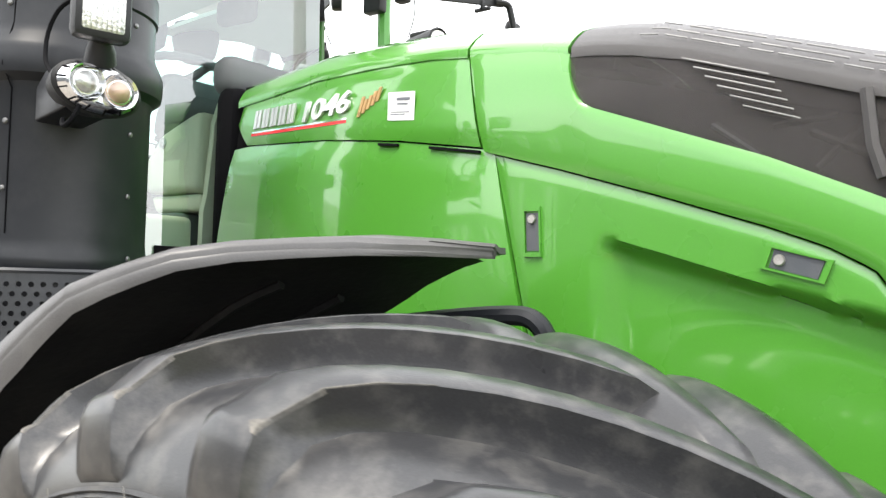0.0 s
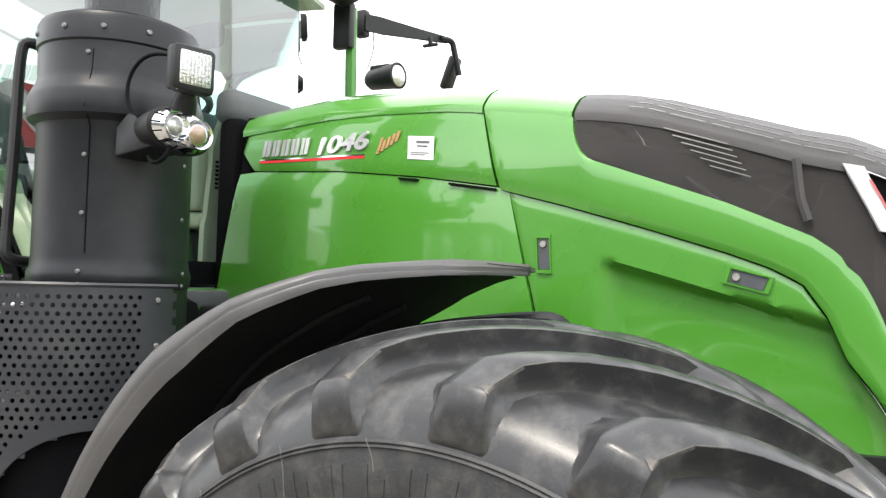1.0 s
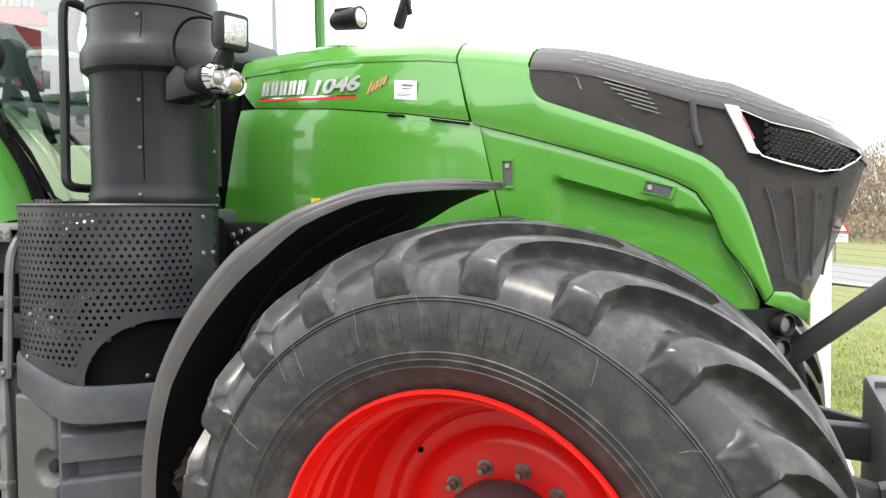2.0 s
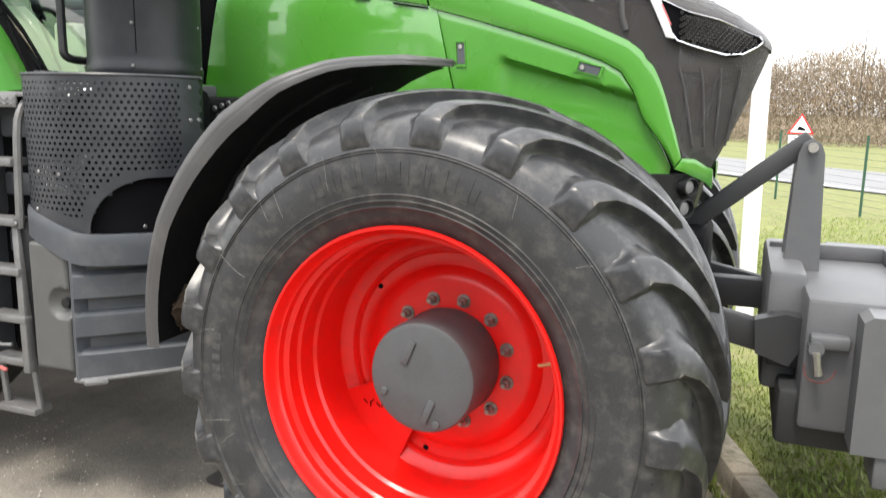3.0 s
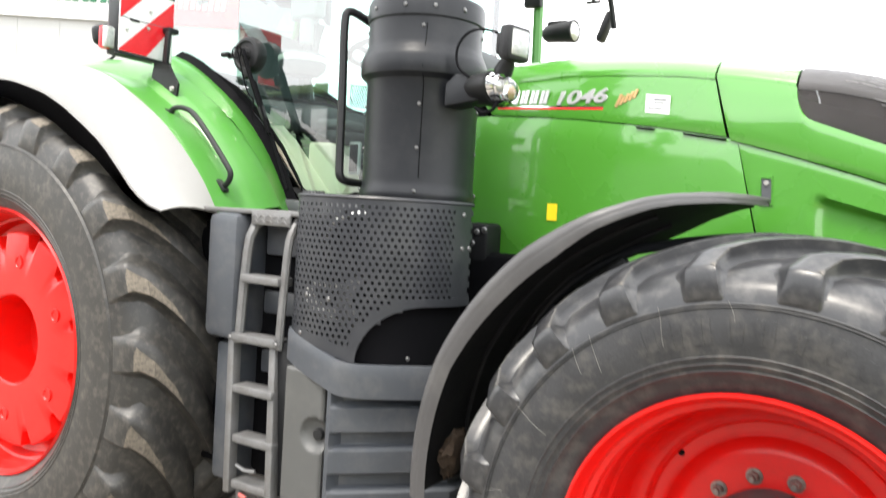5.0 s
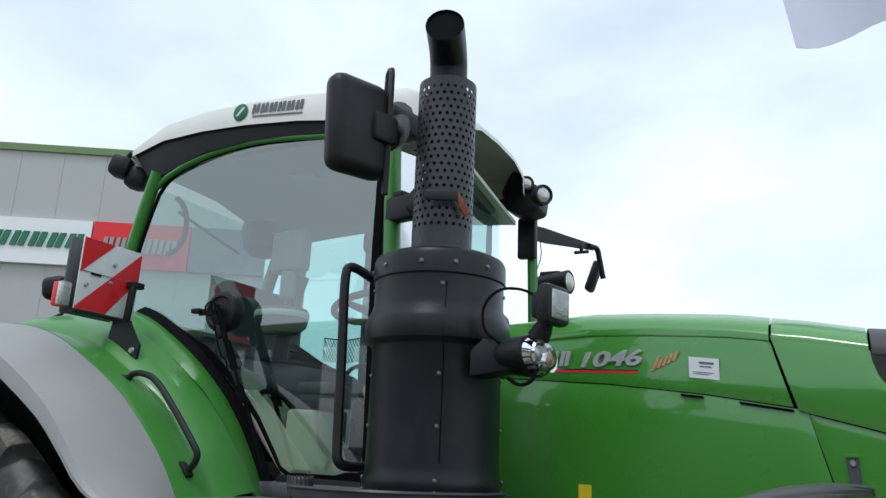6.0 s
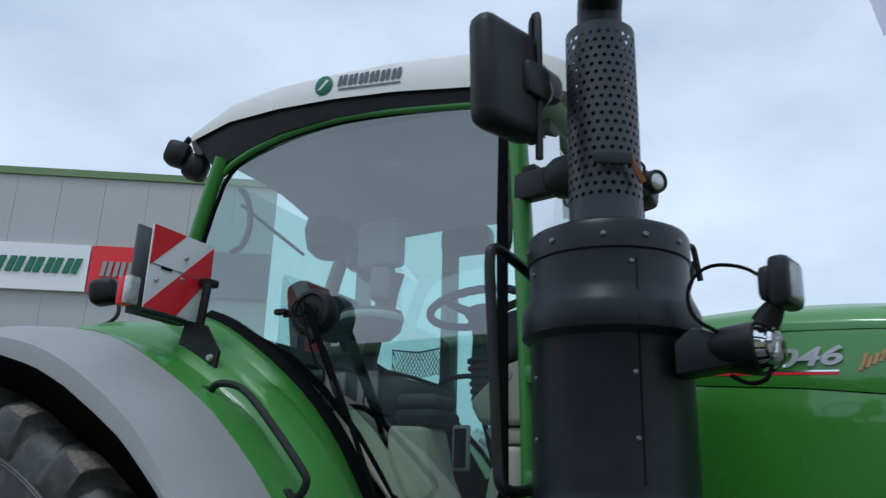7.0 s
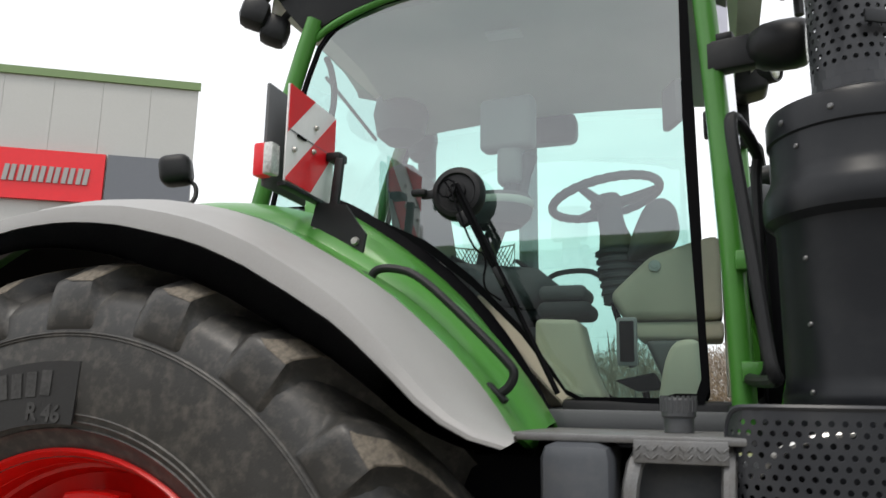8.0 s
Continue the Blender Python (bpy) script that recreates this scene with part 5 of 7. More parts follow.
part("exhaust_bend", Build().tube(smooth([(-1.67, 0.36, 1.60), (-1.61, 0.345, 1.675), (-1.52, 0.34, 1.705), (-1.42, 0.345, 1.715)], 2), 0.010, 8), SHINY, tractor)
FAIR = ((-1.468, 0.34), (-1.466, 0.19), (-1.458, 0.168), (-1.447, 0.160), (-1.436, 0.160), (-1.428, 0.165), (-1.40, 0.193), (-1.36, 0.232), (-1.30, 0.292), (-1.22, 0.37), (-1.16, 0.43), (-1.11, 0.48), (-1.10, 0.52), (-1.10, 0.80))
b = Build()
rows = []
for z in np.linspace(0.60, 1.166, 114):
    # pockets with a sharp upper step and a sloping bright ledge
    dent = 0.0
    for ledge in (0.703, 0.855, 1.012):
        h = z - ledge
        if 0 < h < 0.068:
            dent = 0.036 * min(1, h / 0.016) * min(1, (0.068 - h) / 0.004)
    rows.append([Vector((x - (0.7 * dent if 5 < k < 13 else 0), y + (0.7 * dent if 4 < k < 13 else 0), z)) for k, (x, y) in enumerate(FAIR)])
b.grid(rows)
for r, z in ((rows[0], 0.60), (rows[-1], 1.166)):
    b.add(r + [Vector((-1.5, 0.80, z))], [tuple(range(len(r) + 1))])
tank = part("ribbed_fairing", b, GREYBOX, tractor, "blue-grey moulded plastic box with horizontal ribs", angle=30)
SHOULDER = ((-1.725, 0.30), (-1.70, 0.215), (-1.62, 0.185), (-1.50, 0.166), (-1.43, 0.156), (-1.40, 0.168), (-1.34, 0.214), (-1.27, 0.276), (-1.19, 0.355), (-1.10, 0.44), (-1.08, 0.66))
part("fairing_shoulder", Build().sheet([[Vector((x, y + 0.006 * (d == 0), curve(x, (-1.72, -1.66, -1.38, -0.9), (1.272, 1.252, 1.172, 1.168)) - d)) for x, y in SHOULDER] for d in (0.0, 0.02, 0.05, 0.12)], 0.02, lambda p: Vector((-0.3, 1, 0))), GREYBOX, tank)
b = Build()
rows = []
for iz in range(66):
    z = 0.620 + 0.505 * min(max((iz - 1) / 63, 0), 1)
    row = []
    for ix in range(44):
        x = -1.675 + 0.190 * min(max((ix - 1) / 41, 0), 1)
        edge = min(x + 1.675, -1.485 - x, z - 0.620, 1.125 - z)
        y = 0.180 + 0.010 * (1 - min(edge / 0.012, 1)) ** 2
        r = math.hypot(x + 1.520, z - 0.893) / 0.066
        y += 0.028 * max(0, 1 - r ** 4) if r < 1 else 0
        row.append(Vector((x, 0.23 if ix in (0, 43) or iz in (0, 65) else y, z)))
    rows.append(row)
b.grid(rows)
door = part("filler_door", b, DOORGREY, tractor, "flat grey plastic flap with a round cup latch")
m = Matrix.Translation((-1.515, 0.205, 0.893)) @ Matrix.Rotation(radians(90), 4, "X")
part("latch_knob", Build().revolve([(0.0, 0.014), (0.020, 0.012), (0.026, -0.01)], m, 20), PLASTIC, door)
part("side_box", Build().box((-1.62, 0.42, 0.90), (0.32, 0.40, 0.60), 0.02), PLASTIC, tractor, "dark tank behind the ladder")
part("lower_tray", Build().tube([(-1.46, 0.17, 0.598), (-1.43, 0.17, 0.598), (-1.30, 0.30, 0.60), (-1.10, 0.49, 0.605)], 0.012, 8), ALU, tractor, "bare metal lower edge rail")
part("skid_shoe", Build().box((-1.395, 0.205, 0.588), (0.09, 0.04, 0.022), 0.008, Matrix.Rotation(radians(44), 4, "Z")), ALU, tractor)
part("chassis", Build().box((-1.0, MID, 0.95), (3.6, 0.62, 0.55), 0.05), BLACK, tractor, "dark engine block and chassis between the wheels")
# Near-black filler box added to close the bright gap under the hood.
part("engine_filler", Build().box((-0.50, MID, 1.37), (1.9, 0.74, 0.40), 0.04), BLACK, tractor, "dark filler box for the engine under the hood")
part("front_axle", Build().box((0.0, MID, 0.80), (0.28, 1.5, 0.26), 0.06), LINK, tractor, "dark front axle beam")
part("rear_axle", Build().box((RHUB.x, MID, 1.02), (0.5, 1.7, 0.5), 0.08), LINK, tractor, "dark rear axle housing")
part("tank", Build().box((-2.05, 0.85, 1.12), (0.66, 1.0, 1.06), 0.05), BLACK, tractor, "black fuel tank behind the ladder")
# Far box is unseen; added to deepen the shade under the tractor.
part("tank", Build().box((-1.85, 2 * MID - 0.85, 1.05), (1.1, 1.0, 0.95), 0.05), BLACK, tractor, "unseen black far side tank box added to shade the ground")
part("hose_manifold", Build().box((-1.359, 1.02, 1.611), (0.190, 0.14, 0.175), 0.02), PLASTIC, tractor, "black manifold block with bolts")
for x, z in ((-1.354, 1.645), (-1.314, 1.658), (-1.335, 1.610), (-1.279, 1.668)):
    screw_at(x, 0.947, z, tractor, 0, 2.0)

# ---- ladder ----
ladder = part("ladder", Build().tube(smooth([(-1.955, 0.215, 1.17), (-1.935, 0.215, 1.50), (-1.925, 0.225, 1.62), (-1.90, 0.28, 1.675)], 1), 0.019, 8), ALU, tractor, "grey aluminium access ladder with hinged lower half")
part("rail", Build().tube(smooth([(-1.745, 0.215, 1.17), (-1.728, 0.215, 1.50), (-1.722, 0.225, 1.62), (-1.715, 0.28, 1.69)], 1), 0.016, 8), ALU, ladder)
for x0, x1 in ((-1.985, -1.955), (-1.765, -1.735)):
    part("rail", Build().box(((x0 + x1) / 2, 0.214, 0.89), (0.034, 0.045, 0.62), 0.006, Matrix.Rotation(radians(-3), 4, "X") @ Matrix.Rotation(radians(-4), 4, "Y")), ALU, ladder)
for z, dx, w in ((1.43, 0.0, 0.20), (1.195, -0.02, 0.23), (0.995, -0.01, 0.21), (0.80, 0.005, 0.21), (0.62, 0.01, 0.21)):
    tread = part("tread", Build().box((-1.835 + dx, 0.225, z), (w, 0.085, 0.032), 0.006), ALU, ladder)
part("spring_latch", Build().tube([(-1.90, 0.18, 0.70), (-1.85, 0.175, 0.69), (-1.80, 0.18, 0.695)], 0.007, 6), ALU, ladder)
part("red_tag", Build().box((-1.86, 0.18, 0.585), (0.04, 0.012, 0.014), 0.004, Matrix.Rotation(radians(12), 4, "Y")), FADED_RED, ladder, "faded red spring clip")
for x in (-1.925, -1.755):
    part("strap", Build().box((x + (0.0 if x < -1.8 else 0.012), 0.235, 0.50), (0.026, 0.02, 0.20), 0.006, Matrix.Rotation(radians(-6), 4, "Y")), ALU, ladder)
part("tread", Build().box((-1.83, 0.24, 0.405), (0.21, 0.09, 0.03), 0.006), ALU, ladder)
for x in (-1.975, -1.735):
    screw_at(x, 0.188, 1.192, ladder, 0, 1.5)
for z, h in ((1.59, 0.14), (1.33, 0.09), (1.09, 0.09)):
    part("step_back", Build().box((-1.83, 0.33, z), (0.20, 0.03, h), 0.01), GREYBOX, ladder)
part("battery_cover", Build().box((-2.045, 0.31, 1.43), (0.165, 0.26, 0.50), 0.035), GREYBOX, tractor, "rounded dark grey plastic cover beside the ladder")
part("battery_cover", Build().box((-2.04, 0.33, 0.88), (0.11, 0.20, 0.56), 0.02), GREYBOX, tractor, "dark grey lower cover beside the ladder")
step = part("step_plate", Build().box((-1.93, 0.45, 1.690), (0.54, 0.46, 0.018), 0.004), ALU, tractor, "worn aluminium chequer step plate")
part("step_lip", Build().box((-1.82, 0.222, 1.665), (0.20, 0.012, 0.05), 0.003), ALU, step)
for k in range(22):
    m = Matrix.Translation((-1.91 + 0.0185 * (k % 11), 0.2145, 1.655 + 0.018 * (k // 11))) @ Matrix.Rotation(radians(45 if (k + k // 11) % 2 else -45), 4, "Y")
    bb = Build().box((0, 0, 0), (0.016, 0.003, 0.004), 0.001, seg=1)
    part("chequer", Build().add([m @ Vector(v) for v in bb.v], bb.f), ALU, step)
capk = part("filler_cap", Build().revolve([(0.0, 0.085), (0.036, 0.085), (0.042, 0.079), (0.042, 0.040), (0.036, 0.034), (0.036, 0.0)], Matrix.Translation((-1.83, 0.47, 1.70)), 30), GREY_M, tractor, "ribbed grey filler cap")
for k in range(20):
    a = 6.2832 * k / 20
    part("cap_rib", Build().tube([(-1.83 + 0.0425 * math.cos(a), 0.47 + 0.0425 * math.sin(a), 1.751), (-1.83 + 0.0425 * math.cos(a), 0.47 + 0.0425 * math.sin(a), 1.790)], 0.003, 5), GREY_M, capk)

# ---- rear fender ----
FU = 40
F_OUT = resample(smooth([(-4.45, -0.02, 1.55), (-4.25, -0.02, 1.92), (-3.95, -0.02, 2.15), (-3.61, -0.02, 2.245), (-3.355, -0.02, 2.272), (-3.131, -0.02, 2.252), (-2.868, -0.02, 2.183), (-2.55, -0.02, 2.003), (-2.40, -0.02, 1.86), (-2.30, -0.02, 1.755), (-2.20, -0.02, 1.695), (-2.14, -0.02, 1.682)], 1), FU)
F_MID = resample(smooth([(-4.45, 0.30, 1.65), (-4.25, 0.30, 2.0), (-3.95, 0.30, 2.22), (-3.61, 0.30, 2.32), (-3.35, 0.30, 2.345), (-3.12, 0.30, 2.325), (-2.949, 0.30, 2.275), (-2.776, 0.30, 2.185), (-2.58, 0.30, 2.072), (-2.423, 0.30, 1.942), (-2.30, 0.30, 1.816), (-2.236, 0.30, 1.729), (-2.20, 0.30, 1.675)], 1), FU)
F_IN = resample(smooth([(-4.45, 0.62, 1.75), (-4.25, 0.62, 2.10), (-3.95, 0.62, 2.32), (-3.61, 0.64, 2.42), (-3.30, 0.66, 2.43), (-2.997, 0.66, 2.375), (-2.789, 0.66, 2.29), (-2.481, 0.66, 2.085), (-2.305, 0.66, 1.90), (-2.22, 0.66, 1.78), (-2.17, 0.66, 1.70)], 1), FU)
for side in (1, -1):
    fix = (lambda p: p) if side > 0 else (lambda p: Vector((p.x, 2 * MID - p.y, p.z)))
    rows = []
    for i in range(FU):
        o, c = F_OUT[i], F_MID[i]
        d = curve(i / (FU - 1), (0, 0.46, 0.62, 0.78, 0.86, 0.92, 1.0), (0.085, 0.098, 0.138, 0.125, 0.09, 0.065, 0.03))
        out2 = Vector((RHUB.x - o.x, 0, RHUB.z - o.z)).normalized()
        row = [o + out2 * d, o + out2 * d * 0.35, o + Vector((0, 0.010, 0)) + out2 * 0.004, o + Vector((0, 0.035, 0.004))]
        row += [o.lerp(c, f) + UP * 0.03 * math.sin(f * math.pi) * 0.5 for f in (0.3, 0.55, 0.8, 0.97)] + [c]
        rows.append([fix(p) for p in row])
    part("rear_fender", Build().sheet(rows, 0.012, lambda p: Vector((RHUB.x - p.x, 0, RHUB.z - p.z))), SILVER, tractor, "silver-grey painted rear fender", angle=22)
    rows = []
    for i in range(FU):
        c, n_ = F_MID[i], F_IN[i]
        row = [c + UP * 0.002]
        for f, l in ((0.08, 0.0), (0.3, -0.03), (0.45, -0.032), (0.5, -0.008), (0.75, 0.012), (0.95, 0.016), (1.0, 0.0)):
            row.append(c.lerp(n_, f) + UP * l)
        rows.append([fix(p) for p in row])
    part("fender_inner", Build().sheet(rows, 0.012, lambda p: Vector((RHUB.x - p.x, 0, RHUB.z - p.z))), GREEN_IN, tractor, "glossy green inner fender panel", angle=40)
    # Near-black sheet under the fender puts the arch shade into colour.
    part("arch_shade_sheet", Build().grid([[fix(p + Vector((0.25 * (RHUB.x - p.x) * 0.1, 0.02, -0.02))), fix(p + Vector((0, 0.62, -0.06)))] for p in F_MID]), BLACK, tractor)
part("grab_handle", Build().tube(smooth([(-2.665, 0.42, 2.10), (-2.65, 0.42, 2.135), (-2.60, 0.425, 2.14), (-2.52, 0.425, 2.118), (-2.38, 0.41, 1.995), (-2.245, 0.395, 1.865), (-2.23, 0.395, 1.84), (-2.245, 0.395, 1.805), (-2.275, 0.395, 1.785)], 2), 0.0125, 10), PLASTIC, tractor, "black bent grab handle on the fender")
for p in ((-2.665, 0.42, 2.105), (-2.28, 0.395, 1.79)):
    part("handle_foot", Build().box(p, (0.07, 0.035, 0.018), 0.006, Matrix.Rotation(radians(42), 4, "Y")), PLASTIC, tractor)

# ---- warning board with lamp ----
board = part("warning_board", Build().box((-2.893, 0.447, 2.536), (0.006, 0.300, 0.30), 0.002), WHITE_P, tractor, "red and white striped warning board on the fender")
bx = -2.888


def stripe(pts):
    m = Matrix(((0, 0, 1, bx), (1, 0, 0, 0.297), (0, 1, 0, 2.386), (0, 0, 0, 1)))
    return Build().prism(pts, m, 0.002)


part("stripe", stripe([(0.002, 0.010), (0.002, 0.002), (0.150, 0.002), (0.298, 0.175), (0.298, 0.292)]), RED_P, board)
part("stripe", stripe([(0.002, 0.298), (0.002, 0.150), (0.155, 0.298)]), RED_P, board)
for y, z in ((0.46, 2.60), (0.45, 2.52), (0.335, 2.49)):
    part("bolt", Build().revolve([(0, 0.008), (0.006, 0.008), (0.009, 0.0)], Matrix.Translation((bx + 0.003, y, z)) @ Matrix.Rotation(radians(90), 4, "Y"), 12), STEEL, board)
part("board_seam", Build().box((bx + 0.001, 0.447, 2.545), (0.003, 0.30, 0.0025), 0.0005), GREY_P, board)
part("board_latch", Build().box((bx + 0.003, 0.375, 2.54), (0.006, 0.05, 0.009), 0.002), BLACK, board)
part("rear_plate", Build().box((-2.955, 0.41, 2.53), (0.012, 0.25, 0.32), 0.004), CABGREY, board, "dark back plate")
part("marker_lamp", Build().box((-2.945, 0.265, 2.44), (0.045, 0.04, 0.10), 0.008), RED_P, board, "red and clear side marker lamp")
part("lamp_glass", Build().box((-2.915, 0.262, 2.44), (0.03, 0.046, 0.095), 0.006), LENS, board)
part("board_arm", Build().box((-2.838, 0.52, 2.385), (0.03, 0.02, 0.26), 0.005, Matrix.Rotation(radians(5), 4, "Y")), PLASTIC, board)
part("board_arm", Build().box((-2.86, 0.56, 2.53), (0.05, 0.06, 0.028), 0.006), PLASTIC, board)
part("board_bracket", Build().prism([(-2.916, 2.261), (-2.892, 2.371), (-2.79, 2.357), (-2.752, 2.304), (-2.719, 2.261), (-2.73, 2.185), (-2.826, 2.207)], Matrix(((1, 0, 0, 0), (0, 0, -1, 0.51), (0, 1, 0, 0), (0, 0, 0, 1))), 0.012), PLASTIC, board, "black bolted bracket plate")
part("board_tray", Build().box((-2.895, 0.44, 2.375), (0.03, 0.30, 0.014), 0.004), PLASTIC, board)
for x, z in ((-2.895, 2.276), (-2.752, 2.239), (-2.828, 2.239)):
    part("bolt", Build().revolve([(0, 0.01), (0.010, 0.01), (0.014, 0.0)], Matrix.Translation((x, 0.496, z)) @ Matrix.Rotation(radians(90), 4, "X"), 12), STEEL, board)
fl = part("fender_lamp", Build().box((-3.625, 0.742, 2.605), (0.12, 0.11, 0.115), 0.034, Matrix.Rotation(radians(25), 4, "Z") @ Matrix.Rotation(radians(-10), 4, "Y"), 3), PLASTIC, tractor, "small black work lamp on the fender")
part("lamp_stalk", Build().tube(smooth([(-3.60, 0.76, 2.57), (-3.54, 0.76, 2.55), (-3.53, 0.74, 2.47), (-3.60, 0.66, 2.42)], 2), 0.009, 8), PLASTIC, fl)

# ---- cab ----


def cab_y(x):
    return 0.765 + 0.035 * (-1.74 - x)


WIN = [(-1.765, 3.145), (-2.087, 3.203), (-2.41, 3.232), (-2.62, 3.235), (-2.86, 3.205), (-3.0, 3.158), (-3.085, 3.085), (-3.135, 2.95), (-3.2, 2.72), (-3.262, 2.449), (-3.102, 2.446), (-2.906, 2.403), (-2.649, 2.273), (-2.47, 2.135), (-2.309, 1.979), (-2.148, 1.77), (-1.755, 1.772)]
ctr = Vector((-2.35, 0, 2.6))
for side in (1, -1):
    fix = (lambda p: p) if side > 0 else (lambda p: Vector((p.x, 2 * MID - p.y, p.z)))
    outer = resample([(x, z) for x, z in WIN + WIN[:1]], 90)[:-1]
    out3 = [Vector((p.x, cab_y(p.x), p.y)) for p in outer]
    inn3 = []
    for p in outer:
        d = Vector((ctr.x - p.x, ctr.z - p.y, 0)).normalized() * (0.028 if p.x < -2.2 and p.y < 2.4 else 0.034 if p.x > -1.85 else 0.018)
        inn3.append(Vector((p.x + d.x, cab_y(p.x + d.x) - 0.004, p.y + d.y)))
    loop = [[fix(a), fix(b_)] for a, b_ in zip(out3, inn3)] + [[fix(out3[0]), fix(inn3[0])]]
    frame_o = part("side_window", Build().sheet(loop, 0.016, lambda p: Vector((0, side, 0))), BLACK, tractor, "tinted cab side window with a black border")
    pane = attach(new("pane", Build().add([fix(Vector((p.x, cab_y(p.x) + 0.002, p.y))) for p in outer], [tuple(range(len(outer)))]).mesh("pane", GLASS, smooth=False)), frame_o)
    pane.visible_shadow = False
    # green frame round the window
    for nm, pts, r in (("front_pillar", [(-1.662, 0.745, 1.66), (-1.673, 0.745, 2.2), (-1.697, 0.75, 2.7), (-1.725, 0.755, 3.14)], 0.034),
                       ("rear_pillar", [(-3.325, 0.83, 2.40), (-3.245, 0.82, 2.70), (-3.165, 0.81, 2.99), (-3.10, 0.80, 3.17)], 0.032),
                       ("roof_rail", [(-3.10, 0.815, 3.10), (-3.03, 0.80, 3.14), (-2.85, 0.79, 3.20), (-2.60, 0.785, 3.232), (-2.40, 0.78, 3.23), (-2.08, 0.775, 3.196), (-1.74, 0.77, 3.14)], 0.014)):
        if side > 0 or nm != "front_pillar":
            part(nm, Build().tube([fix(Vector(p)) for p in smooth(pts, 2)], r, 12), GREEN_IN, tractor, "green cab frame")
    low_e = [(-3.02, 0.66, 2.385), (-2.90, 0.66, 2.342), (-2.789, 0.66, 2.288), (-2.63, 0.66, 2.19), (-2.481, 0.66, 2.083), (-2.36, 0.66, 1.96), (-2.27, 0.66, 1.85), (-2.20, 0.66, 1.745), (-2.17, 0.66, 1.69)]
    mid_e = [(-3.075, 0.768, 2.468), (-2.965, 0.768, 2.43), (-2.835, 0.768, 2.358), (-2.663, 0.768, 2.243), (-2.516, 0.768, 2.121), (-2.397, 0.768, 1.99), (-2.302, 0.768, 1.85), (-2.233, 0.768, 1.722), (-2.21, 0.768, 1.68)]
    part("sill_panel", Build().sheet([[fix(Vector(q)) for q in smooth(e, 1)] for e in (low_e, [Vector(a).lerp(Vector(b_), 0.5) + Vector((-0.012, 0, 0.016)) for a, b_ in zip(low_e, mid_e)], mid_e)], 0.01, lambda p: Vector((0, side, -0.5))), GREEN_IN, tractor, "green panel under the side window", angle=50)
    part("window_gasket", Build().sheet([[fix(Vector(q)) for q in smooth(e, 1)] for e in (mid_e, [(x + 0.018, y + 0.032, z + 0.028) for x, y, z in mid_e])], 0.01, lambda p: Vector((0, side, -0.5))), BLACK, tractor)
    # front corner glass and far pillars
    q = [fix(Vector(p)) for p in ((-1.67, 0.77, 1.75), (-1.60, 0.98, 1.80), (-1.64, 0.98, 3.10), (-1.72, 0.78, 3.10))]
    cg = attach(new("corner_pane", Build().add(q, [(0, 1, 2, 3)]).mesh("corner_pane", GLASS, smooth=False)), frame_o)
    cg.visible_shadow = False
    part("roof_edge", Build().sheet([[fix(Vector((x, y, z))) for x, y, z in r] for r in (
        [(-3.27, 0.79, 3.288), (-3.03, 0.757, 3.322), (-2.77, 0.75, 3.327), (-2.5, 0.748, 3.315), (-2.21, 0.748, 3.287), (-1.89, 0.748, 3.237), (-1.62, 0.76, 3.197)],
        [(-3.22, 0.80, 3.22), (-3.03, 0.765, 3.255), (-2.77, 0.757, 3.275), (-2.5, 0.755, 3.27), (-2.21, 0.755, 3.255), (-1.89, 0.752, 3.21), (-1.62, 0.77, 3.175)],
        [(-3.14, 0.81, 3.125), (-2.98, 0.785, 3.168), (-2.775, 0.768, 3.216), (-2.5, 0.765, 3.232), (-2.25, 0.763, 3.218), (-1.89, 0.76, 3.174), (-1.64, 0.77, 3.145)],
        [(-3.12, 0.86, 3.135), (-2.97, 0.84, 3.178), (-2.775, 0.83, 3.222), (-2.5, 0.83, 3.236), (-2.25, 0.83, 3.222), (-1.89, 0.83, 3.18), (-1.64, 0.83, 3.15)])], 0.012, lambda p: Vector((0, side, 0.3))), PLASTIC, tractor, "black roof underside")
# windscreen and rear window
for nm, pts in (("windscreen", ((-1.60, 0.98, 1.80), (-1.60, 2 * MID - 0.98, 1.80), (-1.64, 2 * MID - 0.98, 3.10), (-1.64, 0.98, 3.10))), ("rear_window", ((-3.30, 0.86, 2.42), (-3.30, 2 * MID - 0.86, 2.42), (-3.12, 2 * MID - 0.86, 3.10), (-3.12, 0.86, 3.10)))):
    wo = attach(new(nm, Build().add([Vector(p) for p in pts], [(0, 1, 2, 3)]).mesh(nm, GLASS, smooth=False)), tractor, "tinted cab glass")
    wo.visible_shadow = False
# white roof
rows = []
for x, zl, zu, yo in ((-3.36, 3.278, 3.29, 0.90), (-3.27, 3.29, 3.316, 0.775), (-3.03, 3.325, 3.395, 0.742), (-2.77, 3.33, 3.42, 0.735), (-2.5, 3.318, 3.417, 0.733), (-2.21, 3.290, 3.403, 0.733), (-1.89, 3.240, 3.365, 0.733), (-1.66, 3.203, 3.330, 0.738), (-1.56, 3.185, 3.295, 0.80), (-1.50, 3.17, 3.24, 1.0)):
    w = MID - yo
    prof = [(0, zl), (0.005, zu - 0.012), (0.02, zu), (0.12, zu + 0.02), (0.4, zu + 0.05), (1.0, zu + 0.06)]
    rows.append([Vector((x, yo + w * f, z)) for f, z in prof] + [Vector((x, 2 * MID - yo - w * f, z)) for f, z in prof[::-1][1:]])
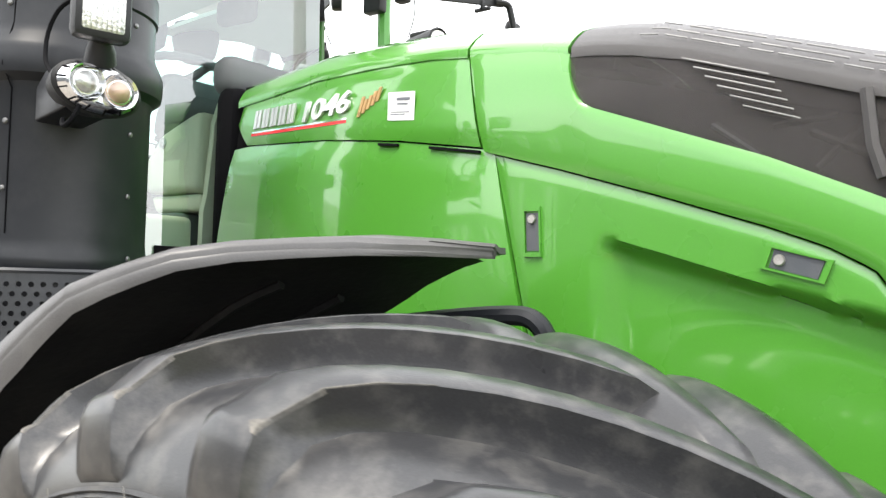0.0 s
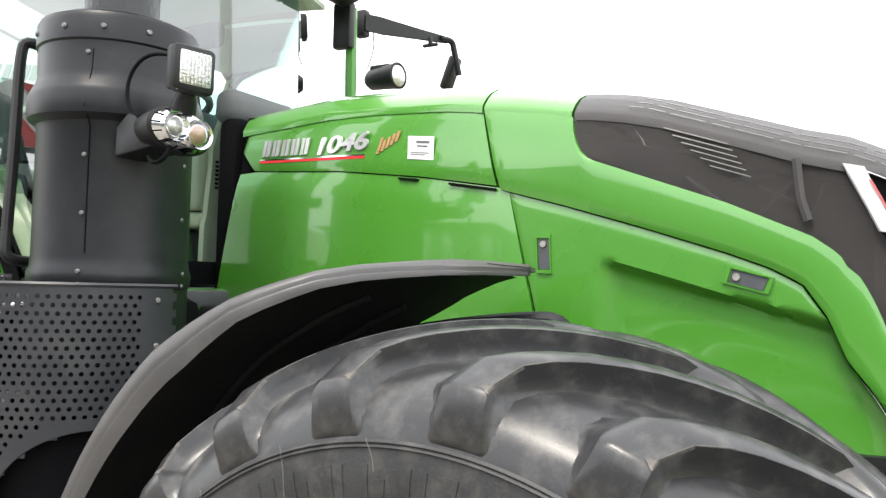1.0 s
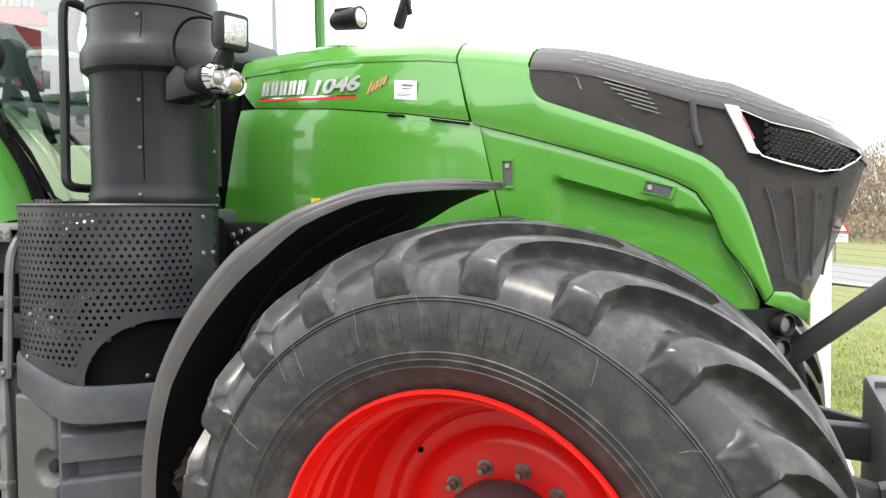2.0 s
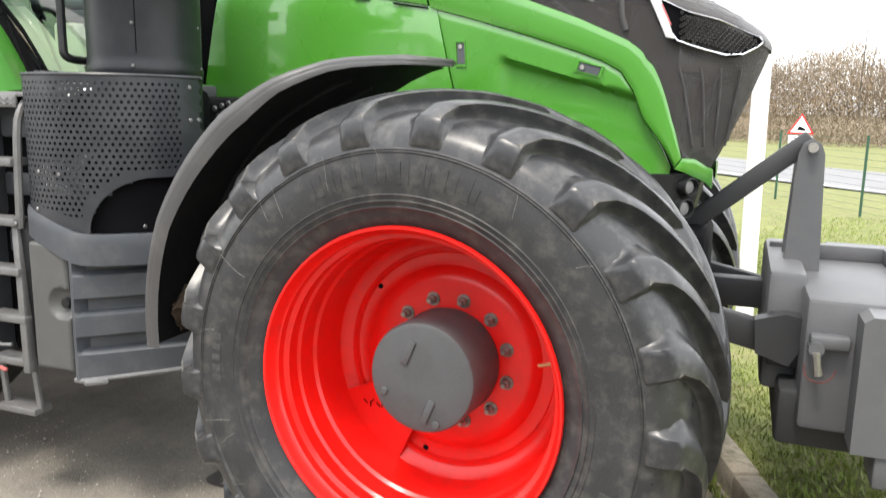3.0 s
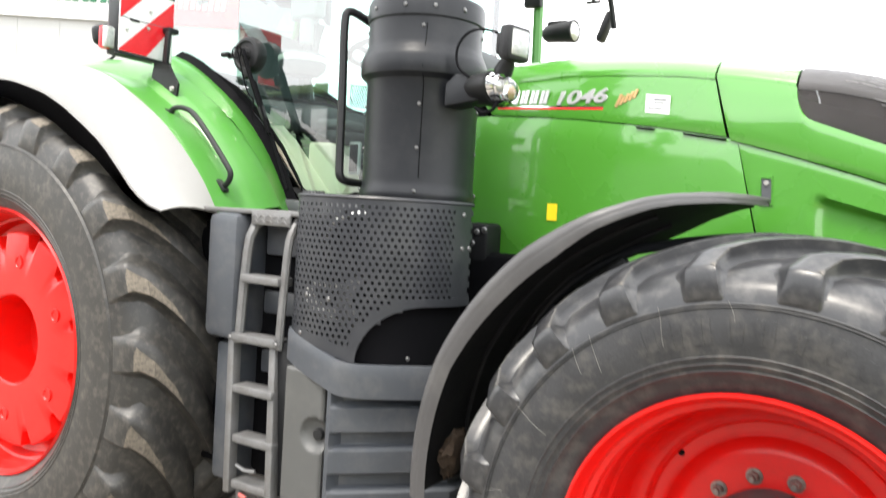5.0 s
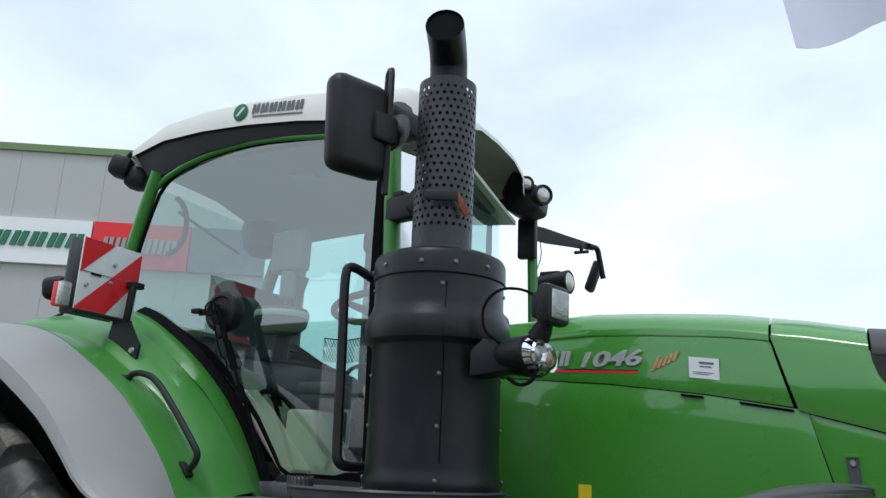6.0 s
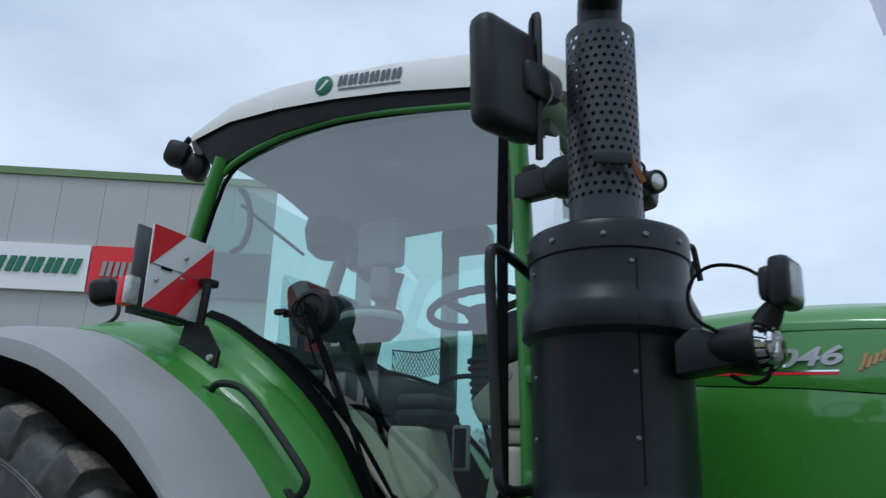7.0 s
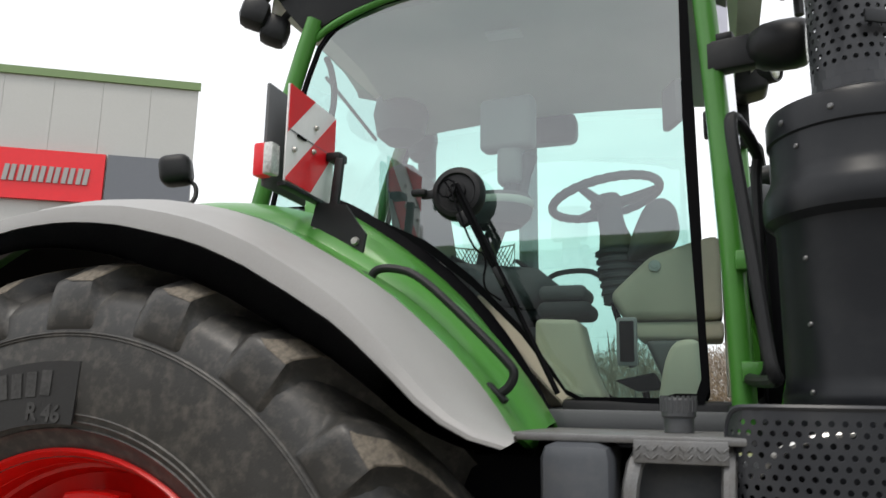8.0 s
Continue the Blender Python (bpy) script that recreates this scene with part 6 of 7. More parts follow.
roof = part("cab_roof", Build().sheet(rows, 0.02, lambda p: Vector((0, 0, -1))), WHITE, tractor, "white plastic cab roof with printed logo", angle=50)
part("headliner", Build().sheet([[Vector((x, y, 3.20 - 0.05 * abs((x + 2.35) / 0.8) ** 2 - 0.13 * max(0, (y - 1.2) / 0.66))) for y in np.linspace(0.84, 2 * MID - 0.84, 6)] for x in np.linspace(-3.1, -1.6, 9)], 0.02, lambda p: UP), HEADLINER, tractor, "pale cab headliner")
logo = part("logo_disc", Build().revolve([(0, 0.002), (0.040, 0.002), (0.043, 0)], Matrix.Translation((-2.54, 0.731, 3.366)) @ Matrix.Rotation(radians(90), 4, "X"), 28), GREEN_P, roof, "round green logo disc")
part("logo_swoosh", Build().prism([(-0.026, -0.018), (-0.012, -0.018), (0.026, 0.018), (0.012, 0.022)], Matrix.Translation((-2.54, 0.7285, 3.366)) @ Matrix.Rotation(radians(90), 4, "X"), 0.001), WHITE_P, logo)
for k in range(6):
    m = Matrix.Translation((-2.474 + 0.0495 * k, 0.7305, 3.348 - 0.0048 * k)) @ Matrix.Rotation(radians(90), 4, "X")
    part("logo_block", Build().prism([(0, 0), (0.017, 0), (0.026, 0.044), (0.009, 0.044)], m, 0.001), GREY_P, roof)
    part("logo_block", Build().prism([(0.023, 0), (0.040, 0), (0.049, 0.044), (0.032, 0.044)], m, 0.001), GREY_P, roof)
part("logo_line", Build().prism([(0, 0), (0.285, -0.029), (0.285, -0.022), (0, 0.007)], Matrix.Translation((-2.468, 0.7305, 3.330)) @ Matrix.Rotation(radians(90), 4, "X"), 0.001), GREY_P, roof)
# rear roof lamps, front roof lamps
for k, (x, y, z) in enumerate(((-3.365, 0.80, 3.235), (-3.31, 0.86, 3.185))):
    l = part("roof_lamp", Build().box((x, y, z), (0.11, 0.11, 0.115), 0.032, Matrix.Rotation(radians(30), 4, "Z") @ Matrix.Rotation(radians(15), 4, "Y")), PLASTIC, tractor, "small black roof work lamp")
    part("lamp_stalk", Build().tube([(x + 0.02, y, z + 0.03), (x + 0.06, y, z + 0.07)], 0.014, 8), PLASTIC, l)
l = part("roof_lamp", Build().slab([(-1.664, 3.213), (-1.604, 3.326), (-1.447, 3.205), (-1.463, 3.09), (-1.563, 3.068), (-1.65, 3.12)], 1.74, 1.90, 0.022), PLASTIC, tractor, "angular black twin roof work lamp")
for c, d, r in (((-1.525, 1.735, 3.228), (0.62, -0.78, 0.0), 0.034), ((-1.450, 1.765, 3.17), (0.80, -0.58, -0.1), 0.046)):
    m = lamp_frame(c, d)
    part("lamp_tube", Build().revolve([(r * 0.9, 0.028), (r * 1.1, 0.028), (r * 1.18, 0.015), (r * 1.2, -0.06)], m, 24), PLASTIC, l)
    part("lens", Build().revolve([(0, 0.030), (r * 0.6, 0.027), (r * 0.95, 0.018)], m, 24), LENS, l)
part("lamp_bracket", Build().box((-1.585, 1.93, 3.0), (0.10, 0.05, 0.22), 0.012), PLASTIC, l)
LA = Matrix.Rotation(radians(-12), 4, "Z")
part("lamp_arm", Build().box((-1.61, 0.727, 2.80), (0.22, 0.06, 0.10), 0.012, LA).box((-1.665, 0.745, 2.86), (0.06, 0.05, 0.03), 0.008, LA), PLASTIC, tractor, "black lamp bracket on the cab pillar")
m = lamp_frame((-1.475, 0.70, 2.80), (0.975, -0.20, -0.06))
l = part("pillar_lamp", Build().revolve([(0, -0.13), (0.03, -0.128), (0.052, -0.115), (0.068, -0.085), (0.074, -0.04), (0.074, 0.0), (0.070, 0.022), (0.066, 0.03), (0.060, 0.034)], m, 28), PLASTIC, tractor, "round black work lamp on the cab pillar")
part("lens", Build().revolve([(0, 0.046), (0.04, 0.042), (0.066, 0.028)], m, 24), LENS, l)
# far pillar with lamp and mirror, seen over the hood
part("far_pillar", Build().tube([(-1.55, 1.98, 1.75), (-1.58, 1.98, 3.10)], 0.028, 8), GREEN_IN, tractor, "green far cab pillar")
m = lamp_frame((-1.445, 2.202, 2.817), (0.97, -0.12, 0.0))
l = part("work_lamp", Build().revolve([(0, -0.20), (0.035, -0.195), (0.052, -0.17), (0.056, -0.10), (0.062, -0.03), (0.066, 0.0), (0.058, 0.006)], m, 24).box(m @ Vector((0, 0.05, -0.11)), (0.12, 0.05, 0.035), 0.01), PLASTIC, tractor, "round black work lamp beside the windscreen")
part("lens", Build().revolve([(0, 0.016), (0.035, 0.012), (0.055, 0.0)], m, 24), LENS, l)
ARM_A, ARM_B, ARM_C = Vector((-1.644, 2.232, 3.119)), Vector((-1.442, 2.745, 3.149)), Vector((-1.422, 2.799, 2.966))
arm = part("mirror_arm", Build().sheet([[ARM_A.lerp(ARM_B, q) + UP * w, ARM_A.lerp(ARM_B, q) - UP * w] for q, w in ((-0.05, 0.042), (0.1, 0.044), (0.5, 0.030), (0.9, 0.018))], 0.03, lambda p: Vector((0, 1, 0))), PLASTIC, tractor, "black tapered mirror arm")
part("mirror_tube", Build().tube(smooth([ARM_A.lerp(ARM_B, 0.85), ARM_B, ARM_B.lerp(ARM_C, 0.25), ARM_C], 2), 0.017, 8), PLASTIC, arm)
part("arm_hook", Build().box(ARM_A.lerp(ARM_B, 0.72) - UP * 0.05, (0.09, 0.02, 0.018), 0.005).box(ARM_A.lerp(ARM_B, 0.72) - UP * 0.03, (0.02, 0.02, 0.05), 0.004), PLASTIC, arm)
part("arm_joint", Build().box(ARM_A - Vector((0.05, 0, 0)), (0.07, 0.06, 0.14), 0.015), PLASTIC, arm)
part("mirror_head", Build().box(Vector((-1.499, 2.824, 3.020)) + Vector((0.01, 0, -0.03)), (0.05, 0.10, 0.20), 0.022, Matrix.Rotation(radians(20), 4, "Y")), PLASTIC, arm)
part("aerial_wire", Build().tube(smooth([ARM_A + Vector((0.02, 0, -0.05)), ARM_A + Vector((0.03, 0, -0.14)), ARM_A + Vector((-0.01, 0, -0.24))], 2), 0.003, 5), BLACK, arm)
# near mirror
mir = part("wing_mirror", Build().box((-1.572, 0.27, 2.94), (0.095, 0.235, 0.345), 0.045, Matrix.Rotation(radians(-18), 4, "Z") @ Matrix.Rotation(radians(3), 4, "X"), 3), PLASTIC, tractor, "large black wing mirror housing")
part("mirror_clamp", Build().box((-1.525, 0.345, 2.95), (0.09, 0.11, 0.11), 0.02, Matrix.Rotation(radians(-18), 4, "Z")), PLASTIC, mir)
part("mirror_tube", Build().tube(smooth([(-1.50, 0.36, 2.72), (-1.50, 0.36, 3.16), (-1.51, 0.37, 3.20), (-1.53, 0.38, 3.17), (-1.53, 0.38, 2.78)], 1), 0.012, 8), PLASTIC, mir)
part("mirror_bracket", Build().box((-1.60, 0.50, 3.08), (0.10, 0.34, 0.10), 0.03, Matrix.Rotation(radians(-15), 4, "Z")), PLASTIC, mir)
part("mirror_bracket", Build().tube(smooth([(-1.53, 0.40, 2.95), (-1.55, 0.48, 3.0), (-1.62, 0.62, 3.14)], 1), [0.05] + [0.055] * 4 + [0.06], 12), PLASTIC, mir)
part("grab_rail", Build().tube(smooth([(-1.60, 0.60, 2.44), (-1.625, 0.52, 2.47), (-1.665, 0.43, 2.505), (-1.675, 0.415, 2.47), (-1.648, 0.395, 2.2), (-1.62, 0.365, 1.88), (-1.612, 0.362, 1.84), (-1.60, 0.40, 1.825), (-1.63, 0.60, 1.83), (-1.65, 0.70, 1.84)], 2), 0.0165, 10), PLASTIC, tractor, "black tubular entry grab rail")
part("grab_rail", Build().tube(smooth([(-1.60, 0.60, 2.44), (-1.608, 0.62, 2.38), (-1.607, 0.62, 2.15), (-1.60, 0.62, 1.87), (-1.615, 0.67, 1.84)], 2), 0.015, 10), PLASTIC, tractor, "black tubular rail beside the cab door")
for z in (2.17, 1.86):
    part("pillar_lug", Build().box((-1.635, 0.715, z), (0.07, 0.05, 0.055), 0.006), GREEN_IN, tractor)
# wiper with motor on the side window
WX, WZ = -2.50, 2.43
wm_ = Matrix.Translation((WX, 0.71, WZ)) @ Matrix.Rotation(radians(90), 4, "X")
wp = part("wiper", Build().revolve([(0, 0.012), (0.03, 0.012), (0.034, 0.004), (0.060, 0.002), (0.066, 0.010), (0.080, 0.006), (0.088, -0.006), (0.090, -0.03), (0.082, -0.055), (0, -0.058)], wm_, 36), PLASTIC, tractor, "black window wiper with round motor cover")
part("spindle", Build().revolve([(0, 0.034), (0.012, 0.032), (0.018, 0.02), (0.02, 0.0)], wm_, 16), PLASTIC, wp)
part("nozzle", Build().box((WX - 0.125, 0.70, WZ + 0.005), (0.05, 0.03, 0.022), 0.006).box((WX - 0.095, 0.71, WZ), (0.05, 0.012, 0.03), 0.004), PLASTIC, wp)
for dx, dy in ((-0.006, 0.0), (0.010, -0.006)):
    part("wiper_arm", Build().tube([(WX + dx, 0.685 + dy, WZ + 0.02), (WX + 0.05 + dx, 0.68 + dy, WZ - 0.08), (WX + 0.13 + dx, 0.68 + dy, WZ - 0.24), (WX + 0.20 + dx, 0.68 + dy, WZ - 0.38)], 0.0075, 6), BLACK, wp)
part("wiper_joint", Build().box((WX + 0.03, 0.69, WZ - 0.095), (0.05, 0.03, 0.035), 0.008, Matrix.Rotation(radians(60), 4, "Y")), PLASTIC, wp)
part("wiper_joint", Build().box((WX + 0.155, 0.682, WZ - 0.285), (0.07, 0.026, 0.028), 0.006, Matrix.Rotation(radians(62), 4, "Y")), PLASTIC, wp)
part("wiper_blade", Build().tube([(WX + 0.07, 0.70, WZ - 0.13), (WX + 0.20, 0.695, WZ - 0.38), (WX + 0.325, 0.69, WZ - 0.635)], 0.009, 6), BLACK, wp)
part("wiper_hose", Build().tube(smooth([(WX - 0.03, 0.675, WZ + 0.03), (WX + 0.0, 0.66, WZ - 0.01), (WX + 0.07, 0.66, WZ - 0.20), (WX + 0.12, 0.66, WZ - 0.22), (WX + 0.10, 0.66, WZ - 0.32), (WX + 0.16, 0.67, WZ - 0.36)], 2), 0.0035, 5), BLACK, wp)
part("wiper_hose", Build().tube([(WX - 0.02 + 0.03 * math.cos(k * 0.7), 0.668, WZ + 0.005 + 0.03 * math.sin(k * 0.7)) for k in range(10)], 0.0035, 5), BLACK, wp)

# ---- inside the cab ----
part("firewall_cover", Build().box((-1.535, 1.34, 2.03), (0.11, 0.40, 0.76), 0.05), BLACK, tractor, "black cover between hood and cab")
part("dash_hump", Build().box((-1.56, 1.34, 2.45), (0.12, 0.40, 0.14), 0.05, None, 3), CABGREY, tractor)
part("cowl_corner", Build().box((-1.53, 1.03, 1.70), (0.10, 0.22, 0.11), 0.02), GREEN_IN, tractor, "green corner panel under the windscreen")
part("windscreen_border", Build().box((-1.594, MID, 1.812), (0.010, 2 * MID - 1.90, 0.085), 0.003), BLACK, tractor, "black printed border of the windscreen")
flank = [(1.179, 1.80), (1.181, 1.99), (1.193, 2.04), (1.211, 2.233), (1.213, 2.30), (1.243, 2.393), (1.266, 2.447)]
flank = flank + [(2 * MID - y, z) for y, z in reversed(flank)]
fl_panel = part("cowl_flank", Build().prism(flank, Matrix(((0, 0, 1, -1.695), (1, 0, 0, 0), (0, 1, 0, 0), (0, 0, 0, 1))), 0.025), CREAM, tractor, "cream moulded panel behind the windscreen")
for k in range(7):
    part("vent_slot", Build().box((-1.669, 1.237, 2.150 + 0.017 * k), (0.004, 0.016, 0.010), 0.001), BLACK, fl_panel)
for k in range(4):
    part("vent_slot", Build().box((-1.669, 1.262, 2.375 + 0.013 * k), (0.004, 0.022, 0.007), 0.001), BLACK, fl_panel)
part("cab_sill", Build().box((-1.90, 0.80, 1.71), (0.56, 0.06, 0.14), 0.015), PLASTIC, tractor, "black door sill")
part("cab_floor", Build().box((-2.35, MID, 1.72), (1.75, 1.15, 0.06), 0.01), CABGREY, tractor, "dark cab floor")
part("cab_rear_wall", Build().box((-3.12, MID, 2.15), (0.08, 1.0, 0.60), 0.02), CABGREY, tractor, "dark lower rear cab wall")
seat = part("driver_seat", Build().box((-2.56, 1.28, 2.19), (0.56, 0.50, 0.15), 0.06, Matrix.Rotation(radians(6), 4, "Y"), 4), SEAT, tractor, "grey upholstered driver seat with bellows base")
part("backrest", Build().box((-2.83, 1.30, 2.46), (0.13, 0.46, 0.44), 0.05, Matrix.Rotation(radians(-10), 4, "Y"), 4), SEAT, seat)
for k in range(4):
    part("bellows", Build().box((-2.42, 1.27, 2.075 - 0.075 * k), (0.26 + 0.02 * (k % 2), 0.36, 0.062), 0.028, None, 3), SEAT_D, seat)
for k in range(4):
    part("seat_pleat", Build().tube([(-2.74 + 0.12 * k, 1.04, 2.295 - 0.012 * k), (-2.74 + 0.12 * k, 1.28, 2.30 - 0.012 * k), (-2.74 + 0.12 * k, 1.50, 2.295 - 0.012 * k)], 0.008, 6), SEAT_D, seat)
tray = Matrix.Translation((-2.455, 1.06, 2.44)) @ Matrix.Diagonal((1.0, 0.95, 1.0, 1))
arm = part("armrest", Build().revolve([(0.0, -0.055), (0.085, -0.05), (0.118, -0.02), (0.125, 0.01), (0.126, 0.045), (0.118, 0.06), (0.0, 0.065)], tray, 36), CABGREY, seat, "round grey armrest console")
part("armrest_band", Build().revolve([(0.1265, 0.016), (0.129, 0.02), (0.129, 0.04), (0.1265, 0.044)], tray, 36), HEADLINER, arm)
part("joystick", Build().tube([(-2.36, 1.04, 2.49), (-2.345, 1.035, 2.57), (-2.33, 1.03, 2.64)], [0.018, 0.020, 0.030], 12), CABGREY, arm)
part("armrest_leg", Build().tube([(-2.46, 1.10, 2.42), (-2.52, 1.16, 2.32), (-2.55, 1.20, 2.24)], 0.035, 10), CABGREY, arm)
part("side_console", Build().box((-2.72, MID - 0.42, 2.02), (0.50, 0.20, 0.40), 0.05), CABGREY, tractor, "dark side console")
part("sill_trim", Build().sheet([[Vector((x, 0.84, z)), Vector((x + 0.035, 0.86, z + 0.025)), Vector((x + 0.05, 0.96, z + 0.02))] for x, z in ((-2.62, 2.19), (-2.53, 2.11), (-2.42, 2.02), (-2.30, 1.89), (-2.19, 1.775))], 0.012, lambda p: Vector((0, 0.3, -1))), BEIGE, tractor, "beige trim along the window sill")
part("floor_console", Build().slab([(-2.30, 2.045), (-2.155, 2.04), (-2.115, 1.868), (-2.062, 1.755), (-2.30, 1.755)], 0.955, 1.16, 0.02), BEIGE, tractor, "beige moulded floor console")
jump = part("side_cushion", Build().box((-2.215, 1.10, 2.138), (0.165, 0.20, 0.052), 0.022, None, 3), SEAT, tractor, "stacked grey cushions on the console")
part("lower_cushion", Build().box((-2.21, 1.10, 2.08), (0.185, 0.21, 0.058), 0.026, None, 3), SEAT_D, jump)
part("loop_handle", Build().tube(smooth([(-2.39, 1.5, 2.16), (-2.385, 1.5, 2.225), (-2.345, 1.5, 2.288), (-2.20, 1.5, 2.298), (-2.15, 1.5, 2.27)], 2), 0.011, 8), CABGREY, tractor, "grey tubular loop handle")
panel_b = part("switch_panel", Build().box((-1.998, 0.95, 1.965), (0.065, 0.02, 0.155), 0.008), CABPALE, tractor, "black switch panel in a pale frame")
part("switch_face", Build().box((-1.998, 0.938, 1.965), (0.045, 0.008, 0.13), 0.004), BLACK, panel_b)
part("rear_handle", Build().tube(smooth([(-3.14, 0.98, 3.10), (-3.15, 1.045, 3.08), (-3.15, 1.085, 2.98), (-3.15, 1.05, 2.85), (-3.14, 0.97, 2.80)], 2), 0.014, 8), CABGREY, tractor, "grey loop handle at the rear window")
for y, z, r in ((1.58, 3.02, 0.13), (1.86, 2.99, 0.08)):
    part("ceiling_pod", Build().revolve([(0.0, -r * 0.75), (r * 0.5, -r * 0.66), (r * 0.85, -r * 0.35), (r, 0.05), (r * 0.9, 0.12)], Matrix.Translation((-3.06, y, z)), 28), CABGREY, tractor, "dark rounded ceiling pod")
part("rear_rod", Build().tube([(-3.16, 1.02, 3.04), (-3.15, 1.22, 2.99), (-3.14, 1.48, 2.93)], 0.008, 6), CABGREY, tractor)
part("ceiling_lamp", Build().box((-2.45, 1.12, 3.172), (0.14, 0.07, 0.012), 0.004), WHITE_P, tractor, "small cab ceiling lamp")
part("roof_console", Build().box((-2.42, 1.88, 3.04), (0.26, 0.14, 0.14), 0.04, None, 3), CABGREY, tractor)
col = part("steering_column", Build().tube([(-2.03, MID, 2.14), (-2.05, MID, 2.30), (-2.075, MID, 2.42), (-2.095, MID, 2.52)], [0.085, 0.08, 0.05, 0.045], 18), CABGREY, tractor, "dark grey steering column with beige cowl")
for k in range(6):
    part("bellows", Build().revolve([(0.075, -0.014), (0.092, -0.006), (0.092, 0.006), (0.075, 0.014)], Matrix.Translation((-2.032 - 0.004 * k, MID, 2.17 + 0.03 * k)), 22), CABGREY, col)
part("column_cowl", Build().slab([(-2.079, 2.149), (-2.035, 2.062), (-1.70, 2.057), (-1.70, 2.35), (-1.77, 2.335), (-1.934, 2.285)], 1.17, 1.47, 0.028), BEIGE, col, "beige moulded column cowl")
part("cowl_base", Build().slab([(-2.02, 2.052), (-1.70, 2.052), (-1.70, 1.99), (-1.985, 1.99)], 1.19, 1.45, 0.015), BEIGE, col)
part("footwell", Build().slab([(-1.96, 1.985), (-1.80, 1.985), (-1.80, 1.755), (-1.86, 1.755)], 1.15, 1.49, 0.02), CABGREY, col)
part("instrument_pod", Build().slab([(-2.02, 2.27), (-1.996, 2.37), (-1.945, 2.48), (-1.885, 2.508), (-1.832, 2.455), (-1.845, 2.37), (-1.915, 2.315)], 1.17, 1.47, 0.035), CABGREY, col)
part("key_lock", Build().revolve([(0, 0.008), (0.009, 0.008), (0.010, 0.004), (0.020, 0.004), (0.022, 0.0)], Matrix.Translation((-1.918, 1.168, 2.245)) @ Matrix.Rotation(radians(90), 4, "X"), 20), STEEL, col)
part("column_strut", Build().tube([(-2.085, 1.30, 2.16), (-2.015, 1.30, 1.90)], 0.012, 8), BLACK, col)
part("pedal", Build().slab([(-2.054, 1.845), (-1.924, 1.873), (-1.899, 1.818), (-1.981, 1.81)], 1.06, 1.16, 0.008), BLACK, col)
part("pedal", Build().tube(smooth([(-1.96, 1.12, 1.81), (-1.95, 1.12, 1.77), (-1.87, 1.12, 1.76)], 1), 0.012, 8), BLACK, col)
wm = Matrix.Translation((-2.10, MID, 2.54)) @ Matrix.Rotation(radians(-12), 4, "Y") @ Matrix.Rotation(radians(-4), 4, "X")
part("steering_wheel", Build().tube([wm @ Vector((0.205 * math.cos(6.2832 * k / 60), 0.205 * math.sin(6.2832 * k / 60), 0.0025 * (k % 2))) for k in range(61)], 0.017, 10, caps=False), CABGREY, col, "dark steering wheel with finger ribs")
part("wheel_hub", Build().revolve([(0, 0.01), (0.05, 0.004), (0.065, -0.02), (0.05, -0.05)], wm, 20), CABGREY, col)
for a in (10, 130, 250):
    part("wheel_spoke", Build().tube([wm @ Vector((0, 0, -0.03)), wm @ Vector((0.1 * math.cos(radians(a)), 0.1 * math.sin(radians(a)), -0.02)), wm @ Vector((0.2 * math.cos(radians(a)), 0.2 * math.sin(radians(a)), 0))], [0.024, 0.019, 0.014], 8), CABGREY, col)
mon = part("terminal", Build().box((-2.41, 1.03, 2.765), (0.205, 0.075, 0.20), 0.022, Matrix.Rotation(radians(-8), 4, "Z"), 3), CABPALE, tractor, "grey cab display terminal on an arm")
part("terminal_neck", Build().box((-2.40, 1.035, 2.61), (0.10, 0.07, 0.16), 0.03, None, 3), CABPALE, mon)
part("terminal_arm", Build().tube([(-2.39, 1.04, 2.56), (-2.40, 1.05, 2.50), (-2.43, 1.06, 2.46)], 0.035, 10), CABGREY, mon)
net = Build()
for k in range(17):
    for d in (1, -1):
        x0 = -2.97 + 0.02 * k
        x1 = x0 + d * 0.08
        q = [(min(max(x0 + (x1 - x0) * e, -2.97), -2.65), 2.12, 2.385 + 0.14 * e + 0.02 * abs((x0 + (x1 - x0) * e + 2.81) / 0.16)) for e in (0, 0.5, 1)]
        net.tube(q, 0.0022, 4)
net.tube([(-2.97 + 0.04 * k, 2.12, 2.525 + 0.02 * abs(k - 4) / 4) for k in range(9)], 0.004, 5)
part("side_net", net, BLACK, tractor, "black diamond mesh net by the far window")
part("passenger_seat", Build().box((-2.70, 1.86, 2.12), (0.34, 0.30, 0.12), 0.04, None, 3), SEAT, tractor, "dark folding passenger seat")
part("storage_box", Build().slab([(-1.91, 1.77), (-1.885, 1.90), (-1.862, 1.955), (-1.83, 1.972), (-1.775, 1.968), (-1.77, 1.77)], 0.93, 1.215, 0.022), CREAM, tractor, "beige moulded footwell box")
for x, y in ((-2.53, 1.93), (-3.04, 1.91)):
    part("inner_post", Build().tube([(x, y, 1.75), (x - 0.01, y, 3.15)], 0.045, 10), CABGREY, tractor)
part("inner_mirror", Build().box((-1.83, 0.95, 2.745), (0.03, 0.12, 0.15), 0.012, Matrix.Rotation(radians(25), 4, "Z")), CABGREY, tractor, "cab mirror behind glass")
part("sun_blind", Build().box((-1.68, MID, 3.10), (0.08, 0.85, 0.06), 0.02), CABGREY, tractor, "rolled cab sun blind")

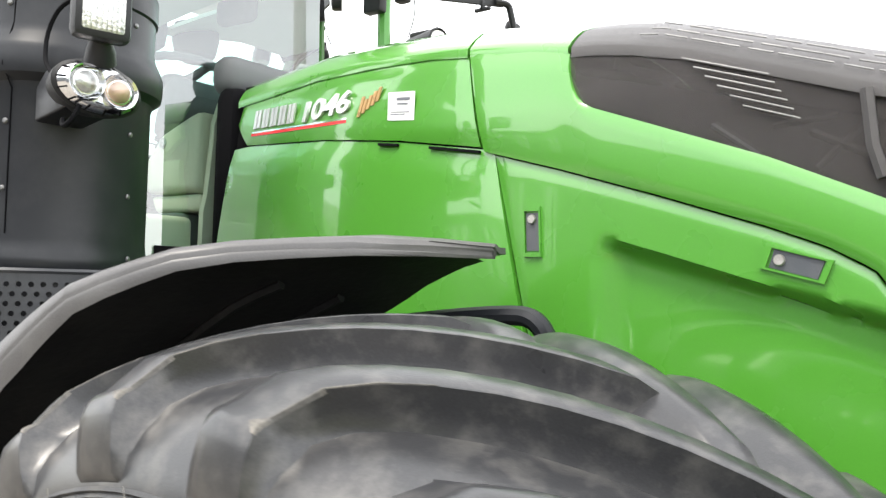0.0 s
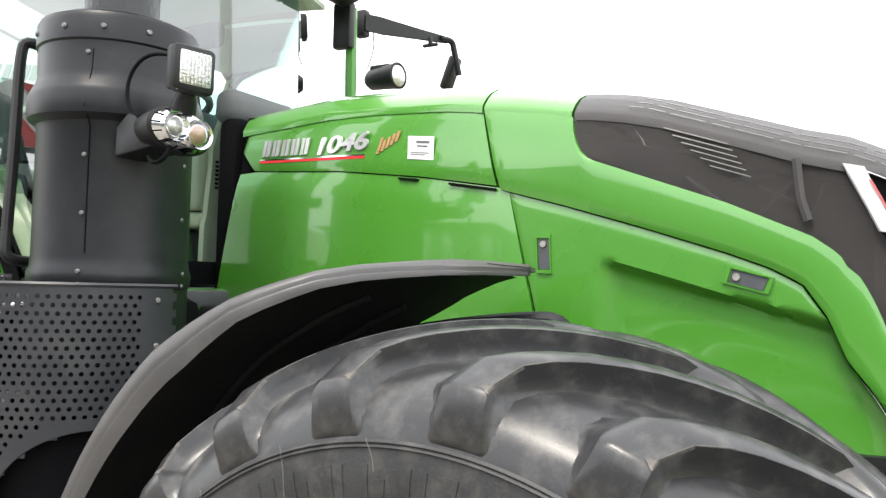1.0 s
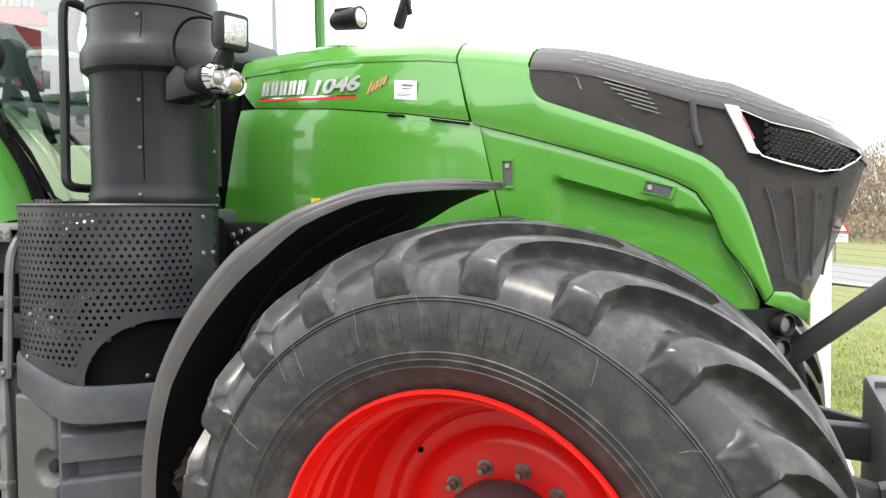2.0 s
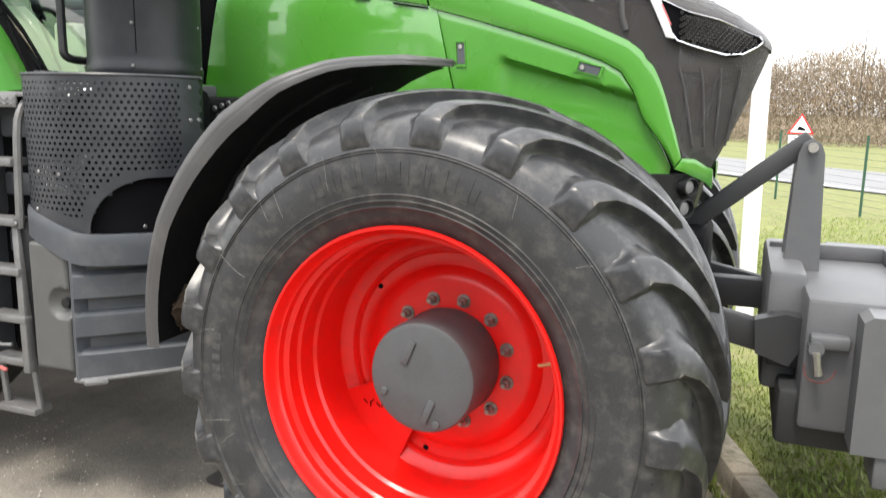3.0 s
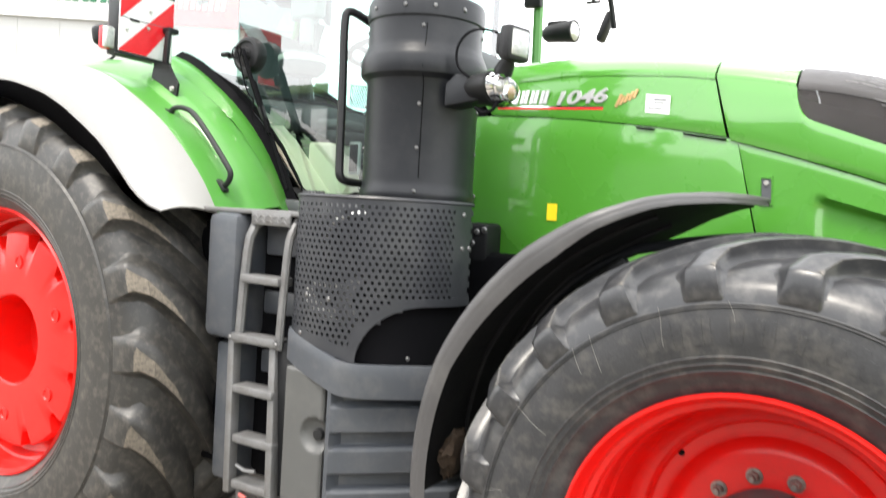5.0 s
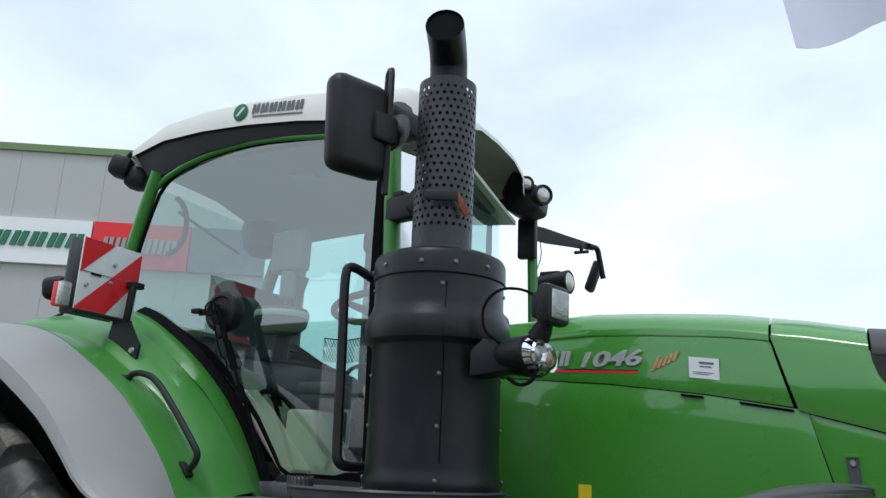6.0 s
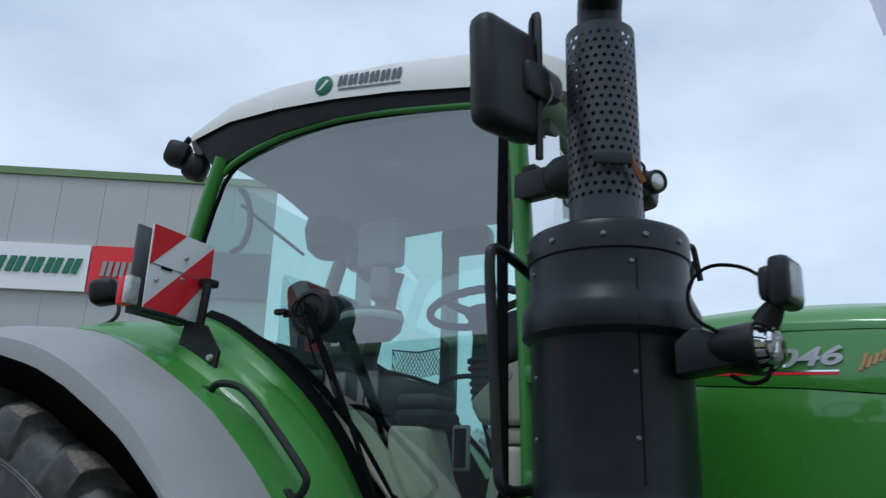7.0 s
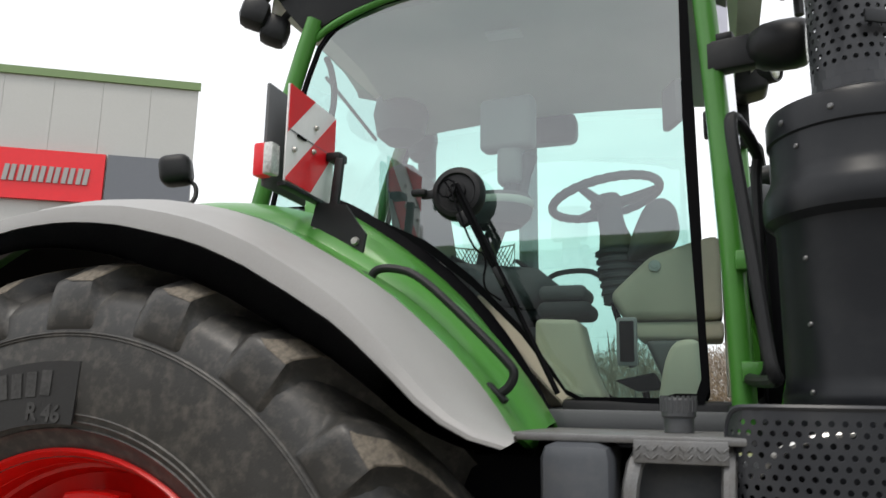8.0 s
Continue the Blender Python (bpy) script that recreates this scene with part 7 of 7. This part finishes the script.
# ---- front linkage and weight ----
for y in (0.90, 2 * MID - 0.90):
    part("lower_link", Build().box((0.86, y, 0.915), (0.52, 0.05, 0.115), 0.012, Matrix.Rotation(radians(12), 4, "Y")), LINK, tractor, "dark steel lower link arm")
    part("lower_link", Build().box((1.10, y, 0.88), (0.14, 0.07, 0.19), 0.01), LINK, tractor)
part("link_frame", Build().box((0.62, MID, 0.85), (0.34, 0.84, 0.42), 0.04), LINK, tractor, "dark front linkage frame")
part("link_beam", Build().box((0.88, 1.48, 0.915), (0.40, 0.08, 0.125), 0.01), LINK, tractor)
part("link_cylinder", Build().tube([(0.55, 0.98, 1.24), (0.72, 0.94, 1.03)], 0.045, 14), LINK, tractor)
part("top_link", Build().box((0.86, MID - 0.08, 1.345), (0.72, 0.035, 0.075), 0.012, Matrix.Rotation(radians(-40), 4, "Y")), LINK, tractor, "dark steel top link bar")
weight = thing("front_weight", (1.45, MID, 0.3), "grey painted steel front ballast weight on the linkage", "weight")
part("body", Build().box((1.57, MID, 0.855), (0.88, 1.24, 0.45), 0.02), WEIGHT, weight)
part("front_block", Build().box((1.08, MID, 0.90), (0.13, 0.80, 0.44), 0.025), WEIGHT, weight)
# Lower body coloured dark for the shade under the weight.
part("lower_body", Build().box((1.25, MID, 0.645), (0.36, 1.14, 0.20), 0.02), WEIGHT_SHADE, weight, "lower body with underside shade in its dark colour")
for y in (0.63, 2 * MID - 0.63):
    part("side_block", Build().prism([(-0.355, -0.23), (0.40, -0.23), (0.40, 0.17), (0.37, 0.21), (-0.33, 0.21), (-0.355, 0.19)], Matrix.Translation((1.635, y + 0.07, 0.855)) @ Matrix.Rotation(radians(90), 4, "X"), 0.14), WEIGHT, weight, "lighter grey end block")
    part("foot_block", Build().box((1.68, y + (0.03 if y < MID else -0.03), 0.575), (0.66, 0.18, 0.12), 0.012), WEIGHT, weight)
part("top_rim", Build().box((1.25, MID + 0.16, 1.11), (0.44, 0.018, 0.06), 0.005), WEIGHT, weight)
part("top_rim", Build().box((1.46, MID, 1.11), (0.018, 0.34, 0.06), 0.005), WEIGHT, weight)
part("link_hook", Build().prism([(0.98, 0.955), (1.08, 0.985), (1.135, 0.975), (1.145, 0.88), (1.10, 0.80), (0.99, 0.835)], Matrix(((1, 0, 0, 0), (0, 0, -1, 0.90), (0, 1, 0, 0), (0, 0, 0, 1))), 0.07), LINK, weight, "dark lower link hook")
part("mast", Build().prism([(-0.065, 0), (0.065, 0), (0.045, 0.47), (0.03, 0.51), (0, 0.525), (-0.03, 0.51), (-0.045, 0.47)], Matrix.Translation((1.135, MID - 0.10, 1.05)) @ Matrix.Rotation(radians(90), 4, "X"), 0.04), WEIGHT, weight, "tall grey mast plate")
part("mast", Build().prism([(-0.065, 0), (0.065, 0), (0.045, 0.47), (0.03, 0.51), (0, 0.525), (-0.03, 0.51), (-0.045, 0.47)], Matrix.Translation((1.135, MID + 0.06, 1.05)) @ Matrix.Rotation(radians(90), 4, "X"), 0.04), WEIGHT, weight)
part("mast_pin", Build().tube([(1.135, MID - 0.18, 1.545), (1.135, MID + 0.1, 1.545)], 0.018, 12), STEEL, weight)
part("weight_bar", Build().box((1.205, 0.68, 0.945), (0.12, 0.06, 0.045), 0.012), WEIGHT, weight)
part("hitch_pin", Build().tube([(1.165, 0.64, 0.925), (1.165, 0.72, 0.925)], 0.024, 14), WEIGHT, weight)
part("pin_handle", Build().tube([(1.165, 0.645, 0.915), (1.172, 0.645, 0.87), (1.178, 0.65, 0.84)], [0.014, 0.013, 0.016], 8), STEEL, weight)
part("safety_cord", Build().tube(smooth([(1.135, 0.66, 0.865), (1.14, 0.65, 0.825), (1.18, 0.645, 0.812), (1.215, 0.65, 0.825), (1.23, 0.66, 0.86)], 2), 0.0022, 6), CORD, weight, "dull red safety cord")

# ---- yard surroundings ----
pole = thing("flagpole", (0.99, 3.9, 0.08), "white painted metal flagpole on the lawn", "flagpole")
part("shaft", Build().tube([(1.0, 3.9, 0.04), (0.975, 3.9, 2.0), (0.95, 3.9, 7.2)], [0.062, 0.058, 0.045], 20), POLE_W, pole)
part("base_plate", Build().box((0.97, 3.85, 0.10), (0.42, 0.34, 0.07), 0.01), POLE_W, pole)
flag = thing("flag", (0.9, 3.9, 4.7), "pale flag cloth with a green stripe on a flagpole", "flag")


def flag_point(f, g):
    """f from the pole outwards, g from the top down."""
    return Vector((0.97 - 1.24 * f - 0.30 * f * (1 - g), 3.9 + 0.10 * math.sin(7 * f + 3 * g) * f, 6.87 - 1.95 * g - 0.05 * math.sin(9 * f) + 0.10 * f * (1 - g) - 0.06 * max(0, f - 0.8) / 0.2 * g))


part("cloth", Build().sheet([[flag_point(f, g) for g in np.linspace(0, 1, 12)] for f in np.linspace(0, 1, 18)], 0.004, lambda p: Vector((0, 1, 0))), FLAG_M, flag)
part("stripe", Build().sheet([[flag_point(f, g) - Vector((0, 0.006, 0)) for g in np.linspace(0.30, 0.66 - 0.25 * (1 - f), 6)] for f in np.linspace(0.72, 1, 8)], 0.002, lambda p: Vector((0, 1, 0))), TRIM_G, flag, "green printed stripe")

fence = thing("fence", (2.0, 13.0, 0), "green wire mesh fence with thin steel posts", "fence")
FD = Vector((1.18, -2.08, 0)).normalized()
fposts = [Vector((1.54, 14.1, 0)) + FD * 2.42 * k for k in range(-9, 7)]
pm = Build().tube([(0, 0, 0), (0, 0, 1.30)], 0.022, 8).mesh("post", FENCE_M)
for p in fposts:
    piece("post", pm, Matrix.Translation((p.x, p.y, lawn_height((p - KERB).dot(ACROSS)))), fence)
for k in range(12):
    z = 0.08 + 0.105 * k
    part("wire", Build().tube([Vector((p.x, p.y, lawn_height((p - KERB).dot(ACROSS)) + z)) for p in (fposts[0], fposts[5], fposts[9], fposts[12], fposts[-1])], 0.0022, 4), FENCE_M, fence)

sign = thing("road_sign", (2.71, 27.9, -0.4), "triangular red-bordered warning road sign with a plate below", "road sign")
sm = Matrix.Translation((2.71, 27.9, 1.0)) @ Matrix.Rotation(radians(90), 4, "X")
part("post", Build().tube([(2.71, 27.95, -0.55), (2.71, 27.95, 1.5)], 0.035, 10), ALU, sign)
part("border", Build().prism([(-0.42, 0), (0.42, 0), (0.0, 0.70)], sm, 0.02), RED_P, sign, "red triangular border")
part("face", Build().prism([(-0.335, 0.05), (0.335, 0.05), (0.0, 0.61)], sm @ Matrix.Translation((0, 0, 0.021)), 0.004), WHITE_P, sign)
part("pictogram", Build().prism([(-0.14, 0.13), (0.13, 0.10), (0.15, 0.16), (-0.06, 0.27)], sm @ Matrix.Translation((0, 0, 0.027)), 0.003), BLACK, sign)
part("plate", Build().prism([(-0.38, -0.34), (0.38, -0.34), (0.38, -0.06), (-0.38, -0.06)], sm, 0.02), WHITE_P, sign)
for z in (-0.16, -0.25):
    part("print_bar", Build().prism([(-0.28, z), (0.28, z), (0.28, z + 0.035), (-0.28, z + 0.035)], sm @ Matrix.Translation((0, 0, 0.021)), 0.003), GREY_P, sign)

# unseen plain hall added behind the viewer to close the yard and shape reflections
back_hall = thing("reflection_hall", (-2.0, -18.0, 0), "unseen plain dark hall added for reflections, with tall white panels", "building")
part("wall", Build().box((-2.0, -21.0, 2.9), (64.0, 6.0, 6.4), 0.02), CLAD_D, back_hall, "dark wall added to darken reflections")
part("roof", Build().box((-2.0, -21.0, 6.2), (64.6, 6.6, 0.3), 0.02), TRIM_G, back_hall, "green roof edge")
# white panels added so that pale bars reflect in the hood
for k in range(4):
    for dx in (0.0, 1.35):
        win = part("window", Build().box((-31.0 + 4.6 * k + dx, -17.97, 3.75), (0.92, 0.08, 3.6), 0.01), ALU, back_hall, "tall white panel added for reflected bars")
        for z in (2.9, 4.65):
            part("pane", Build().box((-31.0 + 4.6 * k + dx, -17.92, z), (0.80, 0.04, 1.6), 0.005), WHITE_P, win)

# dealership hall
HP, HD = Vector((-18.9, 12.4, 0)), Vector((0.857, 0.515, 0))
HN = Vector((0.515, -0.857, 0))
HM = Matrix(((HD.x, 0, HN.x, HP.x), (HD.y, 0, HN.y, HP.y), (0, 1, 0, 0), (0, 0, 0, 1)))
hall = thing("dealership_hall", HP, "grey clad dealership hall with brand sign band", "building")


def on_wall(pts, t, o=0.0):
    return Build().prism(pts, HM @ Matrix.Translation((0, 0, o)), t)


part("wall", Build().prism([(-26, -0.03), (-26, -18), (-3, -18), (5.06, -0.03)], Matrix(((HD.x, HN.x, 0, HP.x), (HD.y, HN.y, 0, HP.y), (0, 0, 1, -0.5), (0, 0, 0, 1))), 10.5), CLAD, hall, "pale grey vertical metal cladding")
for k in range(22):
    x0 = 5.06 - 1.2 * (k + 1)
    part("cladding_panel", on_wall([(x0 + 0.004, -0.4), (x0 + 1.196, -0.4), (x0 + 1.196, 9.98), (x0 + 0.004, 9.98)], 0.03, -0.028), CLAD, hall)
part("roof_trim", on_wall([(-26.1, 9.95), (5.12, 9.95), (5.12, 10.16), (-26.1, 10.16)], 0.10, -0.02), TRIM_G, hall, "green roof edge trim")
for x0, x1, mt, lb in ((-6.5, 0.2, WHITE_P, "white sign panel"), (0.25, 2.92, RED_P, "red sign panel"), (2.98, 5.05, GREY_P, "dark grey sign panel"), (-14, -6.55, GREY_P, "dark grey sign panel")):
    pnl = part("sign_panel", on_wall([(x0, 6.62), (x1, 6.62), (x1, 7.92), (x0, 7.92)], 0.14, 0.02), mt, hall, lb)
    if mt is WHITE_P:
        for k in range(5):
            a = -2.45 + 0.5 * k
            for r in ((0, 0, 0.16, 0.42), (0.22, 0, 0.16, 0.42)):
                sh = 0.28
                part("wordmark_block", on_wall([(a + r[0] + sh * r[1], 7.1 + r[1]), (a + r[0] + r[2] + sh * r[1], 7.1 + r[1]), (a + r[0] + r[2] + sh * (r[1] + r[3]), 7.1 + r[1] + r[3]), (a + r[0] + sh * (r[1] + r[3]), 7.1 + r[1] + r[3])], 0.04, 0.17), GREEN_P, pnl)
    elif mt is RED_P:
        for k in range(6):
            a = 0.55 + 0.345 * k
            for r in ((0.0, 0, 0.11, 0.42), (0.16, 0, 0.11, 0.42)):
                sh = 0.12
                part("wordmark_block", on_wall([(a + r[0] + sh * r[1], 7.06 + r[1]), (a + r[0] + r[2] + sh * r[1], 7.06 + r[1]), (a + r[0] + r[2] + sh * (r[1] + r[3]), 7.06 + r[1] + r[3]), (a + r[0] + sh * (r[1] + r[3]), 7.06 + r[1] + r[3])], 0.04, 0.17), SILVER, pnl)

# ---- distant woods ----
rng = np.random.default_rng(4)


def thicket(name, n, x0, x1, y0, y1, h0, h1, size, material, label, lean=0.3):
    """Thin twig-like slivers, dense low down, sparse at the ragged top."""
    x, y = rng.uniform(x0, x1, n), rng.uniform(y0, y1, n)
    top = h0 + (h1 - h0) * (0.5 + 0.2 * np.sin(x * 0.31 + y) + 0.15 * np.sin(x * 0.83 + 1.7) + 0.15 * np.sin(x * 1.9 + y * 0.7))
    p = np.stack([x, y, -0.9 + top * rng.uniform(0, 1, n) ** 0.95], 1)
    s = (size * rng.uniform(0.5, 1.5, n))[:, None]
    d = np.concatenate([rng.normal(0, lean, (n, 2)), np.ones((n, 1))], 1)
    d = d / np.linalg.norm(d, axis=1)[:, None] * s
    w = rng.normal(0, 1, (n, 3)) * (1, 1, 0.3)
    w = w / np.linalg.norm(w, axis=1)[:, None] * s * 0.08
    v = np.stack([p - w, p + w, p + d + w * 0.3, p + d * 0.6 - w * 1.3], 1).reshape(-1, 3).tolist()
    f = np.arange(4 * n).reshape(-1, 4).tolist()
    me = bpy.data.meshes.new(name)
    me.from_pydata(v, [], f)
    me.materials.append(material)
    return tagged(new(name, me), label, "woods", kind="stuff")


thicket("far_woods", 330000, -30, 42, 60, 72, 5.2, 8.2, 0.26, BRUSH, "bare brown winter woodland edge", 0.6)
thicket("far_leaves", 12000, -10, 9, 60, 66, 3.0, 6.0, 0.2, BRUSH2, "rust coloured winter leaves on the woodland edge", 0.9)
thicket("hedge", 60000, -30, 42, 50, 58, 1.6, 2.6, 0.22, BRUSH, "low tangled brown hedge along the road bank", 0.8)
v, f = [], []
for k in range(110):
    x, y = rng.uniform(-45, 60), rng.uniform(60, 78)
    b_ = Build().tube([(x, y, -0.9), (x + rng.normal(0, 0.2), y, 3), (x + rng.normal(0, 0.4), y, rng.uniform(6, 9))], [0.10, 0.07, 0.02], 5, caps=False)
    n0 = len(v)
    v += b_.v
    f += [tuple(i + n0 for i in q) for q in b_.f]
me = bpy.data.meshes.new("far_trunks")
me.from_pydata([tuple(q) for q in v], [], f)
me.materials.append(BARK)
tagged(new("far_trunks", me), "thin grey trunks of the distant woodland", "woods", kind="stuff")

# ---- lawn grass, weeds at the kerb, grit ----


def blades(name, n, place, size, material, label):
    v, f = [], []
    for k in range(n):
        p, g = place()
        a = rng.uniform(0, 6.283)
        h = size * g * rng.uniform(0.5, 1.4)
        w = Vector((math.cos(a), math.sin(a), 0)) * (0.004 + 0.03 * h)
        t = Vector((rng.normal(0, 0.5), rng.normal(0, 0.5), 1)).normalized() * h
        i = len(v)
        v += [p - w, p + w, p + t * 0.6 + w * 0.6, p + t]
        f += [(i, i + 1, i + 2), (i, i + 2, i + 3)]
    me = bpy.data.meshes.new(name)
    me.from_pydata([tuple(q) for q in v], [], f)
    me.materials.append(material)
    return tagged(new(name, me), label, "grass", kind="stuff")


def on_lawn():
    s = 0.14 + rng.exponential(1.6)
    a = rng.uniform(-9, 4)
    return kerb_point(a, s, lawn_height(s) - 0.003 + 0.02 * math.sin(a * 1.3 + s)), 1.0 + 0.15 * s


def at_kerb():
    c = rng.choice([-2.1, -1.2, -0.4, 0.05, 0.3, 0.42, 0.55, 0.9, 1.15, 1.3, 1.6])
    return kerb_point(c + rng.normal(0, 0.06), -0.02 - abs(rng.normal(0, 0.03)), 0.0), 1.0


blades("grass", 90000, on_lawn, 0.032, GRASS, "short patchy lawn grass with straw")
blades("weeds", 1600, at_kerb, 0.05, GRASS, "small green weeds in the kerb joint")
v, f = [], []
for k in range(4500):
    p = Vector((rng.uniform(-3.6, 1.1), rng.uniform(-1.3, 0.9), 0.003))
    if (p - KERB).dot(ACROSS) > -0.03:
        continue
    s = rng.uniform(0.002, 0.0045) if k % 9 else rng.uniform(0.005, 0.008)
    i = len(v)
    v += [p + Vector((s, 0, 0)), p + Vector((-s * 0.6, s * 0.8, 0)), p + Vector((-s * 0.5, -s, 0)), p + Vector((0, 0, s))]
    f += [(i, i + 1, i + 3), (i + 1, i + 2, i + 3), (i + 2, i, i + 3)]
me = bpy.data.meshes.new("grit")
me.from_pydata([tuple(q) for q in v], [], f)
me.materials.append(GRIT)
tagged(new("grit", me), "pale grit scattered on the asphalt", "grit", kind="stuff")
